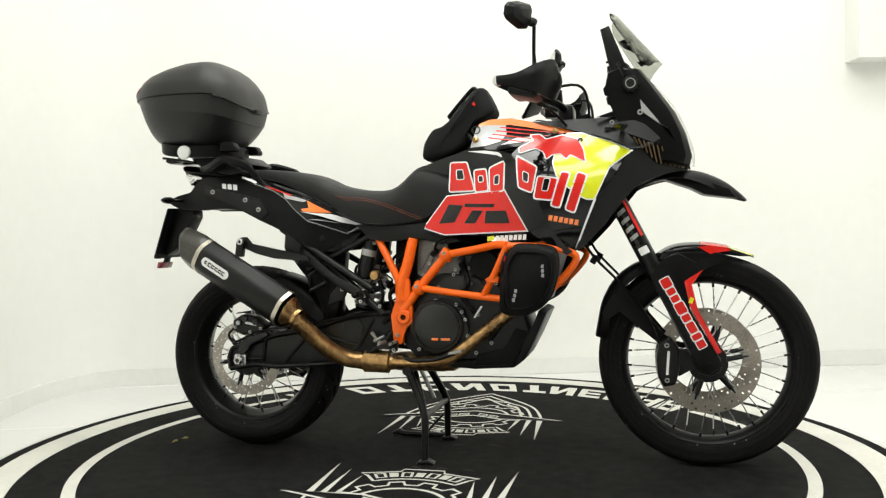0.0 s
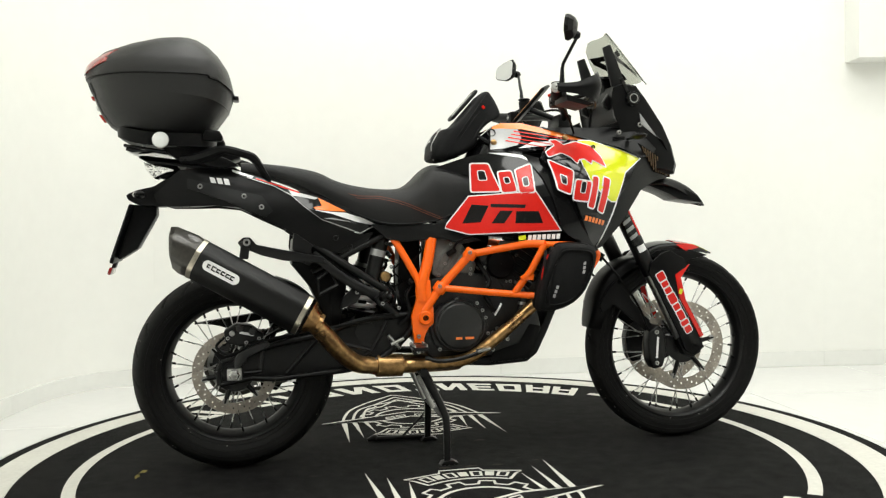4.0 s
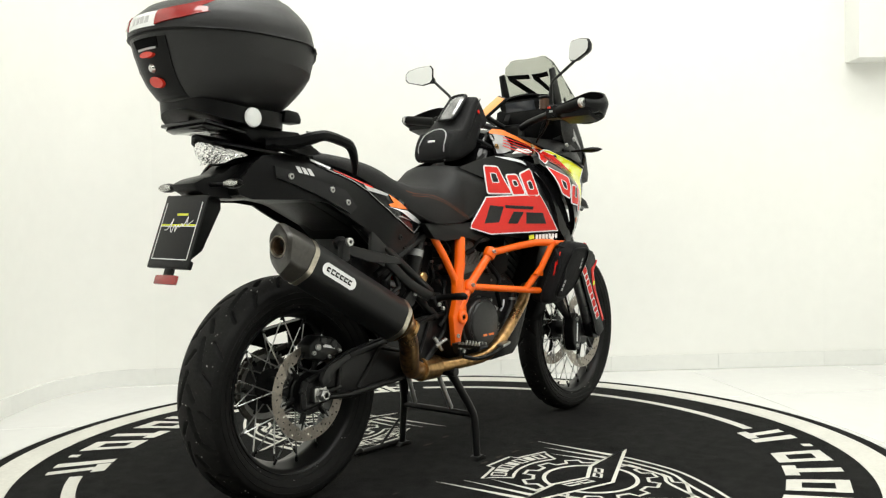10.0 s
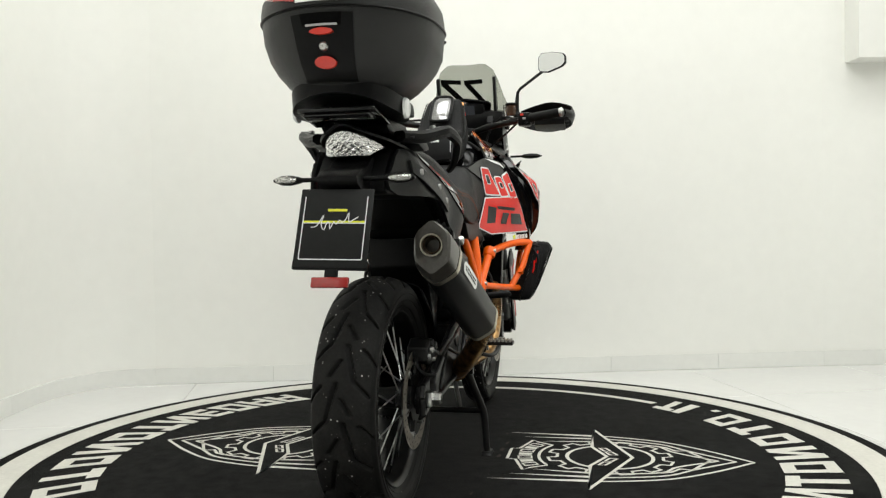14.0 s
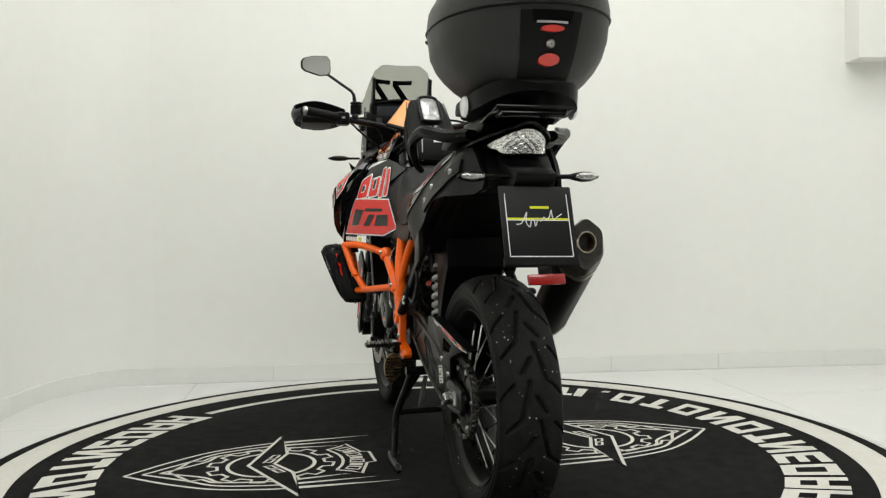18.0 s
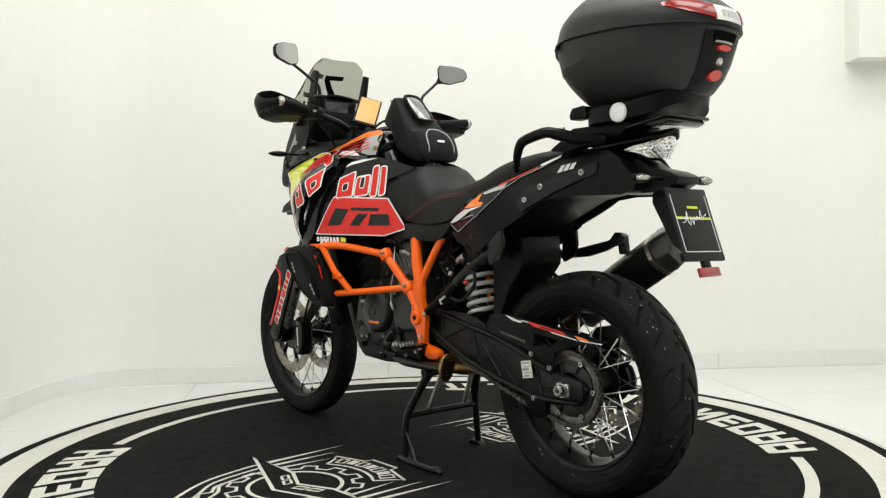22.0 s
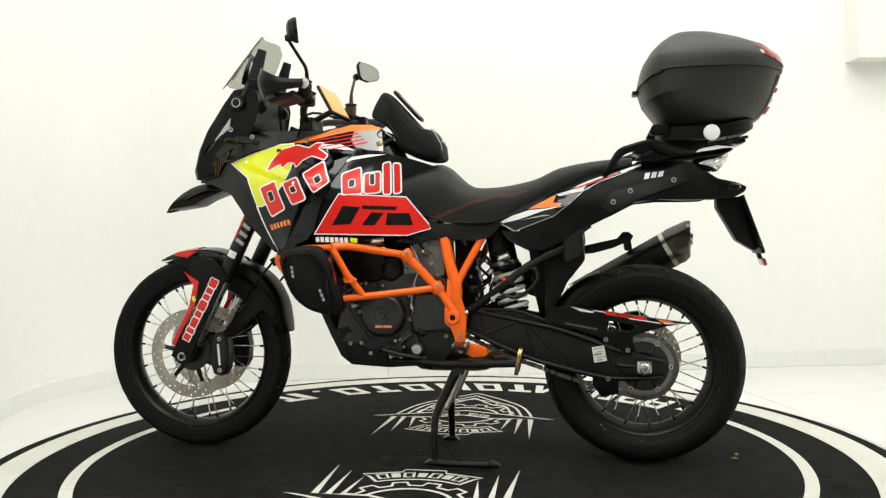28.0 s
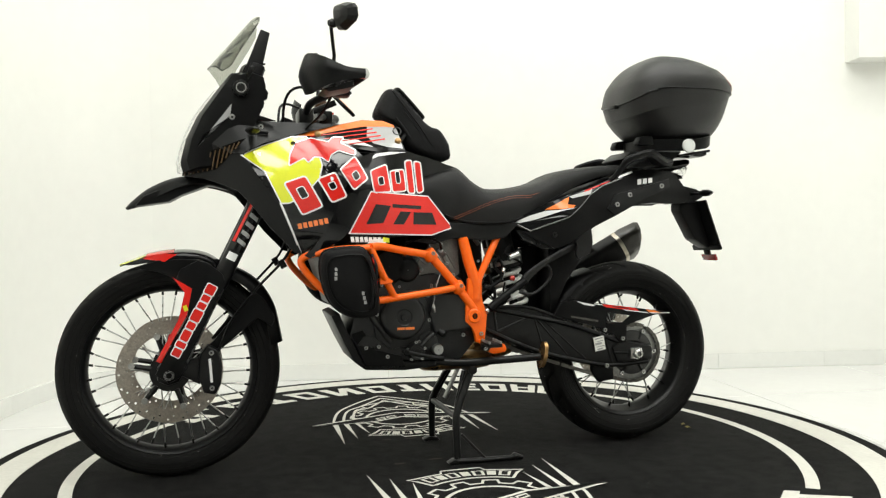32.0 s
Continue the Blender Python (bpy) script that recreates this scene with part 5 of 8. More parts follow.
def stands_and_pegs():
    cs = part("centre_stand", rod((-.080, -.135, .300), (-.080, .135, .300), .015), "black_metal", bike, "black steel centre stand, lowered")
    for s in (-1, 1):
        part("leg", tube([(-.085, s * .110, .308), (-.050, s * .128, .238), (-.020, s * .148, .172), (-.012, s * .158, .128), (-.013, s * .166, .012)], [.015, .0135, .013, .0125, .0115], 12), "black_metal", cs)
        part("strut", rod((-.062, s * .085, .290), (-.018, s * .142, .185), .008, n=10), "black_metal", cs)
        part("foot", prism([(-.040, .0), (.018, .0), (.022, .006), (.002, .016), (-.030, .012)], s * .150, s * .184, .003), "black_metal", cs)
    part("cross_tube", rod((-.014, -.150, .150), (-.014, .150, .150), .010), "black_metal", cs)
    part("tang", tube([(-.010, .180, .010), (-.06, .188, .010), (-.185, .192, .010), (-.205, .192, .014), (-.232, .192, .008)], [.009, .009, .009, .013, .006], 10), "black_metal", cs)
    part("tang_brace", rod((-.026, .168, .096), (-.105, .190, .012), .0045, n=8), "black_metal", cs)
    for sy in (-1, 1):
        part("spring", rod((-.090, sy * .070, .28), (-.040, sy * .080, .17), .008, n=8), "zinc", cs)
    ss = part("side_stand", tube([(.050, .150, .340), (-.03, .172, .334), (-.15, .192, .338), (-.290, .218, .346)], .0125, 12), "black_metal", bike, "black side stand, folded up, with a bronze foot")
    part("bracket", prism([(-.085, .410), (-.120, .400), (-.145, .396), (-.185, .386), (-.192, .370), (-.185, .359), (-.145, .354), (-.120, .366)], .136, .164, .004), "orange", ss, "orange side stand bracket")
    part("foot", loft([[(-.298 + .012 * k - .20 * .042 * math.sin(a), .220 + .034 * math.cos(a) * w, .352 + .044 * math.sin(a)) for a in (2 * math.pi * j / 20 for j in range(20))] for k, w in ((-.5, .75), (-.5, .8), (.5, .8), (.5, .75))]), "bronze", ss, "ribbed bronze foot plate")
    for i in range(6):
        part("rib", box((-.3055 - .2 * (i - 2.5) * .011, .220, .3245 + i * .011), (.004, .046, .004), .001), "black_metal", ss)
    for s in (-1, 1):
        pg = part("footpeg", box((-.115, s * .230, .398), (.044, .092, .012), .003), "black_metal", bike, "serrated steel footpeg with black hinge")
        for i in range(7):
            for e in (-1, 1):
                part("tooth", box((-.115 + e * .019, s * (.192 + i * .0125), .407), (.005, .006, .010), .001), "steel", pg)
        for x, z in ((-.126, .392), (-.108, .378)):
            part("bolt", bolt((x, s * .187, z), .006, s), "steel", pg)
        part("hinge", prism([(-.135, .405), (-.098, .405), (-.100, .372), (-.122, .366)], s * .158, s * .186, .005), "black_metal", pg)
        # passenger peg bracket: a loop of cast arms
        if s < 0:
            pp = part("passenger_peg", prism([(-.345, .56), (-.30, .60), (-.275, .585), (-.30, .54), (-.355, .52)], s * .125, s * .145, .005), "black_metal", bike, "black folded passenger footpeg on a cast bracket")
            part("bracket_arm", tube([(-.36, s * .135, .60), (-.42, s * .135, .57), (-.425, s * .135, .62), (-.385, s * .135, .65), (-.36, s * .135, .60)], .008, 8, smooth=False), "black_metal", pp)
        else:
            pp = part("passenger_peg", bar([(-.462, .150, .716), (-.400, .150, .690), (-.340, .150, .658), (-.285, .150, .622), (-.262, .150, .598)], [(.010, .012), (.010, .011), (.009, .010), (.010, .012), (.011, .013)], 3), "black_metal", bike, "black folded passenger footpeg on a cast bracket arm")
            part("loop", tube([(-.325, .152, .648), (-.352, .152, .640), (-.356, .152, .608), (-.325, .152, .572), (-.285, .152, .550), (-.240, .152, .560)], .0055, 8), "black_metal", pp)
            part("hinge_pin", box((-.222, .166, .556), (.030, .008, .008), .002, (0, 32, 0)), "steel", pp, "bright hinge pin")
            part("hinge_pin", box((-.212, .166, .545), (.008, .008, .020), .002, (0, 32, 0)), "steel", pp)
            part("peg", rod((-.268, .154, .600), (-.132, .158, .505), .0145, bev=.004), "plastic", pp, "black rubber peg")
            part("peg_bolt", bolt((-.124, .160, .500), .0085, 1, (.75, .45, -.5), h=.006), "steel", pp)
            continue
        part("peg_block", box((-.222, -.162, .552), (.040, .034, .034), .006, (0, -30, 0)), "black_metal", pp)
        part("bracket_arm", bar([(-.440, -.140, .700), (-.330, -.146, .612), (-.235, -.152, .562)], [(.010, .014), (.010, .014), (.012, .016)], 3), "black_metal", pp)
        part("peg", tube([(-.222, -.170, .556), (-.218, -.195, .560), (-.212, -.265, .566), (-.208, -.280, .560)], [.016, .010, .012, .006], 12), "plastic", pp, "black rubber peg, folded out")
        for x, z in ((-.210, .556), (-.222, .538), (-.165, .520)):
            part("bolt", bolt((x, -.180 if x < -.2 else -.150, z), .0065, -1), "steel", pp)
        part("bolt", bolt((-.30, s * .146, .575), .007, s), "zinc", pp)
    br = part("brake_pedal", tube([(-.08, -.165, .355), (-.04, -.19, .345), (.03, -.20, .352), (.10, -.20, .372)], .007, 10), "black_metal", bike, "black brake pedal")
    part("pedal_tip", box((.105, -.20, .378), (.045, .030, .010), .003, (0, -12, 0)), "zinc", br)
    gl = part("gear_lever", tube([(.03, .165, .35), (.08, .18, .36), (.13, .185, .372), (.165, .19, .382)], .007, 10), "black_metal", bike, "black gear lever")
    part("lever_tip", rod((.165, .185, .382), (.165, .215, .382), .010, bev=.003), "plastic", gl)
    for p, q in (((-.15, -.15, .42), (-.19, -.14, .40)), ((-.16, -.14, .385), (-.20, -.14, .43))):
        part("spring_end", rod(p, q, .006, n=8), "steel", br)


for s in (-1, 1):
    frame_side(s)
    crash_bar(s)
engine()
exhaust()
swingarm()
chain_drive()
shock()
stands_and_pegs()
# ---- bodywork ----
tank_side = surface([(.14, 1.03, .150), (.17, 1.063, .138), (.17, 1.12, .098), (.28, 1.13, .092), (.28, 1.06, .140), (.425, 1.085, .120), (.45, 1.04, .160), (.53, 1.065, .130), (.25, 1.02, .158), (-.03, .98, .125)])
inner_side = surface([(-.002, .785, .147), (.08, .881, .158), (.269, .889, .240), (.341, .767, .268), (.064, .757, .175), (.20, .75, .225), (-.02, .98, .118), (.14, 1.03, .146), (.25, 1.02, .185), (.12, .935, .160), (.30, .96, .225)])
shroud_side = surface([(.656, 1.002, .205), (.543, .858, .258), (.478, .715, .235), (.42, 1.06, .160), (.53, 1.068, .150), (.40, .95, .302), (.37, .90, .308), (.44, .76, .288), (.31, 1.0, .240), (.60, 1.03, .185)])
cowl_side = surface([(.36, 1.112, .105), (.507, 1.061, .155), (.66, 1.01, .207), (.744, 1.049, .150), (.69, 1.114, .140), (.56, 1.118, .115), (.60, 1.06, .175)])
nose_side = surface([(.656, 1.005, .205), (.80, .965, .105), (.835, .95, .075), (.77, .943, .120), (.675, .90, .185), (.543, .858, .252), (.512, .713, .225), (.60, .79, .215)])


INNER = [(-.028, .981), (.06, 1.010), (.144, 1.031), (.247, 1.024), (.290, .98), (.318, .90), (.353, .765), (.340, .757), (.066, .757), (.0, .778), (.004, .792), (.075, .881), (.126, .936)]
RED = [(-0.003, 0.786), (0.074, 0.881), (0.277, 0.892), (0.349, 0.767), (0.069, 0.758), (-0.003, 0.779)]
SHROUD = [(.300, 1.005), (.335, 1.045), (.42, 1.068), (.52, 1.072), (.60, 1.045), (.66, 1.012), (.618, .94), (.562, .866), (.520, .77), (.492, .704), (.462, .722), (.425, .775), (.388, .86), (.345, .945)]
YELLOW = [(.662, 1.006), (.602, 1.036), (.510, 1.070), (.466, 1.071), (.440, 1.030), (.434, .972), (.446, .932), (.470, .905), (.507, .872), (.533, .860), (.553, .860), (.598, .958)]
UPPER = [(.146, 1.033), (.160, 1.085), (.170, 1.118), (.205, 1.133), (.277, 1.135), (.351, 1.117), (.445, 1.092), (.515, 1.070), (.42, 1.050), (.335, 1.040), (.247, 1.028)]
LOBE = [(.255, 1.022), (.300, 1.006), (.345, .945), (.388, .86), (.425, .775), (.462, .722), (.488, .700), (.470, .690), (.430, .715), (.372, .752), (.352, .775), (.330, .86), (.300, .94), (.270, .99)]
lobe_side = lambda x, z: 0.5 * (inner_side(x, z) + shroud_side(x, z)) - 0.012


def decal(name, poly, surf, off, mat, parent, s, label="", grid=.03):
    return part(name, curved(poly, surf, grid, 0, off, s), mat, parent, label)


def soft(poly, r=.006):
    """An outline with its corners rounded."""
    out = []
    n = len(poly)
    for i in range(n):
        a, b, c = Vector(poly[i - 1]), Vector(poly[i]), Vector(poly[(i + 1) % n])
        p, q = b + (a - b).normalized() * min(r, (a - b).length * .4), b + (c - b).normalized() * min(r, (c - b).length * .4)
        for t in (0, .5, 1):
            v = p.lerp(b, t).lerp(b.lerp(q, t), t)
            out.append((v.x, v.y))
    return out


def blocks_red_white(cells, surf, parent, s, label):
    """Plain red rounded frames and bars with white borders; a cell holds four corners and its opening."""
    for i, (q, hole) in enumerate(cells):
        poly = soft(q)
        decal("mark_border", grow(poly, .0050), surf, .0026, "white", parent, s)
        decal("mark", poly, surf, .0038, "red", parent, s, label if i == 0 else "")
        if hole:
            a, b, c, d = (Vector(p) for p in q)
            at = lambda u, v: tuple(a.lerp(b, u).lerp(d.lerp(c, u), v))
            u0, v0, u1, v1 = hole
            cut = soft([at(u0, v0), at(u1, v0), at(u1, v1), at(u0, v1)], .004)
            decal("opening_border", grow(cut, .0030), surf, .0046, "white", parent, s)
            decal("opening", cut, surf, .0054, "dark_print", parent, s)


def bodywork(s):
    side = "right" if s < 0 else "left"
    pan = part("side_panel", curved(INNER, inner_side, .028, .006, 0, s), "gloss", bike, "gloss black side panel with a red field and plain sponsor-style blocks")
    decal("field_border", grow(RED, .004), inner_side, .0016, "white", pan, s)
    decal("field", RED, inner_side, .0028, "red", pan, s, "glossy red film field")
    turned = (lambda q: q) if s > 0 else (lambda q: [(.345 - x, z) for x, z in q])
    for q in ([(.297, .793), (.264, .855), (.212, .850), (.240, .796)], [(.206, .856), (.100, .851), (.104, .840), (.206, .845)], [(.178, .833), (.140, .831), (.168, .791), (.206, .792)], [(.130, .830), (.062, .829), (.049, .790), (.134, .791)]):
        decal("dark_block", turned(q), inner_side, .0040, "dark_print", pan, s)
    # white wedge along the top edge of the panel: a gloss highlight painted on
    decal("highlight_wedge", [(.140, 1.027), (.200, 1.026), (.250, 1.017), (.286, .990), (.244, 1.008)], inner_side, .0016, "white", pan, s)
    ring = (.34, .26, .66, .58)
    if s < 0:
        first = [([(.085, .990), (.140, .989), (.171, .898), (.083, .898)], ring), ([(.170, .961), (.209, .963), (.220, .896), (.178, .893)], (.34, .30, .68, .56)), ([(.224, .966), (.271, .985), (.273, .893), (.230, .891)], (.34, .42, .66, .74))]
        second = [([(.320, .995), (.385, .957), (.371, .882), (.333, .898)], (.36, .40, .66, .70)), ([(.392, .927), (.448, .920), (.431, .858), (.380, .864)], (.36, .05, .64, .60)), ([(.460, .941), (.482, .937), (.453, .835), (.431, .841)], None), ([(.507, .940), (.531, .931), (.495, .820), (.472, .829)], None)]
    else:
        first = [([(.272, .959), (.219, .981), (.210, .897), (.265, .893)], (.36, .40, .66, .70)), ([(.204, .960), (.158, .967), (.155, .901), (.200, .896)], (.36, .05, .64, .60)), ([(.148, .995), (.128, .999), (.123, .894), (.143, .894)], None), ([(.115, .995), (.096, .993), (.091, .900), (.110, .895)], None)]
        second = [([(.542, .918), (.485, .937), (.440, .848), (.493, .825)], ring), ([(.446, .928), (.399, .946), (.368, .877), (.409, .861)], (.34, .30, .68, .56)), ([(.378, .958), (.328, 1.000), (.298, .932), (.341, .899)], (.34, .46, .66, .76))]
    blocks_red_white(first, inner_side, pan, s, "plain red rounded shapes with white borders")
    decal("small_mark", [(0.2202, 0.7485), (0.2424, 0.7518), (0.2424, 0.7373), (0.2202, 0.7340)], inner_side, .0014, "yellow", pan, s)
    for k in range(7):
        decal("small_mark", [(0.2498 + k * 0.01476, 0.7517 + k * 0.00052), (0.2608 + k * 0.01476, 0.7515 + k * 0.00052), (0.2590 + k * 0.01476, 0.7352 + k * 0.00052), (0.2479 + k * 0.01476, 0.7354 + k * 0.00052)], inner_side, .0014, "white", pan, s)

    up = part("tank_panel", curved(UPPER, tank_side, .026, .006, 0, s), "gloss", bike, "tank side panel with silver, black and orange film")
    decal("silver_film", [(.152, 1.038), (.165, 1.110), (.20, 1.120), (.262, 1.116), (.268, 1.080), (.25, 1.055), (.20, 1.042)], tank_side, .0014, "grey_film", up, s)
    decal("white_film", [(.25, 1.043), (.34, 1.052), (.40, 1.056), (.38, 1.070), (.30, 1.066)], tank_side, .0016, "white", up, s)
    for k in range(4):
        z = 1.104 - k * .0115
        decal("red_stripe", [(.245 - k * .012, z + .003), (.44 - k * .02, z - .026), (.455 - k * .02, z - .031), (.245 - k * .012, z - .0015)], tank_side, .0022, "red", up, s)
    decal("orange_edge", [(.170, 1.112), (.173, 1.120), (.205, 1.134), (.277, 1.136), (.351, 1.118), (.445, 1.093), (.512, 1.070), (.44, 1.078), (.35, 1.098), (.277, 1.112), (.205, 1.114)], tank_side, .0024, "orange_decal", up, s, "orange film along the top edge")
    for x, z in ((.167, 1.063), (.425, 1.082)):
        part("bolt", lathe([(.001, .007), (.006, .007), (.010, .005), (.011, 0), (.001, 0)], (x, s * tank_side(x, z), z), (0, s, .3), 16, False), "bronze", up)

    part("air_duct", curved(LOBE, lobe_side, .03, .05, 0, s), "gloss", bike, "gloss black air duct between the panels")
    sh = part("shroud", curved(SHROUD, shroud_side, .028, .022, 0, s), "gloss", bike, "black tank shroud with a yellow field and red shapes")
    decal("yellow_border", grow(YELLOW, .004), shroud_side, .0012, "white", sh, s)
    decal("yellow_field", YELLOW, shroud_side, .0020, "yellow", sh, s, "yellow film field")
    beast = soft([(.526, .975), (.519, 1.012), (.499, 1.050), (.450, 1.066), (.400, 1.052), (.380, 1.070), (.352, 1.068), (.366, 1.050), (.322, 1.024), (.326, 1.008), (.375, 1.024), (.402, 1.008), (.412, .984), (.428, 1.000), (.452, 1.003), (.470, .984), (.480, 1.000), (.500, .990)], .005)
    decal("shape_border", grow(beast, .004), shroud_side, .0028, "white", sh, s)
    decal("shape", beast, shroud_side, .0040, "red", sh, s, "plain red shape with a white border")
    blocks_red_white(second, shroud_side, sh, s, "plain red rounded shapes with white borders")
    decal("white_line", [(.553, .860), (.560, .860), (.500, .712), (.494, .712)], shroud_side, .0016, "white", sh, s)
    for k in range(6):
        decal("small_mark", [(0.4232 + k * 0.01476, 0.8126 + k * -0.00292), (0.4343 + k * 0.01476, 0.8106 + k * -0.00292), (0.4306 + k * 0.01476, 0.7944 + k * -0.00292), (0.4195 + k * 0.01476, 0.7963 + k * -0.00292)], shroud_side, .0016, "orange_decal", sh, s)
    part("bolt", bolt((.508, s * (shroud_side(.508, 1.046) + .001), 1.046), .008, s), "black_metal", sh)

    cw = [(.352, 1.118), (.434, 1.121), (.562, 1.121), (.640, 1.120), (.69, 1.114), (.735, 1.075), (.75, 1.045), (.70, 1.015), (.662, 1.012), (.60, 1.045), (.52, 1.072), (.445, 1.093)]
    c = part("cowl", curved(cw, cowl_side, .028, .006, 0.002, s), "plastic_grey", bike, "matt black upper cowl")
    part("cowl_clip", box((.605, s * .165, 1.078), (.045, .012, .014), .004, (0, 0, 0)), "gloss", c)
    part("bolt", bolt((.605, s * .168, 1.098), .008, s), "zinc", c)
    ns = [(.660, 1.013), (.70, 1.017), (.752, 1.046), (.768, 1.030), (.812, .968), (.838, .952), (.775, .940), (.72, .920), (.675, .898), (.637, .853), (.579, .778), (.512, .708), (.492, .702), (.522, .77), (.564, .866), (.620, .94)]
    n = part("nose_panel", curved(ns, nose_side, .03, .006, 0.0, s), "plastic_grey", bike, "matt black nose panel with slats")
    top_z = lambda x: 1.056 - (x - .651) * .33 if x < .785 else 1.012 - (x - .785) * .77
    low_z = lambda x: 1.056 - (x - .651) * .98 if x < .743 else .966 - (x - .743) * .17
    gr = part("grille", curved([(.651, 1.058), (.785, 1.014), (.838, .973), (.843, .951), (.743, .966)], nose_side, .03, .004, .0045, s), "soot", n, "dark side grille")
    for k in range(12):
        x = .672 + k * .0138
        z1, z0 = top_z(x) - .003, low_z(x + .012) + .002
        if z1 - z0 > .006:
            y1, y0 = (s * (nose_side(q, r) + .009) for q, r in ((x, z1), (x + .012, z0)))
            part("slat", rod((x, y1, z1), (x + .012, y0, z0), .0022, n=6), "mesh_orange", gr)
    for x, z in ((.818, .962),):
        part("bolt", bolt((x, s * (nose_side(x, z) + .001), z), .006, s), "zinc", n)


def tank():
    rings = []
    for x, zt, w in ((.10, 1.02, .10), (.15, 1.095, .105), (.20, 1.135, .105), (.28, 1.142, .10), (.36, 1.125, .10), (.45, 1.100, .105), (.52, 1.078, .12), (.56, 1.06, .12)):
        ring = []
        for j in range(24):
            a = 2 * math.pi * j / 24
            ca, sa = math.cos(a), math.sin(a)
            k = 1 / (abs(ca) ** 2.8 + abs(sa) ** 2.8) ** (1 / 2.8)
            ring.append((x, w * 1.12 * ca * k, zt - .10 + .10 * sa * k))
        rings.append(ring)
    t = part("fuel_tank", loft(rings), "gloss", bike, "gloss black fuel tank with orange edges")
    part("tank_core", prism([(.02, .80), (.06, .98), (.14, 1.02), (.50, 1.04), (.62, 1.0), (.54, .84), (.47, .72), (.30, .74), (.05, .76)], -.13, .13, .01), "plastic", t)
    part("filler_cap", lathe([(.001, .014), (.030, .014), (.034, .010), (.035, 0)], (.375, 0, 1.118), (.2, 0, 1), 28, False), "black_metal", t, "black filler cap")
    part("cap_ring", lathe([(.036, .008), (.040, .008), (.042, .003), (.042, 0), (.036, 0)], (.375, 0, 1.118), (.2, 0, 1), 28), "steel", t)


def seat():
    st = [(-.660, 1.000, .965, .085), (-.58, .995, .955, .100), (-.50, .986, .930, .112), (-.42, .970, .892, .122), (-.36, .942, .860, .132), (-.30, .925, .825, .142), (-.22, .913, .795, .150), (-.145, .914, .789, .152), (-.100, .936, .791, .150), (-.056, .978, .797, .146), (-.025, .994, .806, .142), (.030, .985, .828, .146), (.080, .965, .868, .150), (.122, .942, .915, .152)]
    rings = []
    for x, zt, zb, w in st:
        h = zt - zb
        half = [(w, zb), (w + .004, zb + .35 * h), (w - .002, zb + .62 * h), (w * .90, zb + .82 * h), (w * .70, zb + .955 * h), (w * .35, zt), ]
        ring = [(x, y, z) for y, z in half] + [(x, 0, zt + .001)] + [(x, -y, z) for y, z in reversed(half)]
        rings.append([tuple(p) for p in ring])
    R = [spline([r[i] for r in rings], 4) for i in range(len(rings[0]))]
    rings = [[R[i][k] for i in range(len(R))] for k in range(len(R[0]))]
    se = part("seat", loft(rings), "seat", bike, "black grained vinyl seat with orange stitching", sharp=60)
    for s in (-1, 1):
        part("seat_edge", tube([(-.42, s * .124, .896), (-.36, s * .134, .864), (-.30, s * .144, .829), (-.22, s * .152, .799), (-.145, s * .154, .793), (-.056, s * .148, .800), (.0, s * .146, .816), (.060, s * .150, .850)], .0035, 6), "plastic", se, "black piping along the seat edge")
        for dz in (0, -.007):
            part("stitching", tube([(-.40, s * .113, .938 + dz), (-.31, s * .139, .890 + dz), (-.22, s * .150, .883 + dz), (-.14, s * .1555, .862 + dz), (-.06, s * .1535, .830 + dz), (-.015, s * .149, .813 + dz)], .0006, 5), "stitch", se, "fine orange stitching")
        part("seat_base", prism([(-.25, .795), (-.14, .790), (.0, .797), (.06, .757), (.12, .735), (.05, .725), (-.02, .745), (-.14, .735), (-.20, .745)], s * .118, s * .148, .006), "plastic_grey", bike, "matt black panel under the seat")


TAIL_TOP = [(-.218, .796), (-.317, .846), (-.413, .884), (-.493, .905), (-.598, .945), (-.690, .976), (-.666, .955), (-.555, .916), (-.504, .887), (-.466, .851), (-.411, .808), (-.351, .787), (-.285, .763)]
tail_side = surface([(-.217, .80, .123), (-.285, .764, .141), (-.405, .804, .180), (-.436, .845, .174), (-.366, .751, .158), (-.374, .710, .148), (-.595, .852, .163), (-.65, .888, .155), (-.78, .918, .140), (-.685, .975, .106), (-.598, .945, .124), (-.413, .884, .155), (-.87, .95, .104), (-.97, .885, .086), (-.80, .86, .134), (-.52, .79, .163)])
TAIL_LOW = [(-.690, .980), (-.666, .952), (-.555, .914), (-.504, .885), (-.466, .849), (-.411, .806), (-.351, .785), (-.285, .761), (-.240, .768), (-.374, .703), (-.412, .718), (-.515, .777), (-.590, .812), (-.668, .851), (-.74, .858), (-.814, .856), (-.885, .856), (-.918, .868), (-.926, .895), (-.900, .918), (-.872, .952), (-.845, .972)]


def plan_ring(x0, x1, b, z, n=44, k=2.6):
    cx, a = (x0 + x1) / 2, (x1 - x0) / 2
    out = []
    for j in range(n):
        t = 2 * math.pi * j / n
        ca, sa = math.cos(t), math.sin(t)
        f = 1 / (abs(ca) ** k + abs(sa) ** k) ** (1 / k)
        out.append((cx + a * ca * f, b * sa * f, z))
    return out


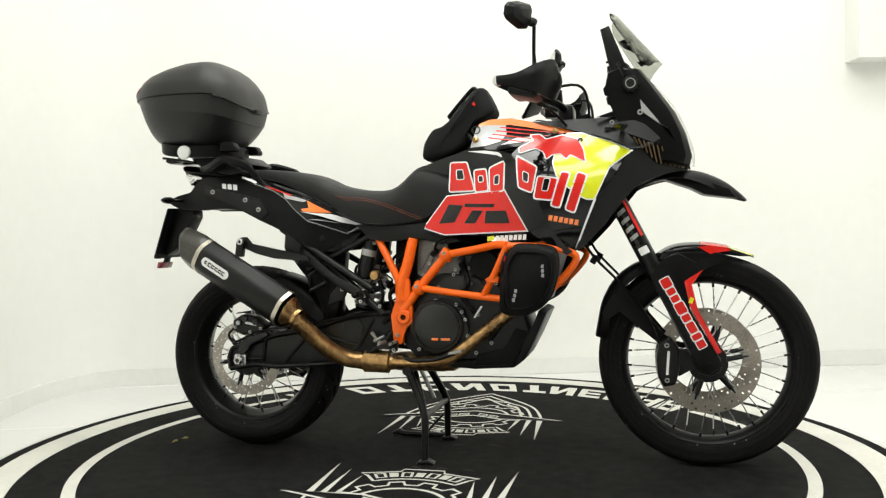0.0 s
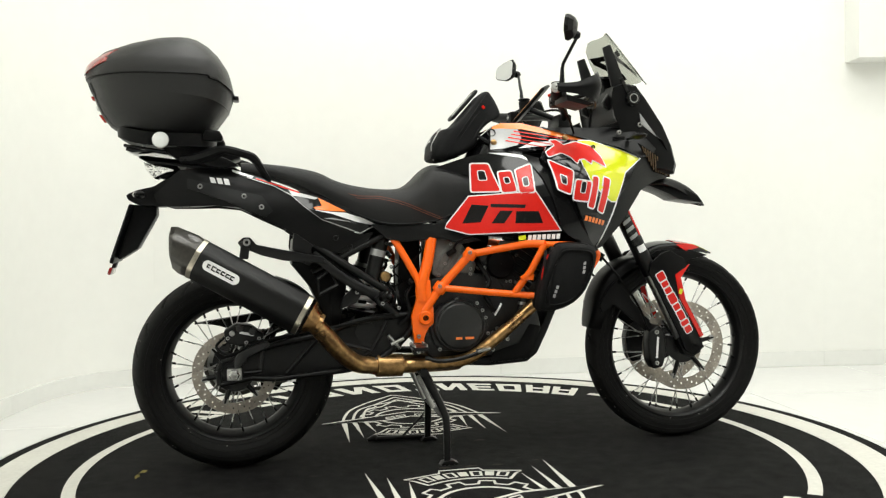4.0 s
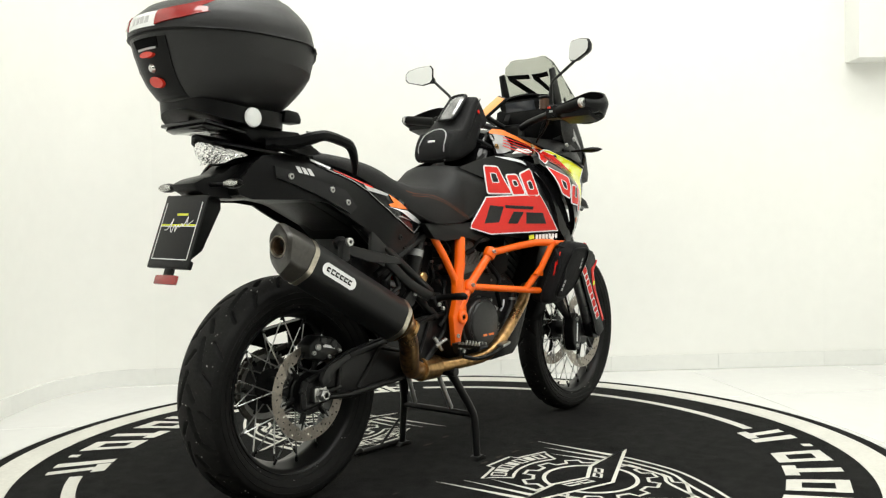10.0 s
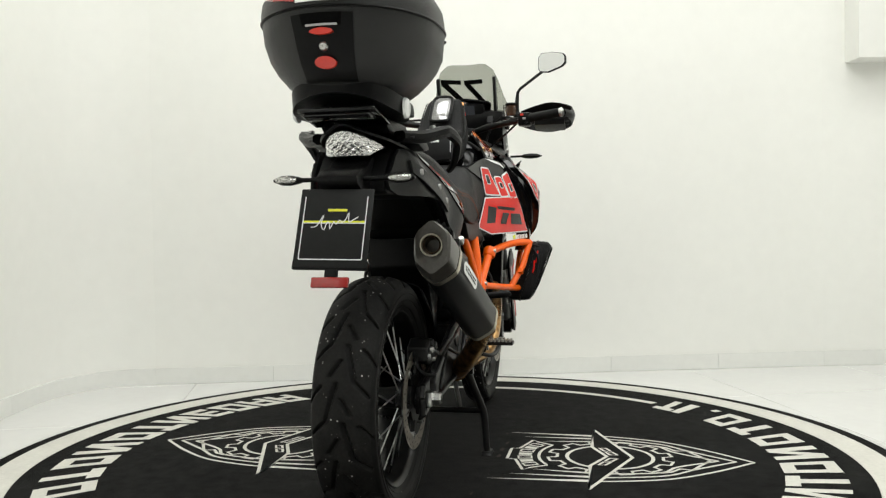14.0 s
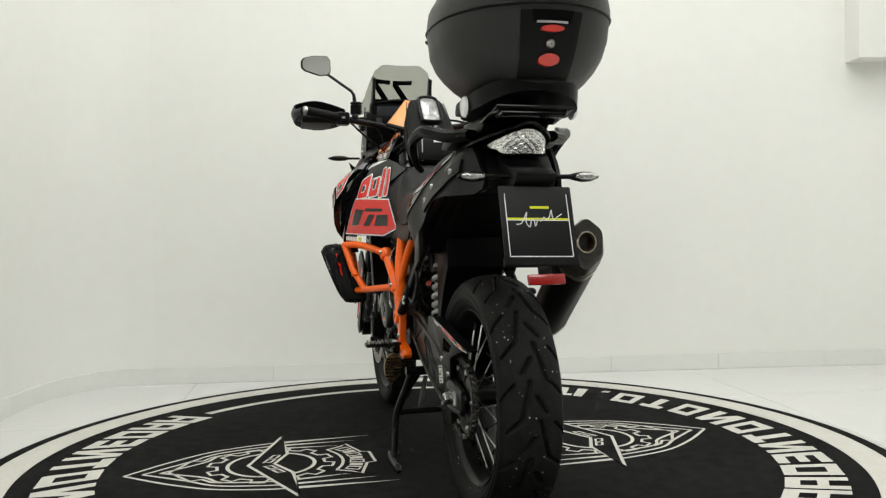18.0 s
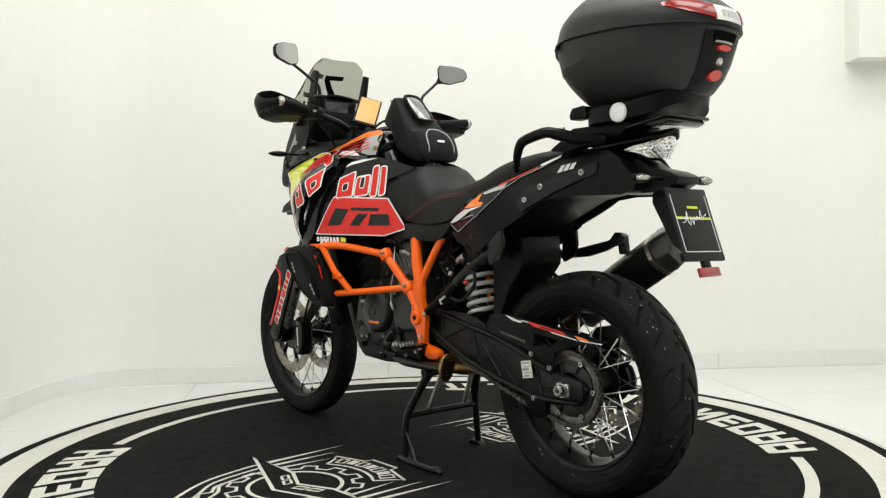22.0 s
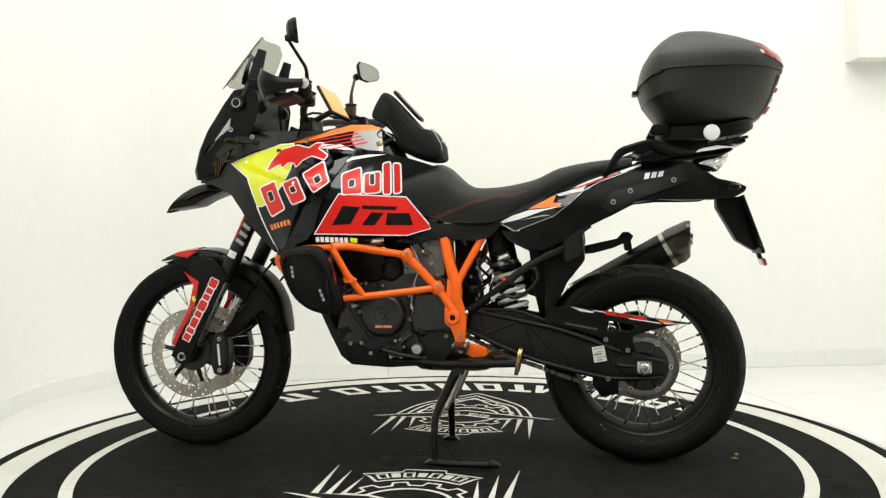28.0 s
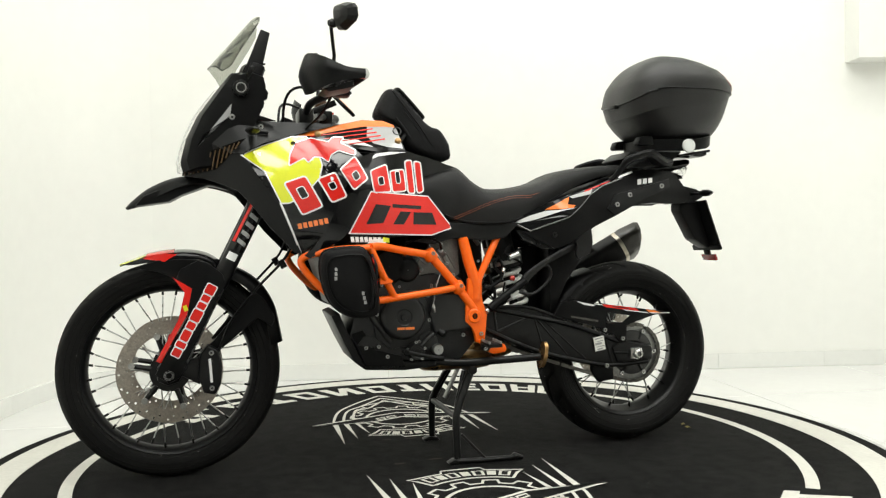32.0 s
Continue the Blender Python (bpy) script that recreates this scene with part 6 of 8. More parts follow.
def tail():
    for s in (-1, 1):
        low = part("tail_panel", curved(TAIL_LOW, tail_side, .03, .008, 0, s), "plastic", bike, "matt black tail panel")
        plate = [(-.823, .914), (-.823, .945), (-.708, .914), (-.596, .888), (-.561, .839), (-.588, .820), (-.650, .846), (-.707, .872)]
        part("cover_plate", curved(plate, tail_side, .03, .006, .007, s), "plastic_grey", low, "black cover plate with screws")
        for x, z in ((-.783, .918), (-.650, .886), (-.597, .852)):
            part("screw", bolt((x, s * (tail_side(x, z) + .006), z), .0085, s, h=.004), "zinc", low)
        for k in range(3):
            x = -.692 - k * .021
            decal("small_mark", [(x, .922 + k * .003), (x - .006, .942 + k * .002), (x - .021, .944 + k * .002), (x - .016, .924 + k * .003)], tail_side, .0015, "white", low, s)
        top = part("tail_stripe_panel", curved(TAIL_TOP, tail_side, .024, .006, .003, s), "gloss", bike, "gloss black panel with red, orange and white stripes")
        decal("white_line", [(-.619, .951), (-.686, .974), (-.686, .966), (-.625, .945)], tail_side, .0046, "white", top, s, grid=.02)
        decal("white_line", [(-.420, .880), (-.492, .901), (-.513, .908), (-.503, .889), (-.431, .874)], tail_side, .0046, "grey_film", top, s, grid=.02)
        for k in range(4):
            x, z = -.476 - k * .034, .8935 + k * .0122
            decal("red_block", [(x, z + .001), (x - .007, z + .0085 - k * .0008), (x - .037, z + .0185 - k * .0008), (x - .031, z + .0105)], tail_side, .0052, "red", top, s, grid=.02)
        decal("orange_block", [(-.331, .836), (-.384, .862), (-.420, .880), (-.410, .854), (-.437, .850), (-.429, .842), (-.381, .837)], tail_side, .0052, "orange_decal", top, s, grid=.02)
        decal("white_block", [(-.231, .794), (-.28, .816), (-.335, .832), (-.381, .835), (-.442, .842), (-.381, .829), (-.297, .802), (-.247, .792)], tail_side, .0048, "white", top, s, grid=.02)
        decal("grey_block", [(-.297, .799), (-.379, .816), (-.406, .814), (-.352, .807)], tail_side, .0048, "grey_film", top, s, grid=.02)
        for a, b in zip([(-.222, .796), (-.285, .764), (-.351, .788), (-.411, .809), (-.466, .852), (-.504, .888), (-.555, .917)], [(-.285, .764), (-.351, .788), (-.411, .809), (-.466, .852), (-.504, .888), (-.555, .917), (-.640, .946)]):
            decal("pin_line", [a, b, (b[0] - .001, b[1] + .0028), (a[0] - .001, a[1] + .0028)], tail_side, .0042, "grey_film", top, s, grid=.02)
        part("bolt", bolt((-.366, s * .158, .751), .009, s), "black_metal", top)
        sc = part("side_cover", prism([(-.238, .770), (-.262, .735), (-.330, .704), (-.385, .700), (-.368, .716)], s * .112, s * .132, .005), "plastic_grey", bike, "dark grey side cover below the seat")
        part("screw", bolt((-.318, s * .133, .722), .0085, s), "black_metal", sc)
        if s < 0:
            part("subframe_tube", rod((-.165, s * .128, .490), (-.515, s * .118, .795), .0135), "black_metal", bike, "black subframe tube")
            part("subframe_tube", rod((-.20, s * .120, .760), (-.44, s * .122, .640), .011), "black_metal", bike, "black subframe tube")
            part("subframe_tube", rod((-.200, s * .138, .575), (-.520, s * .150, .785), .0125), "black_metal", bike, "black subframe tube")
        part("pannier_mount", prism([(-.437, .727), (-.486, .764), (-.500, .771), (-.505, .722), (-.495, .684), (-.450, .664), (-.441, .682), (-.445, .719)], s * .155, s * .168, .004), "black_metal", bike, "black pannier mount bracket")
        gr = part("grab_handle", bar([(-.830, s * .100, 1.004), (-.775, s * .142, 1.006), (-.728, s * .182, 1.022), (-.700, s * .196, 1.027), (-.645, s * .208, 1.013), (-.620, s * .206, 1.002), (-.600, s * .198, .976), (-.584, s * .186, .950), (-.570, s * .170, .934)], [(.026, .014), (.028, .016), (.020, .015), (.015, .013), (.012, .012), (.012, .012), (.011, .010), (.009, .009), (.007, .007)], 3), "plastic", bike, "black moulded grab handle", sharp=28)
        part("handle_base", prism([(-.84, 1.000), (-.80, 1.016), (-.745, 1.022), (-.70, 1.006), (-.66, .984), (-.72, .975)], s * .092, s * .140, .008), "plastic", gr)
        part("screw", bolt((-.735, s * .165, 1.034), .008, 1, (0, 0, 1)), "zinc", gr)
        # rear indicator
        base = Vector((-.965, s * .046, .893))
        ind = part("indicator", loft([[base + Vector((.016 * k * math.cos(a), s * t, .011 * k * math.sin(a))) for a in (2 * math.pi * j / 14 for j in range(14))] for t, k in ((0, .5), (.055, .5), (.066, .8), (.086, 1.15), (.108, 1.05), (.128, .35))]), "plastic", bike, "black blade indicator with a clear lens")
        part("lens", loft([[base + Vector((-.008 + -.010 * k * abs(math.cos(a)), s * t, .010 * k * math.sin(a))) for a in (2 * math.pi * j / 14 for j in range(14))] for t, k in ((.067, .6), (.086, 1.05), (.108, .95), (.122, .4))]), "lens_back", ind)
    core = [(-.70, .972), (-.84, .972), (-.872, .950), (-.900, .918), (-.918, .895), (-.912, .866), (-.885, .860), (-.81, .860), (-.70, .868), (-.55, .80), (-.40, .72), (-.30, .78), (-.45, .89)]
    part("tail_core", prism(core, -.086, .086, .008), "plastic", bike, "black tail body")
    part("tail_spur", prism([(-.86, .960), (-.900, .945), (-.930, .925), (-.985, .912), (-1.018, .897), (-1.010, .880), (-.975, .862), (-.90, .858)], -.050, .050, .008), "plastic", bike, "narrow black tail spur that carries the indicators")
    part("tail_liner", prism([(-.74, .94), (-.74, .866), (-.66, .853), (-.52, .79), (-.42, .70), (-.37, .71), (-.34, .78), (-.40, .85), (-.60, .93)], -.122, .122, .01), "plastic", bike, "black inner tail liner")
    part("undertray", prism([(-.375, .72), (-.50, .75), (-.505, .665), (-.445, .590), (-.408, .510), (-.392, .435), (-.376, .435), (-.377, .560)], -.085, .085, .008), "plastic", bike, "black battery box and inner mudguard")
    part("inner_panel", prism([(-.315, .70), (-.400, .72), (-.400, .46), (-.355, .45), (-.330, .56)], -.082, -.030, .006), "plastic", bike, "black inner panel beside the wheel")
    part("inner_panel", prism([(-.070, .75), (-.070, .53), (-.130, .49), (-.150, .58), (-.140, .75)], -.045, .045, .006), "plastic", bike, "black panel behind the engine")
    # tail light
    tl = part("tail_light", prism([(-.845, .965), (-.86, .992), (-.935, 1.000), (-.935, .985), (-.915, .952), (-.90, .948)], -.036, .036, .006), "plastic", bike, "clear-lensed tail light with a faceted chrome reflector")
    rows = []
    for z, xs, ys, xm, ym, xc in ((1.008, -.885, .073, -.955, .040, -.974), (.992, -.874, .077, -.953, .048, -.971), (.975, -.866, .079, -.946, .052, -.964), (.957, -.905, .070, -.938, .048, -.953), (.944, -.925, .056, -.934, .034, -.940)):
        d = .024 if z > 1 else (.014 if z > .99 else (.004 if z > .97 else 0))
        ys, ym, z = ys * .90, ym * .90, .978 + (z - .976) * .86
        xm, xc = xm + .008, xc + .010
        rows.append([(xs, -ys, z - d), (xm, -ym, z - d * .35), (xc, 0, z), (xm, ym, z - d * .35), (xs, ys, z - d)])
    R = [spline(r, 9) for r in rows]
    cols = [spline([r[i] for r in R], 4) for i in range(len(R[0]))]
    bm = bmesh.new()
    V = []
    for i, col in enumerate(cols):
        V.append([])
        for j, q in enumerate(col):
            k = .0024 if (i % 4 < 2) != (j % 4 < 2) else .0
            V[-1].append(bm.verts.new(q + Vector((-k * .8, k * .9 * (1 if q.y > 0 else -1) * min(1, abs(q.y) / .04), 0))))
    for i0, (p, q) in enumerate(zip(V, V[1:])):
        for j in range(len(p) - 1):
            m = (p[j].co + q[j].co + p[j + 1].co + q[j + 1].co) / 4
            mid = bm.verts.new(m + Vector((-.0012 if (i0 + j) % 3 else .0012, 0, 0)))
            for u, v in ((p[j], q[j]), (q[j], q[j + 1]), (q[j + 1], p[j + 1]), (p[j + 1], p[j])):
                bm.faces.new((u, v, mid))
    part("lens", bm, "crystal", tl, "faceted clear lens", sharp=4)
    rows = [[(-.70, -.112, .974), (-.70, 0, .992), (-.70, .112, .974)], [(-.80, -.104, .985), (-.80, 0, 1.004), (-.80, .104, .985)], [(-.88, -.088, .994), (-.89, 0, 1.018), (-.88, .088, .994)], [(-.945, -.056, 1.004), (-.965, 0, 1.026), (-.945, .056, 1.004)], [(-.960, -.040, 1.006), (-.982, 0, 1.022), (-.960, .040, 1.006)]]
    part("brow", sheet(rows, .006, 4, 4), "plastic", tl, "black cover over the tail light")
    # number plate holder
    hold = part("plate_holder", prism([(-.925, .860), (-.995, .866), (-1.052, .700), (-1.040, .690), (-.985, .725), (-.925, .832)], -.035, .035, .006), "plastic", bike, "black number plate bracket")
    lean = math.degrees(math.atan2(.062, .178))
    m = pose(-1.030, .003, .778, 1.2, lean, 0)

    def on_plate(bm):
        bmesh.ops.transform(bm, matrix=m, verts=bm.verts)
        return bm
    pl = part("plate", on_plate(box((0, 0, 0), (.006, .176, .190), .004)), "plastic_grey", hold, "dark display plate with a white border and a green line")
    for c, sz, mt in (((-.0036, 0, -.076), (.001, .150, .0022), "white"), ((-.0036, .075, .0), (.001, .002, .150), "white"), ((-.0036, -.075, .0), (.001, .002, .150), "white"), ((-.0036, 0, .014), (.001, .148, .0045), "yellow"), ((-.0038, 0, .0105), (.001, .148, .0015), "white"), ((-.0037, -.006, .042), (.001, .046, .006), "yellow")):
        part("plate_bar", on_plate(box(c, sz, 0)), mt, pl)
    sq = [(-.0042, .054, .000), (-.0042, .040, .004), (-.0042, .026, .030), (-.0042, .030, .008), (-.0042, .022, -.006), (-.0042, .016, .012), (-.0042, .010, .010), (-.0042, .008, -.004), (-.0042, .000, .014), (-.0042, -.006, .008), (-.0042, -.014, .018), (-.0042, -.020, .012), (-.0042, -.028, .020), (-.0042, -.034, .036), (-.0042, -.036, .014), (-.0042, -.048, .020), (-.0042, -.058, .026)]
    bm = tube([m @ Vector(p) for p in sq], .0011, 6, 3)
    part("script_line", bm, "white", pl, "white flowing line where a script stood")
    part("plate_rim", on_plate(box((.004, 0, -.088), (.012, .180, .022), .004)), "plastic", pl)
    part("rear_reflector", box((-1.070, 0, .656), (.010, .088, .024), .003, (0, lean, 0)), "red_lens", hold, "red rectangular reflector")
    part("reflector_stem", box((-1.060, 0, .676), (.012, .030, .022), .003, (0, lean, 0)), "plastic", hold)
    # luggage rack: a thick band that rises round the back of a plate
    def rack_ring(b, grow_by, top):
        out = []
        for x, y, z in plan_ring(-1.040 - grow_by, -.738 + grow_by, b + grow_by, 0):
            t = max(0.0, min(1.0, (-.90 - x) / .12))
            t = t * t * (3 - 2 * t)
            arch = .026 * max(0.0, 1 - (y / .12) ** 2)
            out.append((x, y, (1.086 + .014 * t + arch * t * .6) if top else (1.046 + (arch + .012) * t)))
        return out
    rack = part("luggage_rack", loft([rack_ring(.132, -.020, False), rack_ring(.132, 0, False), rack_ring(.132, .002, True), rack_ring(.132, -.006, True), rack_ring(.132, -.020, True)]), "plastic", bike, "black moulded luggage rack with a raised rear band", sharp=50)
    part("rack_spine", box((-.950, 0, 1.040), (.13, .19, .010), .004, (0, 9, 0)), "gloss", rack)
    part("rack_tongue", prism([(-1.006, 1.046), (-.98, 1.048), (-.93, 1.042), (-.93, 1.032), (-.99, 1.028), (-1.012, 1.036)], -.080, .080, .005), "gloss", rack, "gloss black tongue under the rack")
    part("rack_base", prism([(-.905, 1.046), (-.70, 1.046), (-.66, 1.016), (-.72, .994), (-.86, 1.010)], -.085, .085, .006), "plastic", rack)
    for sy in (-1, 1):
        part("rack_block", prism([(-.775, 1.066), (-.770, 1.096), (-.760, 1.100), (-.722, 1.096), (-.712, 1.076), (-.716, 1.064)], sy * .070, sy * .112, .005), "plastic", rack, "stepped front block of the rack")
        part("rack_screw", bolt((-.955, sy * .075, 1.0465), .006, 1, (0, 0, 1)), "zinc", rack)
    for s in (-1, 1):
        part("round_reflector", lathe([(.001, .009), (.020, .009), (.024, .006), (.0255, 0), (.001, 0)], (-.899, s * .135, 1.063), (0, s, 0), 32, False), "white_disc", rack, "round white reflector")


for s in (-1, 1):
    bodywork(s)
tank()
seat()
built = set(bike.children)
tail()
for ob in bike.children:      # the tail sits a touch left of the turntable's middle line
    if ob not in built:
        ob.location.y += 0.010
# ---- front end and controls ----
def front_end():
    for s in (-1, 1):
        y = s * .118
        d = Vector((.285, 0, -.565)).normalized()
        top, low = Vector((.535, y, 1.02)), Vector((.872, y, .350))
        fk = part("fork_leg", tube([top, top + d * .02, Vector((.735, y, .622)), Vector((.742, y, .608))], [.024, .0275, .0275, .025], 20, smooth=False), "black_metal", bike, "black upside-down fork leg with grey and red film")
        part("stanchion", rod((.738, y, .618), (.868, y, .358), .0235, n=20), "steel", fk, "polished fork tube")
        part("axle_lug", prism([(.845, .40), (.885, .405), (.925, .365), (.925, .325), (.895, .308), (.862, .318), (.835, .37)], y - .020, y + .022, .006), "black_metal", fk, "black axle clamp")
        q = lambda t, a: top + d * t + Vector((.0278 * math.cos(a) * -d.z, s * .0278 * math.sin(a), .0278 * math.cos(a) * d.x))
        for t0, t1, a0, a1, mt in ((.150, .340, 35, 145, "dark_print"), (.165, .315, 38, 62, "red"), (.348, .372, 55, 120, "white")):
            bm = bmesh.new()
            off = .0006 if mt == "dark_print" else .0012
            V = [[bm.verts.new(q(t, radians(a0 + (a1 - a0) * k / 5)) + Vector((0, s * off, 0))) for k in range(6)] for t in (t0, t1)]
            bridge(bm, V[0], V[1], False)
            part("film", bm, mt, fk)
        for k in range(5):
            t = .175 + k * .029
            bm = bmesh.new()
            V = [[bm.verts.new(q(tt + .010 * a / 90, radians(a)) + Vector((0, s * .0014, 0))) for a in (72, 95, 118, 138)] for tt in (t, t + .013)]
            bridge(bm, V[0], V[1], False)
            part("film_bar", bm, "grey_film", fk)
        # guard
        g = [(.727, .645), (.768, .681), (.800, .690), (.853, .662), (.864, .632), (.823, .593), (.835, .514), (.912, .381), (.930, .345), (.890, .318), (.856, .335), (.836, .385), (.735, .585), (.718, .612)]
        gd = part("fork_guard", prism(g, y + s * .026, y + s * .036, .004), "plastic", bike, "black fork guard with a red front edge")
        part("guard_edge", prism([(.874, .640), (.818, .604), (.834, .524), (.878, .445), (.912, .381), (.926, .388), (.858, .514), (.840, .593)], y + s * .028, y + s * .0375, .001), "red", gd, "glossy red edge")
        ax = Vector((.873 - .755, 0, .400 - .617)).normalized()
        nx = Vector((-ax.z, 0, ax.x))
        o = Vector((.757, y + s * .0368, .612))
        z0 = 0.0
        for k, ln in enumerate((.030, .020, .020, .036, .022, .034, .018, .024)):
            c0 = o + ax * (z0 + ln / 2)
            hw = .0125 if k % 3 else .0145
            for ex, off, mt, nm in ((.0032, 0, "white", "mark_border"), (0, .0006, "red", "mark")):
                bm = bmesh.new()
                bm.faces.new([bm.verts.new(c0 + ax * (u * (ln / 2 + ex)) + nx * (v * (hw + ex)) + Vector((0, s * off, 0))) for u, v in ((-1, -.8), (-.75, -1), (.75, -1), (1, -.8), (1, .8), (.75, 1), (-.75, 1), (-1, .8))])
                part(nm, bm, mt, gd, "plain red blocks with white borders" if k == 0 and mt == "red" else "")
            z0 += ln + .0052
        part("small_mark", box((.838, y + s * .0380, .545), (.012, .0008, .018), 0, (0, 20, 0)), "yellow", gd)
        # caliper and lines
        cal = part("front_caliper", prism([(.742, .405), (.775, .425), (.80, .395), (.806, .330), (.79, .275), (.755, .268), (.738, .30), (.733, .36)], s * .060, s * .115, .008, 3), "black_metal", bike, "black radial brake caliper")
        part("caliper_mark", box((.768, s * .1156, .345), (.008, .001, .075), 0, (0, 4, 0)), "white", cal)
        for z in (.40, .29):
            part("bolt", bolt((.765, s * .115, z), .008, s), "zinc", cal)
        part("caliper_arm", prism([(.79, .39), (.86, .375), (.87, .34), (.80, .30)], s * .085, s * .105, .005), "black_metal", cal)
        part("brake_hose", tube([(.50, s * .10, .93), (.50, s * .13, .80), (.53, s * .14, .70), (.62, s * .12, .60), (.70, s * .10, .50), (.745, s * .10, .40)], .0042, 8), "plastic", cal)
        part("hose_clip", box((.545, s * .138, .672), (.020, .014, .028), .003, (0, 30, 0)), "plastic", cal)
        part("axle_cap", lathe([(.001, .010), (.007, .010), (.009, .014), (.016, .014), (.018, .010), (.018, 0)], (FX, s * .140, FZ), (0, s, 0), 20, False), "zinc" if s > 0 else "black_metal", fk)
    part("front_axle", rod((FX, -.14, FZ), (FX, .14, FZ), .012), "zinc", bike)
    part("triple_clamp", box((.60, 0, .90), (.07, .30, .035), .010, (0, 26, 0)), "black_metal", bike, "black lower fork clamp")
    part("triple_clamp", box((.53, 0, 1.04), (.07, .28, .030), .010, (0, 26, 0)), "black_metal", bike, "black upper fork clamp")
    # front mudguard
    rows = []
    for x, z, w, drop in ((.700, .645, .062, .030), (.743, .692, .068, .034), (.792, .716, .070, .036), (.859, .722, .068, .034), (.937, .712, .060, .028), (1.000, .690, .044, .014), (1.036, .677, .016, .002)):
        rows.append([(x - .006, -w, z - drop), (x, -w * .92, z - drop * .35), (x, -w * .5, z - .004), (x, 0, z), (x, w * .5, z - .004), (x, w * .92, z - drop * .35), (x - .006, w, z - drop)])
    mg = part("front_mudguard", sheet(rows, .003, 4, 3), "gloss", bike, "black front mudguard with red and yellow film at its tip")
    for s in (-1, 1):
        part("mudguard_side", prism([(.745, .660), (.792, .690), (.859, .692), (.92, .690), (.99, .668), (.925, .655), (.888, .640), (.850, .606), (.826, .600), (.785, .665)], s * .066, s * .078, .004), "plastic", mg, "matt black mudguard side")
        film = lambda x, z: .0675 - max(0, x - .86) * .22
        decal("red_film", [(.862, .708), (.90, .712), (.94, .706), (.965, .695), (.93, .690), (.90, .685), (.885, .694)], lambda x, z: .0805 - max(0, x - .90) * .32, 0, "red", mg, s)
    tip = []
    for x, z, w in ((.955, .711, .056), (.975, .703, .052), (1.000, .6935, .0445), (1.036, .680, .016)):
        tip.append([(x, -w * .92, z - .006), (x, 0, z), (x, w * .92, z - .006)])
    part("yellow_tip", sheet(tip, .0008, 3, 3), "yellow", mg, "yellow film tip")
    red = []
    for x, z, w in ((.872, .7240, .0675), (.905, .7205, .0645), (.937, .7150, .060), (.962, .7090, .055)):
        red.append([(x, -w * .86, z - .010), (x, -w * .5, z - .004), (x, 0, z), (x, w * .5, z - .004), (x, w * .86, z - .010)])
    part("red_film", sheet(red, .0008, 3, 3), "red", mg, "red film")
    rows = []
    for x, z, w in ((.757, .672, .062), (.677, .652, .068), (.612, .605, .072), (.570, .535, .074), (.553, .460, .070), (.545, .415, .050)):
        n = (Vector((x, 0, z)) - Vector((FX, 0, FZ))).normalized() * -.035
        rows.append([(x + n.x, -w, z + n.z), (x, -w * .8, z), (x - n.x * .2, 0, z - n.z * .2), (x, w * .8, z), (x + n.x, w, z + n.z)])
    ig = part("rear_mudguard_extension", sheet(rows, .004, 4, 3), "plastic", bike, "matt black mudguard extension behind the front wheel")
    for s in (-1, 1):
        part("stay", prism([(.60, .56), (.63, .585), (.76, .43), (.80, .40), (.76, .385), (.62, .50), (.575, .47), (.565, .50)], s * .070, s * .080, .004), "plastic", ig)


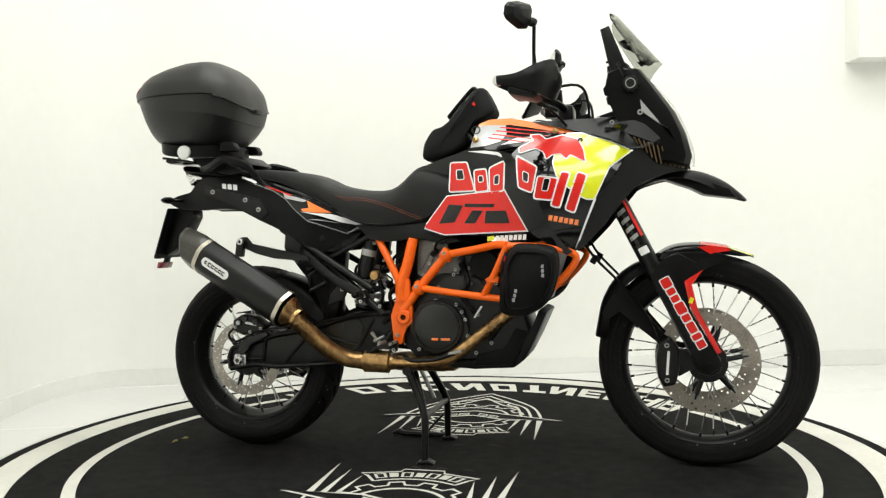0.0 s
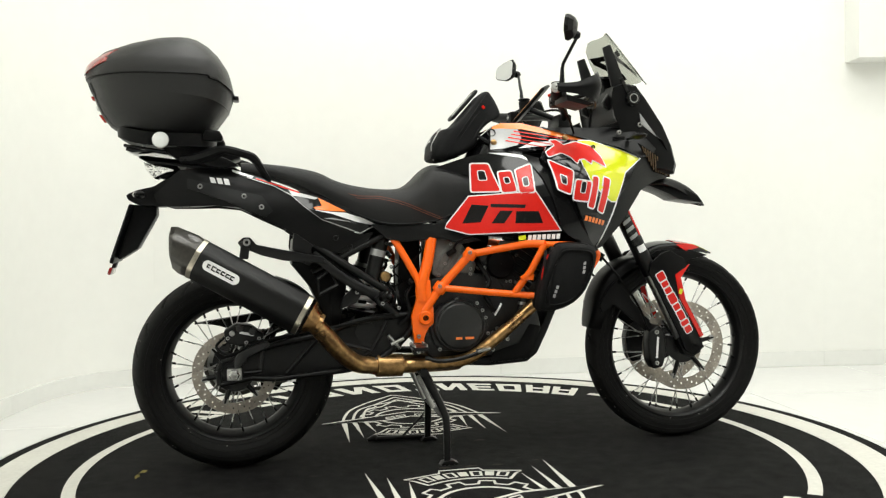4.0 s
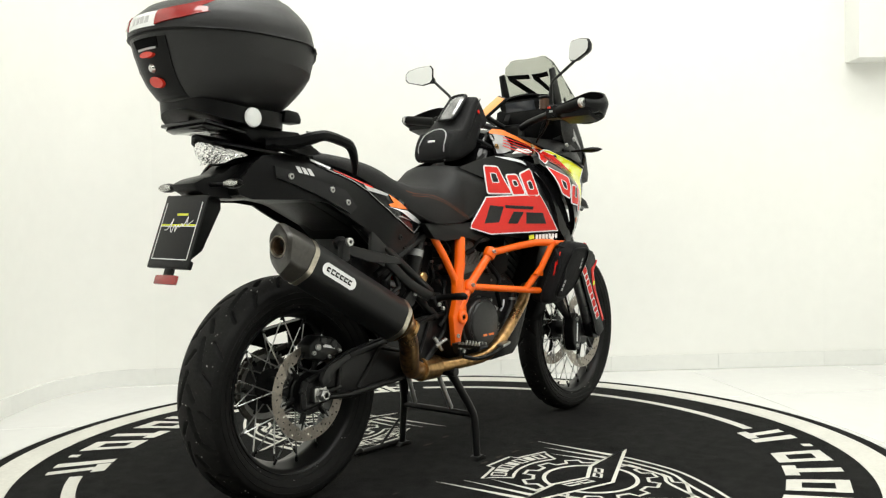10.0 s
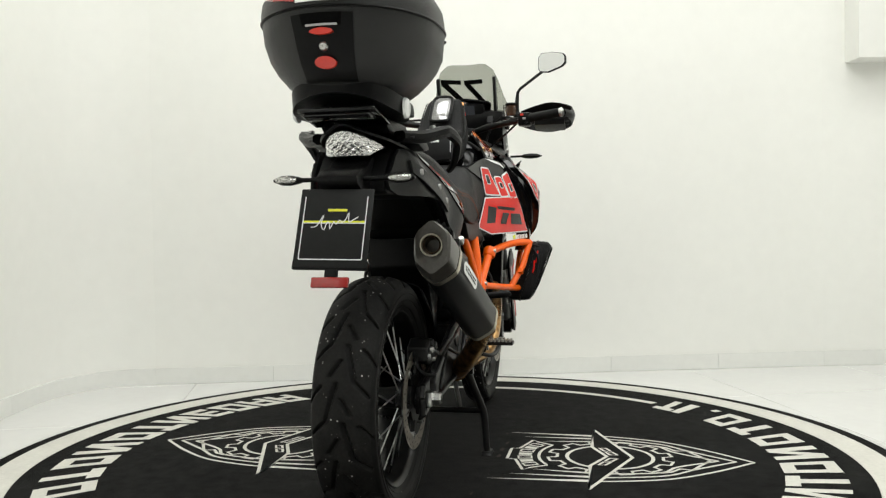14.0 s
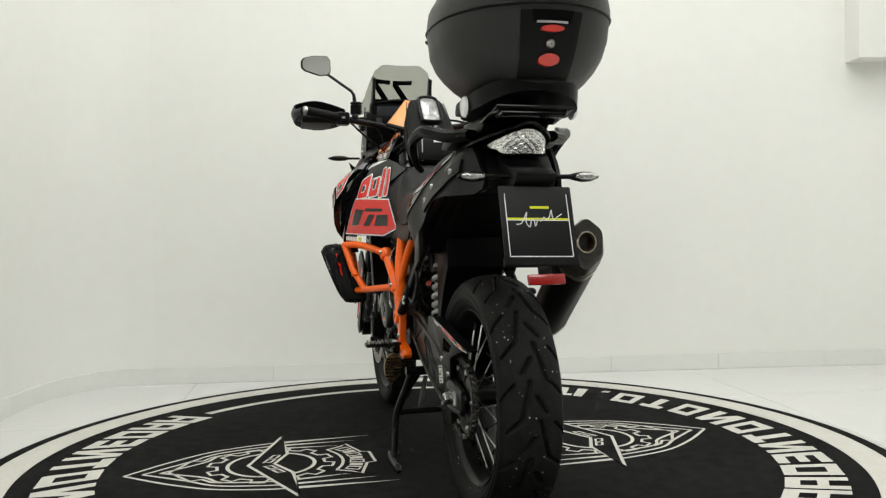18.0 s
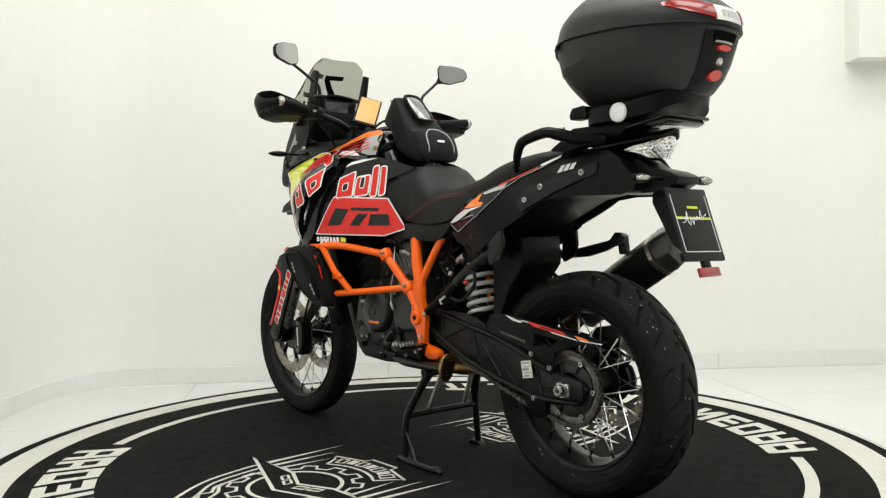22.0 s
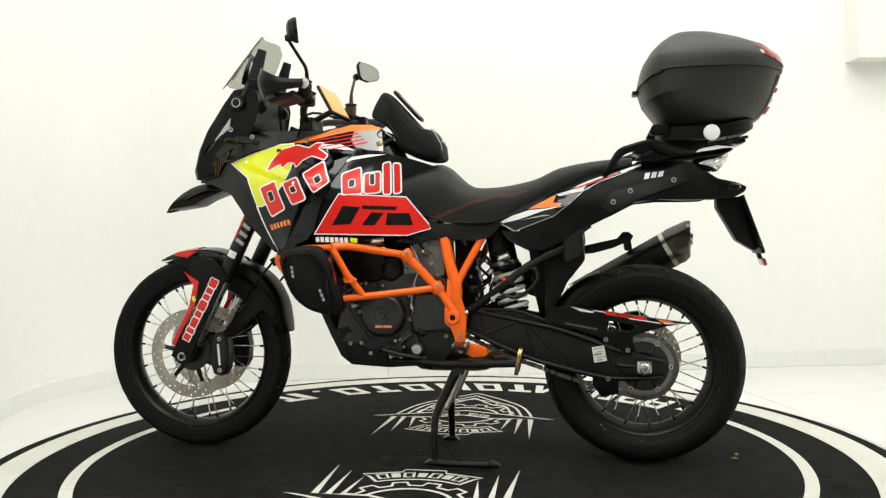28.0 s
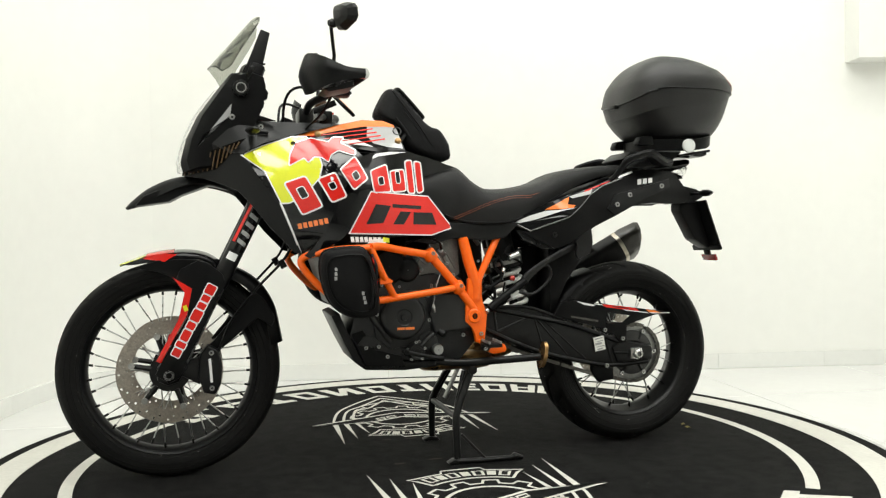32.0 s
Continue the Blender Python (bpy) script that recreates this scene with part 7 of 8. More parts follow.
def nose():
    shell = [(.600, 1.262), (.640, 1.275), (.690, 1.268), (.730, 1.220), (.795, 1.130), (.828, 1.060), (.846, .99), (.838, .960), (.74, .97), (.68, 1.0), (.640, 1.09), (.605, 1.16), (.592, 1.23)]
    rings = []
    for y, k in ((-.150, .82), (-.142, .93), (-.115, 1.0), (.115, 1.0), (.142, .93), (.150, .82)):
        cx, cz = .66, 1.15
        rings.append([(cx + (x - cx) * k - (1 - k) * .10, y, cz + (z - cz) * (1 - (1 - k) * .45)) for x, z in shell])
    hl = part("headlight_unit", loft(rings), "plastic", bike, "black headlight housing and screen carrier", sharp=30)
    lens = []
    for z, x, w in ((1.228, .742, .10), (1.15, .800, .125), (1.08, .834, .125), (1.01, .856, .10), (.965, .856, .07)):
        lens.append([(x - .085, -w - .02, z), (x - .025, -w * .8, z), (x + .004, 0, z), (x - .025, w * .8, z), (x - .085, w + .02, z)])
    part("headlight_lens", sheet(lens, .004, 4, 4), "lens", hl, "clear curved headlight lens")
    for s in (-1, 1):
        part("side_wedge", prism([(.690, 1.17), (.745, 1.10), (.785, 1.05), (.775, 1.07), (.695, 1.13)], s * .140, s * .152, .002), "grey_film", hl, "pale grey wedge")
        kn = part("screen_knob", lathe([(.001, .022), (.010, .022), (.011, .018), (.021, .018), (.024, .014), (.024, .0)], (.662, s * .150, 1.217), (0, s, 0), 24, False), "plastic_grey", hl, "ribbed adjuster knob")
        for i in range(10):
            a = 2 * math.pi * i / 10
            part("rib", rod((.662 + .0235 * math.cos(a), s * .152, 1.217 + .0235 * math.sin(a)), (.662 + .0235 * math.cos(a), s * .167, 1.217 + .0235 * math.sin(a)), .003, n=6), "plastic_grey", kn)
        part("knob_ring", lathe([(.013, .0195), (.016, .0195), (.016, .017), (.013, .017)], (.662, s * .150, 1.217), (0, s, 0), 24), "zinc", kn)
        part("arm_slot", box((.635, s * .151, 1.262), (.014, .004, .055), .002, (0, -28, 0)), "dark_print", hl)
        # screen arms
        part("screen_arm", prism([(.569, 1.398), (.597, 1.408), (.634, 1.317), (.648, 1.281), (.665, 1.236), (.63, 1.229), (.603, 1.258), (.591, 1.303)], s * .112, s * .124, .003), "plastic_grey", hl, "black screen arm")
        part("screen_brace", prism([(.607, 1.260), (.576, 1.213), (.580, 1.194), (.606, 1.181), (.630, 1.197), (.640, 1.240)], s * .085, s * .110, .003), "plastic", hl, "black dash brace")
        part("side_fin", prism([(.554, 1.120), (.616, 1.140), (.664, 1.150), (.676, 1.137), (.616, 1.119)], s * .128, s * .142, .003), "plastic", hl, "black side deflector")
        part("bolt", bolt((.69, s * .150, 1.128), .009, s), "zinc", hl)
        # front indicator
        b = Vector((.635, s * .175, 1.075))
        part("indicator", loft([[b + Vector((.020 * k * math.cos(a), s * t, .010 * k * math.sin(a))) for a in (2 * math.pi * j / 14 for j in range(14))] for t, k in ((0, .45), (.045, .45), (.060, .9), (.085, 1.1), (.110, .9), (.130, .2))]), "plastic", bike, "black blade front indicator")
    pane = lambda u, v: .603 + (1.474 - v) * .86 - abs(u) ** 1.6 * 1.46
    edge = [(.060, 1.461), (.082, 1.456), (.112, 1.432), (.128, 1.396), (.146, 1.335), (.168, 1.282), (.150, 1.268), (.10, 1.288), (.04, 1.300)]
    ws = part("windscreen", facing(edge + [(-y, z) for y, z in reversed(edge)], pane, .022, .004, .005), "smoke", bike, "smoke-tinted windscreen with dark printed shapes", sharp=60)
    ws.visible_shadow = False
    for y0, shape in ((.116, [(0, 1), (1, 1), (1, .82), (.34, .82), (1, .22), (1, 0), (0, 0), (0, .18), (.64, .18), (0, .76)]), (.024, [(0, 1), (1, 1), (1, .82), (.34, .82), (1.12, 0), (.78, 0), (0, .80)])):
        part("screen_mark", facing([(y0 - .080 * u, 1.318 + .088 * v) for u, v in shape], pane, .03, .001, .002), "dark_print", ws, "dark printed shape on the screen")
    # beak
    rows = []
    for x, z, w, dr in ((.690, .925, .085, .022), (.760, .948, .088, .024), (.820, .955, .085, .028), (.880, .945, .074, .034), (.945, .915, .056, .034), (.990, .880, .036, .020), (1.013, .856, .018, .004)):
        rows.append([(x - .012, -w, z - dr), (x, -w * .72, z - .006), (x + .004, 0, z), (x, w * .72, z - .006), (x - .012, w, z - dr)])
    bk = part("beak", sheet(rows, .006, 4, 3), "plastic_grey", bike, "black pointed front beak")
    part("beak_underside", prism([(.700, .912), (.760, .925), (.846, .893), (.885, .872), (.985, .858), (.96, .890), (.86, .93), (.76, .94)], -.060, .060, .005), "plastic", bk)
    part("dash", box((.626, .03, 1.246), (.050, .205, .118), .014, (0, -20, 0)), "plastic", bike, "black instrument cluster")
    part("dash_screen", box((.599, .036, 1.250), (.004, .140, .078), .002, (0, -20, 0)), "screen_glass", bike, "dark instrument display")
    part("dash_hood", sheet([[(.585, -.095, 1.302), (.590, .02, 1.318), (.585, .125, 1.302)], [(.640, -.095, 1.298), (.650, .02, 1.310), (.640, .120, 1.298)], [(.66, -.09, 1.262), (.67, .02, 1.27), (.66, .11, 1.262)]], .006), "plastic", bike, "black hood over the instruments")


def controls():
    # the steering is turned a touch to the right
    ends = {-1: Vector((.292, -.408, 1.203)), 1: Vector((.328, .418, 1.224))}
    mid = Vector((.455, 0, 1.165))
    path = [ends[-1], ends[-1].lerp(mid, .35) + Vector((.0, 0, .0)), Vector((.425, -.115, 1.175)), Vector((.450, -.05, 1.160)), Vector((.452, .05, 1.162)), Vector((.440, .115, 1.185)), ends[1].lerp(mid, .35), ends[1]]
    hb = part("handlebar", tube(path, .0125, 12), "black_metal", bike, "black tapered handlebar")
    part("bar_clamp", box((.452, 0, 1.150), (.05, .12, .05), .010), "black_metal", hb)
    part("steering_stem", rod((.50, 0, 1.14), (.56, 0, 1.0), .03), "black_metal", hb)
    for s in (-1, 1):
        e = ends[s]
        d = (ends[s].lerp(mid, .35) - e).normalized()
        part("grip", tube([e + d * .004, e + d * .008, e + d * .118, e + d * .124], [.015, .0175, .0175, .020], 16, smooth=False), "rubber", hb, "ribbed black rubber grip")
        part("bar_end", lathe([(.002, .012), (.008, .012), (.010, .009), (.0155, .009), (.017, .005), (.017, 0)], e, -d, 20, False), "steel", hb, "silver bar end weight")
        c = e + d * .150
        part("switch_block", box(tuple(c + Vector((0, 0, -.002))), (.050, .050, .050), .010), "plastic", hb, "black switch block")
        for k in range(3):
            part("switch", box(tuple(c + Vector((-.026, s * .008 * (k - 1), .014 - k * .014))), (.008, .012, .008), .002), "grey_film" if k == 1 else ("red_button" if s < 0 and k == 0 else "plastic"), hb)
        part("lever", tube([c + Vector((.028, 0, -.004)), c + Vector((.056, s * .050, -.010)), c + Vector((.050, s * .120, -.014)), c + Vector((.036, s * .165, -.014))], [.008, .007, .006, .007], 10), "black_metal", hb, "black lever")
        res = part("fluid_cup", rod(tuple(c + Vector((.025, -s * .055, .018))), tuple(c + Vector((.022, -s * .055, .058))), .022, bev=.004), "plastic" if s > 0 else "brown_cup", hb, "fluid reservoir")
        part("cup_cap", rod(tuple(c + Vector((.022, -s * .055, .058))), tuple(c + Vector((.022, -s * .055, .066))), .023, bev=.003), "black_metal", hb)
        part("cable", tube([c + Vector((.03, -s * .02, 0)), Vector((.50, s * .16, 1.22)), Vector((.53, s * .10, 1.16)), Vector((.52, s * .08, 1.05))], .0045, 8), "plastic", hb)
        part("cable", tube([c + Vector((.02, -s * .03, -.01)), Vector((.42, s * .18, 1.14)), Vector((.46, s * .12, 1.10)), Vector((.50, s * .09, 1.04))], .004, 8), "plastic", hb)
        # hand guard wraps round the front of the grip
        o = e + Vector((-.004, 0, 0))
        g = lambda dx, dy, dz: tuple(o + Vector((dx, s * dy, dz)))
        rows = [
            [g(.000, .016, .012), g(.060, .036, .014), g(.120, .030, .040), g(.158, -.045, .062), g(.165, -.115, .050), g(.150, -.165, .030)],
            [g(.000, .020, -.002), g(.062, .046, -.004), g(.128, .040, .006), g(.168, -.040, .012), g(.178, -.115, .006), g(.160, -.170, .000)],
            [g(.002, .016, -.014), g(.058, .036, -.024), g(.115, .030, -.042), g(.150, -.045, -.055), g(.160, -.115, -.045), g(.150, -.165, -.028)],
        ]
        hg = part("hand_guard", sheet(rows, .004, 3, 3), "plastic", bike, "black moulded hand guard", sharp=40)
        part("guard_insert", prism([(e.x + .03, e.z - .020), (e.x + .12, e.z - .048), (e.x + .10, e.z - .056), (e.x + .03, e.z - .040)], e.y + s * .012, e.y - s * .10, .003), "plastic_grey", hg, "dark lower guard shield")
        part("guard_brace", rod(g(.155, -.115, 0), g(.09, -.17, -.01), .008, n=8), "plastic", hg)
        # mirror
        st = Vector((.375 if s < 0 else .385, s * (.236 if s < 0 else .226), 1.205))
        cen = Vector((.344 if s < 0 else .366, s * .374, 1.404))
        shape = [(-.057, .024), (-.045, .038), (.010, .032), (.050, .019), (.060, .006), (.060, -.018), (.046, -.030), (-.015, -.042), (-.048, -.034), (-.058, -.020)]
        face = Vector((-1, .50, .15)).normalized() if s < 0 else Vector((-1, -.34, .09)).normalized()
        u = Vector((0, s, 0)) - face * Vector((0, s, 0)).dot(face)
        u.normalize()
        w = face.cross(u)
        if w.z < 0:
            w = -w
        h = cen - u * .046 - w * .016 - face * .026
        mi = part("mirror", tube([st, st + Vector((0, 0, .050)), st + Vector((0, s * .004, .092)), st + Vector((.0, s * .014, .106)), h + Vector((.004, -s * .004, -.003)), h], [.010, .0085, .0060, .0056, .0054, .0060], 10, smooth=False), "black_metal", bike, "black faceted rear-view mirror on a bent stem")
        part("stem_base", lathe([(.002, .0), (.013, .0), (.014, .006), (.012, .020), (.010, .022)], tuple(st - Vector((0, 0, .004))), (0, 0, 1), 16, False), "black_metal", mi)
        part("ball_joint", lathe([(.002, .016), (.008, .016), (.013, .008), (.014, 0), (.012, -.006)], tuple(h - face * -.004), tuple(-face), 18, False), "black_metal", mi)
        rr = lambda k, t: [cen + (u * a * k + w * b * k) * 1.0 - face * t for a, b in shape]
        part("mirror_head", loft([rr(1.0, -.004), rr(1.03, .0), rr(.98, .008), rr(.74, .022), rr(.34, .030)]), "plastic_grey", mi, "black faceted mirror shell", sharp=20)
        bm = bmesh.new()
        bm.faces.new([bm.verts.new(p + face * .0052) for p in rr(.95, 0)])
        part("mirror_glass", bm, "mirror", mi, "mirror glass")


front_end()
nose()
controls()
# ---- luggage and extras carried on the motorcycle ----
def super_ring(x0, x1, b, z, n=48, k=2.08, dz=None, front=3.1):
    cx, a = (x0 + x1) / 2, (x1 - x0) / 2
    out = []
    for j in range(n):
        t = 2 * math.pi * j / n
        ca, sa = math.cos(t), math.sin(t)
        kk = front if ca > 0 else k
        f = 1 / (abs(ca) ** kk + abs(sa) ** kk) ** (1 / kk)
        x, y = cx + a * ca * f, b * sa * f * (1 + .05 * ca)
        out.append((x, y, z + (dz(x, y) if dz else 0)))
    return out


def top_case():
    t = thing("top_case", (-.88, 0, 1.075), "large grained black plastic top case with red reflectors, closed", "top case")
    TURNING.append(t)
    seam = lambda x, y: -.055 * max(0, (x + .755) / .10) ** 1.3 + .004
    dip = lambda x: -.045 * max(0.0, min(1.0, (x + 1.10) / .42))
    low = [(-1.000, -.768, .100, 1.082, 0, 0), (-1.036, -.752, .128, 1.096, 0, 0), (-1.062, -.737, .151, 1.116, .05, .1), (-1.084, -.722, .176, 1.148, .2, .35), (-1.100, -.711, .194, 1.184, .4, .75), (-1.111, -.699, .2044, 1.219, .5, 1), (-1.113, -.696, .2060, 1.222, .5, 1), (-1.123, -.680, .2105, 1.250, 1, 0)]
    part_base = part("base_shell", loft([super_ring(a, b, w, z, dz=(lambda f, g: lambda x, y: seam(x, y) * f + dip(x) * g)(f, g)) for a, b, w, z, f, g in low]), "case", t, "black lower shell with a moulded crease and rear panel", sharp=24)
    lip = [(-1.129, -.677, .2125, 1.250), (-1.132, -.674, .2145, 1.253), (-1.130, -.677, .2130, 1.256)]
    part("seam_strip", loft([super_ring(a, b, w, z, dz=seam) for a, b, w, z in lip], caps=True), "plastic", t, "black seal between lid and base")
    up = [(-1.130, -.678, .2115, 1.256, 1), (-1.131, -.681, .2110, 1.272, .9), (-1.124, -.689, .2082, 1.296, .7), (-1.114, -.695, .2030, 1.308, .62), (-1.082, -.720, .187, 1.336, .3), (-1.020, -.746, .164, 1.360, .1), (-.950, -.772, .136, 1.378, 0), (-.905, -.792, .098, 1.388, 0), (-.87, -.815, .045, 1.392, 0)]
    lid = part("lid", loft([super_ring(a, b, w, z, dz=(lambda f: lambda x, y: seam(x, y) * f)(f)) for a, b, w, z, f in up]), "case", t, "domed black lid with a shoulder line", sharp=26)

    def wrap(poly, off):
        """Points (y, z) laid on the rear of the case; z above the seam lies on the lid."""
        rows = sorted([(q[3], q[0], q[1], q[2]) for q in low] + [(q[3], q[0], q[1], q[2]) for q in up])
        def at(y, z):
            for (z0, a0, b0, w0), (z1, a1, b1, w1) in zip(rows, rows[1:]):
                if z0 <= z <= z1:
                    f = (z - z0) / max(1e-6, z1 - z0)
                    a, b, w = a0 + (a1 - a0) * f, b0 + (b1 - b0) * f, (w0 + (w1 - w0) * f) * .955
                    k = 2.08
                    r = max(0.0, 1 - (abs(y) / w) ** k) ** (1 / k)
                    return Vector(((a + b) / 2 - (b - a) / 2 * r - off, y, z))
            return Vector((-1.1 - off, y, z))
        bm = bmesh.new()
        f = bm.faces.new([bm.verts.new((0, y, z)) for y, z in poly])
        ys, zs = [p[0] for p in poly], [p[1] for p in poly]
        for ax, lo, hi in ((1, min(ys), max(ys)), (2, min(zs), max(zs))):
            v = lo + .009
            while v < hi:
                co, no = [0, 0, 0], [0, 0, 0]
                co[ax], no[ax] = v, 1
                bmesh.ops.bisect_plane(bm, geom=bm.verts[:] + bm.edges[:] + bm.faces[:], plane_co=co, plane_no=no)
                v += .018
        for v in bm.verts:
            v.co = at(v.co.y, v.co.z)
        ext = bmesh.ops.extrude_face_region(bm, geom=bm.faces[:])
        for v in ext["geom"]:
            if isinstance(v, bmesh.types.BMVert):
                v.co.x += off * .8
        return bm

    for s in (-1, 1):
        part("red_reflector", wrap([(s * .056, 1.268), (s * .056, 1.304), (s * .108, 1.316), (s * .150, 1.338), (s * .140, 1.312), (s * .174, 1.303), (s * .120, 1.282)], .0060), "red_lens", lid, "glossy red wedge-shaped reflector")
    part("clear_reflector", wrap([(-.054, 1.266), (.054, 1.266), (.054, 1.304), (-.054, 1.304)], .0034), "white_disc", lid, "clear rear reflector strip")
    for k in range(4):
        part("badge_bar", wrap([(-.034 + k * .018, 1.276), (-.022 + k * .018, 1.276), (-.022 + k * .018, 1.294), (-.034 + k * .018, 1.294)], .0042), "zip", lid)
    part("rear_panel", wrap([(-.060, 1.105), (.060, 1.105), (.072, 1.243), (-.072, 1.243)], .0022), "plastic", part_base, "smooth black lock panel")
    # flat dark patch: the hollow's shade is put into its colour
    part("recess", wrap([(-.044, 1.218), (.044, 1.218), (.048, 1.243), (-.048, 1.243)], .0040), "soot", part_base, "dark patch painted as the shaded handle recess")
    part("recess_lip", wrap([(-.036, 1.217), (.036, 1.217), (.036, 1.221), (-.036, 1.221)], .0055), "zip", part_base)
    for z, w, h in ((1.205, .027, .0068), (1.142, .0245, .0125)):
        part("release_button", wrap([(w * math.cos(2 * math.pi * j / 20), z + h * math.sin(2 * math.pi * j / 20)) for j in range(20)], .010), "red_button", part_base, "red oval release button")
    part("lock", lathe([(.001, .008), (.0075, .008), (.010, .005), (.011, 0)], (-1.096, .0, 1.176), (-1, 0, -.2), 20, False), "steel", part_base, "round silver key lock")
    for s in (-1, 1):
        part("seam_catch", box((-.735, s * .187, 1.246), (.034, .010, .008), .003, (0, 10, -s * 40)), "black_metal", lid)
    part("hinge", box((-.672, 0, 1.212), (.018, .060, .014), .004), "black_metal", lid)
    for s in (-1, 1):
        part("foot", box((-.93, s * .06, 1.074), (.06, .03, .016), .004), "plastic", part_base)
    # the case sits a touch left of the middle line
    for ob in t.children:
        ob.location.y += 0.005


def tank_bag():
    t = thing("tank_bag", (.08, 0, 1.02), "black fabric tank bag with silver piping and a clear pocket", "tank bag")
    TURNING.append(t)
    prof = [(-.028, 1.012), (-.026, 1.060), (.002, 1.108), (.030, 1.118), (.060, 1.140), (.105, 1.190), (.150, 1.240), (.170, 1.250), (.186, 1.238), (.214, 1.182), (.208, 1.158), (.172, 1.138), (.135, 1.100), (.120, 1.052), (.035, 1.012)]
    rings = []
    for y, k in ((-.098, .72), (-.092, .90), (-.078, .98), (-.045, 1.0), (0, 1.01), (.045, 1.0), (.078, .98), (.092, .90), (.098, .72)):
        cx, cz = .085, 1.115
        rings.append(spline([(cx + (x - cx) * k, .88 * y * (1.0 - .25 * max(0, (z - 1.10) / .15)), cz + (z - cz) * k) for x, z in prof], 3, True))
    body = part("body", loft(rings), "fabric", t, "soft black fabric body", sharp=60)
    pocket = [(-.032, 1.015), (-.029, 1.062), (-.004, 1.106), (.014, 1.117), (.028, 1.104), (.022, 1.04), (.0, 1.005)]
    part("rear_pocket", loft([[(x + .01 * (1 - k), y, 1.06 + (z - 1.06) * k) for x, z in pocket] for y, k in ((-.066, .75), (-.058, .95), (0, 1.03), (.058, .95), (.066, .75))]), "fabric", t, "rounded rear pocket")
    for s in (-1, 1):
        part("piping", tube([(-.022, s * .054, 1.010), (-.029, s * .056, 1.055), (-.008, s * .050, 1.098), (.010, s * .024, 1.119), (.014, 0, 1.123)], .0022, 6), "zip", t, "silver reflective piping")
        part("seam", tube([(.02, s * .084, 1.03), (.08, s * .086, 1.12), (.15, s * .073, 1.215), (.168, s * .069, 1.238)], .002, 6), "plastic", t)
        part("strap", tube([(.13, s * .080, 1.09), (.145, s * .105, 1.075), (.16, s * .125, 1.06)], .006, 8), "fabric", t)
        part("ring", lathe([(.012, -.002), (.015, -.002), (.015, .002), (.012, .002)], (.165, s * .118, 1.098), (0, s, .4), 20), "black_metal", t)
    part("tag", box((.150, -.0745, 1.190), (.010, .004, .012), .001, (0, -40, 0)), "red", t, "small red tag")
    for s in (-1, 1):          # soft folds in the fabric sides
        part("fold", tube([(.10, s * .080, 1.06), (.125, s * .084, 1.10), (.16, s * .078, 1.15)], [.003, .006, .003], 8), "fabric", t)
        part("side_zip", tube([(.045, s * .084, 1.05), (.09, s * .086, 1.115), (.135, s * .079, 1.175)], .0016, 6), "plastic_grey", t)
    # clear pocket on the sloping top
    d = Vector((.098, 0, .108)).normalized()
    n = Vector((-d.z, 0, d.x))
    o = Vector((.062, 0, 1.150)) + n * .006
    q = lambda u, v, h: o + d * u + Vector((0, v, 0)) + n * h
    frame_pts = [(.0, -.022), (.014, -.034), (.108, -.034), (.128, -.020), (.128, .020), (.108, .034), (.014, .034), (.0, .022)]
    part("pocket_frame", tube([q(u, v, .006) for u, v in frame_pts], .006, 8, closed=True, res=3), "plastic", t, "black pocket rim")
    part("pocket_window", loft([[q(.067 + (u - .067) * k, v * k, h) for u, v in frame_pts] for k, h in ((.97, .0), (.97, .006), (.8, .011), (.4, .013))]), "pocket", t, "creased clear plastic pocket")
    part("label", box((-.026, 0, 1.078), (.003, .030, .008), .001, (0, 20, 0)), "white", t)


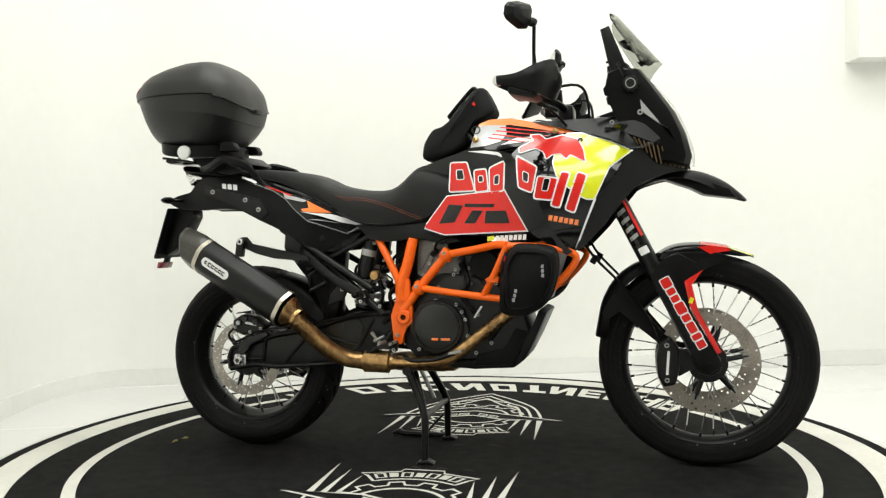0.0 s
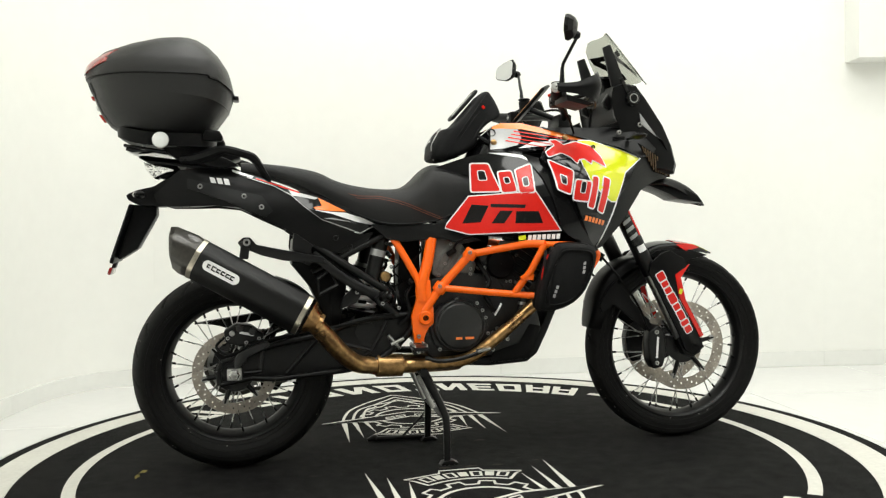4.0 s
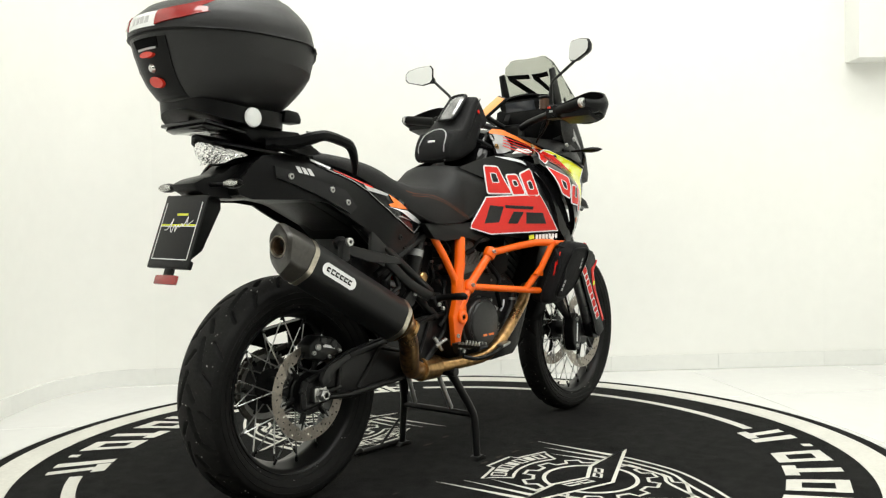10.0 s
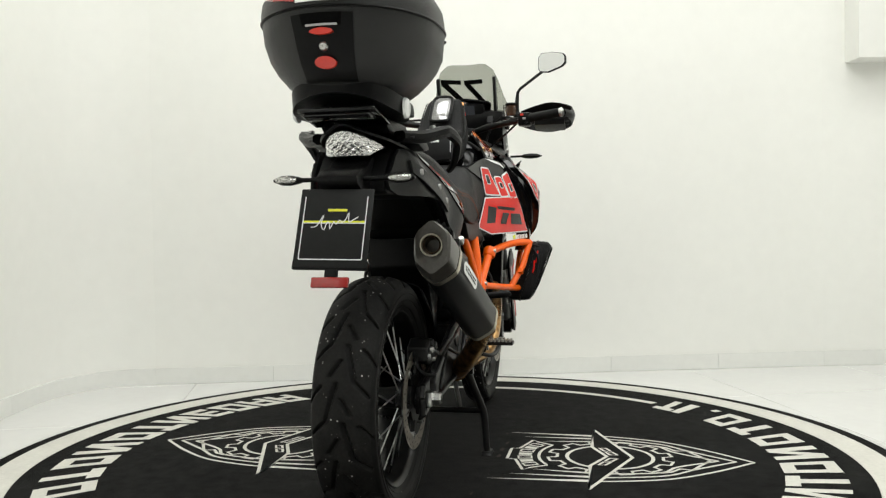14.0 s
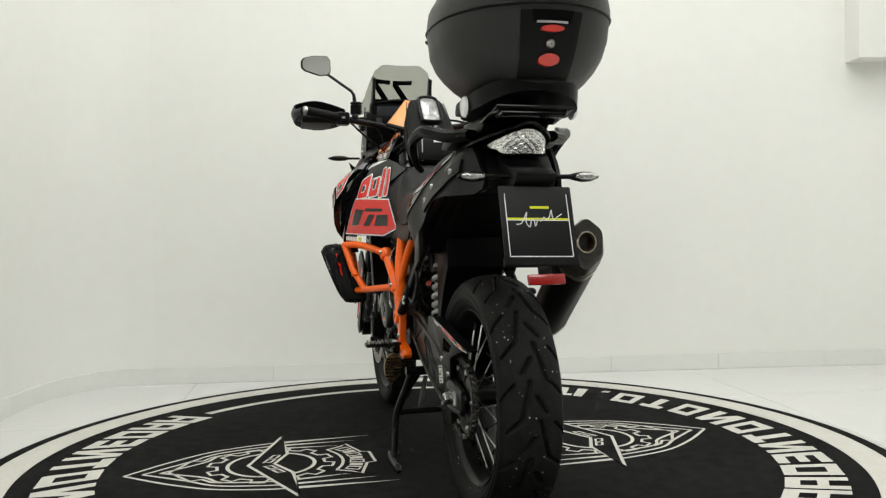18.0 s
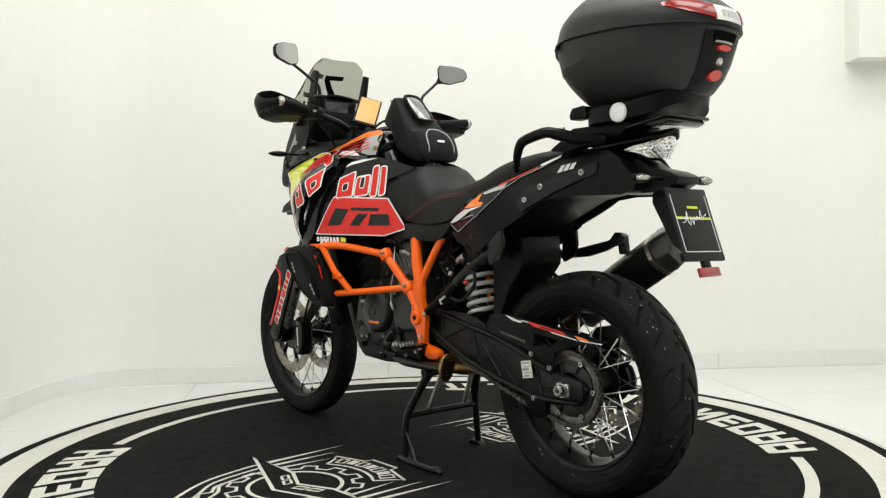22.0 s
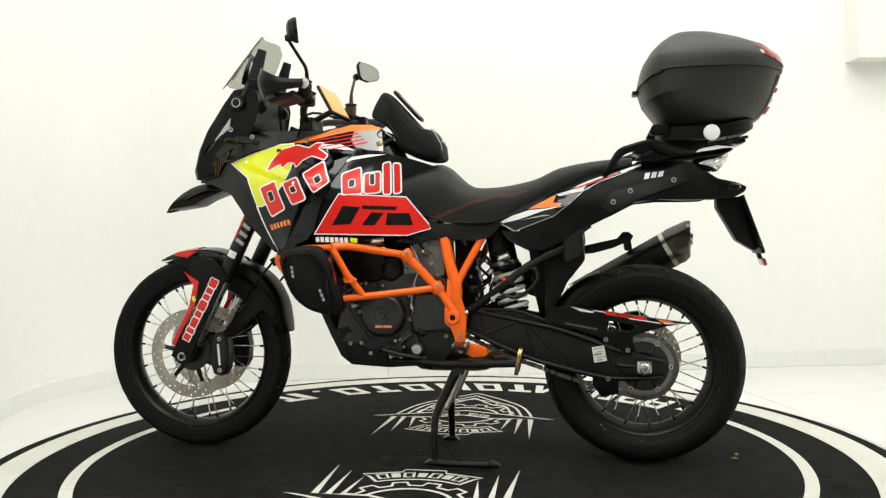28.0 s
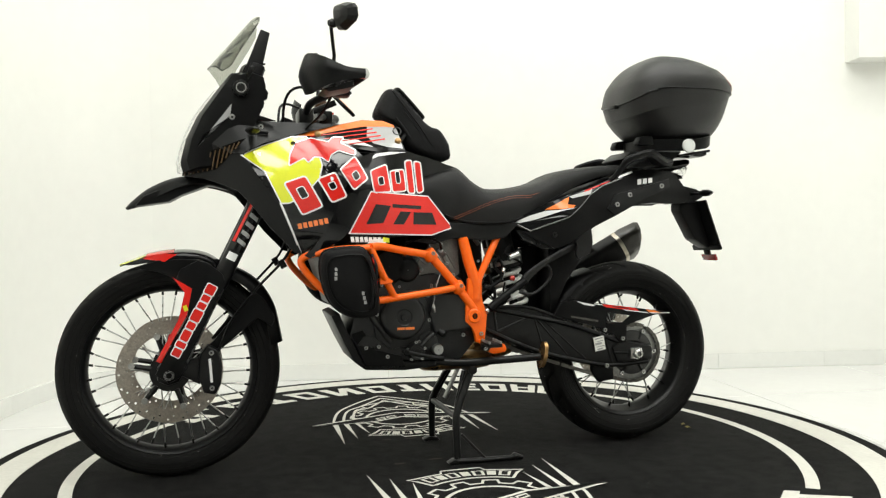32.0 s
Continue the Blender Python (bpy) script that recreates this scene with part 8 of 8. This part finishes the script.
def bar_bag(s):
    t = thing("crash_bar_bag", (.345, s * .30, .52), "black fabric bag strapped to the orange crash bar", "bag", "crash bar bags")
    TURNING.append(t)
    prof = [(.286, .706), (.304, .724), (.395, .718), (.424, .696), (.438, .650), (.436, .575), (.412, .532), (.370, .508), (.318, .506), (.288, .526), (.276, .600), (.277, .680)]
    lean = .30
    rings = []
    for k, y in ((.80, .238), (.94, .243), (1.0, .258), (1.0, .300), (.97, .318), (.86, .328)):
        cx, cz = .357, .615
        rings.append(spline([(cx + (x - cx) * k + (z - cz) * .26, s * (y + (z - .615) * lean), cz + (z - cz) * k) for x, z in prof], 3, True))
    part("body", loft(rings), "fabric", t, "padded black body", sharp=60)
    part("flap_seam", tube([(.357 + (x - .357) * .80 + (z - .615) * .21, s * (.3295 + (z - .615) * lean), .615 + (z - .615) * .80) for x, z in prof], .003, 6, closed=True, res=3), "plastic", t)
    part("zip_line", tube([(.357 + (x - .357) * 1.01 + (z - .615) * .26, s * (.281 + (z - .615) * lean), .615 + (z - .615) * 1.01) for x, z in prof], .0030, 6, closed=True, res=3), "plastic_grey", t)
    part("belt", tube([(.300, s * .262, .716), (.312, s * .330, .700), (.300, s * .335, .640), (.292, s * .322, .575), (.300, s * .290, .520)], .0045, 6), "fabric", t, "thin holding belt")
    for k in range(3):
        part("mark", box((.405, s * (.3345 + .0042 * k), .632 + k * .014), (.008, .002, .011), 0, (-17 * s, 8, 0)), "zip", t)
        part("mark", box((.313 + k * .004, s * (.3110 + .0042 * k), .556 + k * .014), (.008, .002, .011), 0, (-17 * s, 8, 0)), "zip", t)
    part("strap", tube([(.290, s * .30, .70), (.280, s * .32, .66), (.282, s * .31, .60)], .005, 8), "fabric", t)
    part("zip_pull", tube([(.283, s * .306, .655), (.276, s * .304, .625), (.278, s * .296, .600), (.286, s * .288, .575)], .0028, 6), "red", t, "red zip pull")
    part("zip_pull", tube([(.292, s * .318, .690), (.284, s * .316, .668), (.282, s * .310, .645)], .0026, 6), "red", t, "red zip pull")


def navigator():
    t = thing("navigator", (.335, .01, 1.14), "small upright navigation device with an amber screen on the handlebar", "navigator")
    TURNING.append(t)
    # leaning to the right, its screen facing up and back to the left
    up = Vector((.497, -.563, .662)).normalized()
    out = Vector((-.72, .26, .66))
    out = (out - up * out.dot(up)).normalized()
    side = up.cross(-out)
    m = Matrix(((-out.x, side.x, up.x, .358), (-out.y, side.y, up.y, .036), (-out.z, side.z, up.z, 1.220), (0, 0, 0, 1)))
    def on(bm):
        bmesh.ops.transform(bm, matrix=m, verts=bm.verts)
        return bm
    b = part("body", on(box((0, 0, 0), (.012, .086, .172), .008, seg=3)), "plastic", t, "black rounded body")
    part("screen", on(box((-.0062, 0, .002), (.002, .074, .152), .004)), "amber", t, "amber glossy screen")
    part("mount", rod((.352, .030, 1.20), (.44, .01, 1.165), .010), "black_metal", t)


top_case()
tank_bag()
for s in (-1, 1):
    bar_bag(s)
navigator()


def motions():
    """All that stands on the turntable goes round with it."""
    times = [i * 0.5 for i in range(int(SECONDS * 2) + 1)]
    for ob in TURNING:
        rest = Matrix.Translation(BASE[ob])
        walk(ob, [(t, pose(0, 0, 0, 0, 0, heading(t)) @ rest) for t in times])


motions()
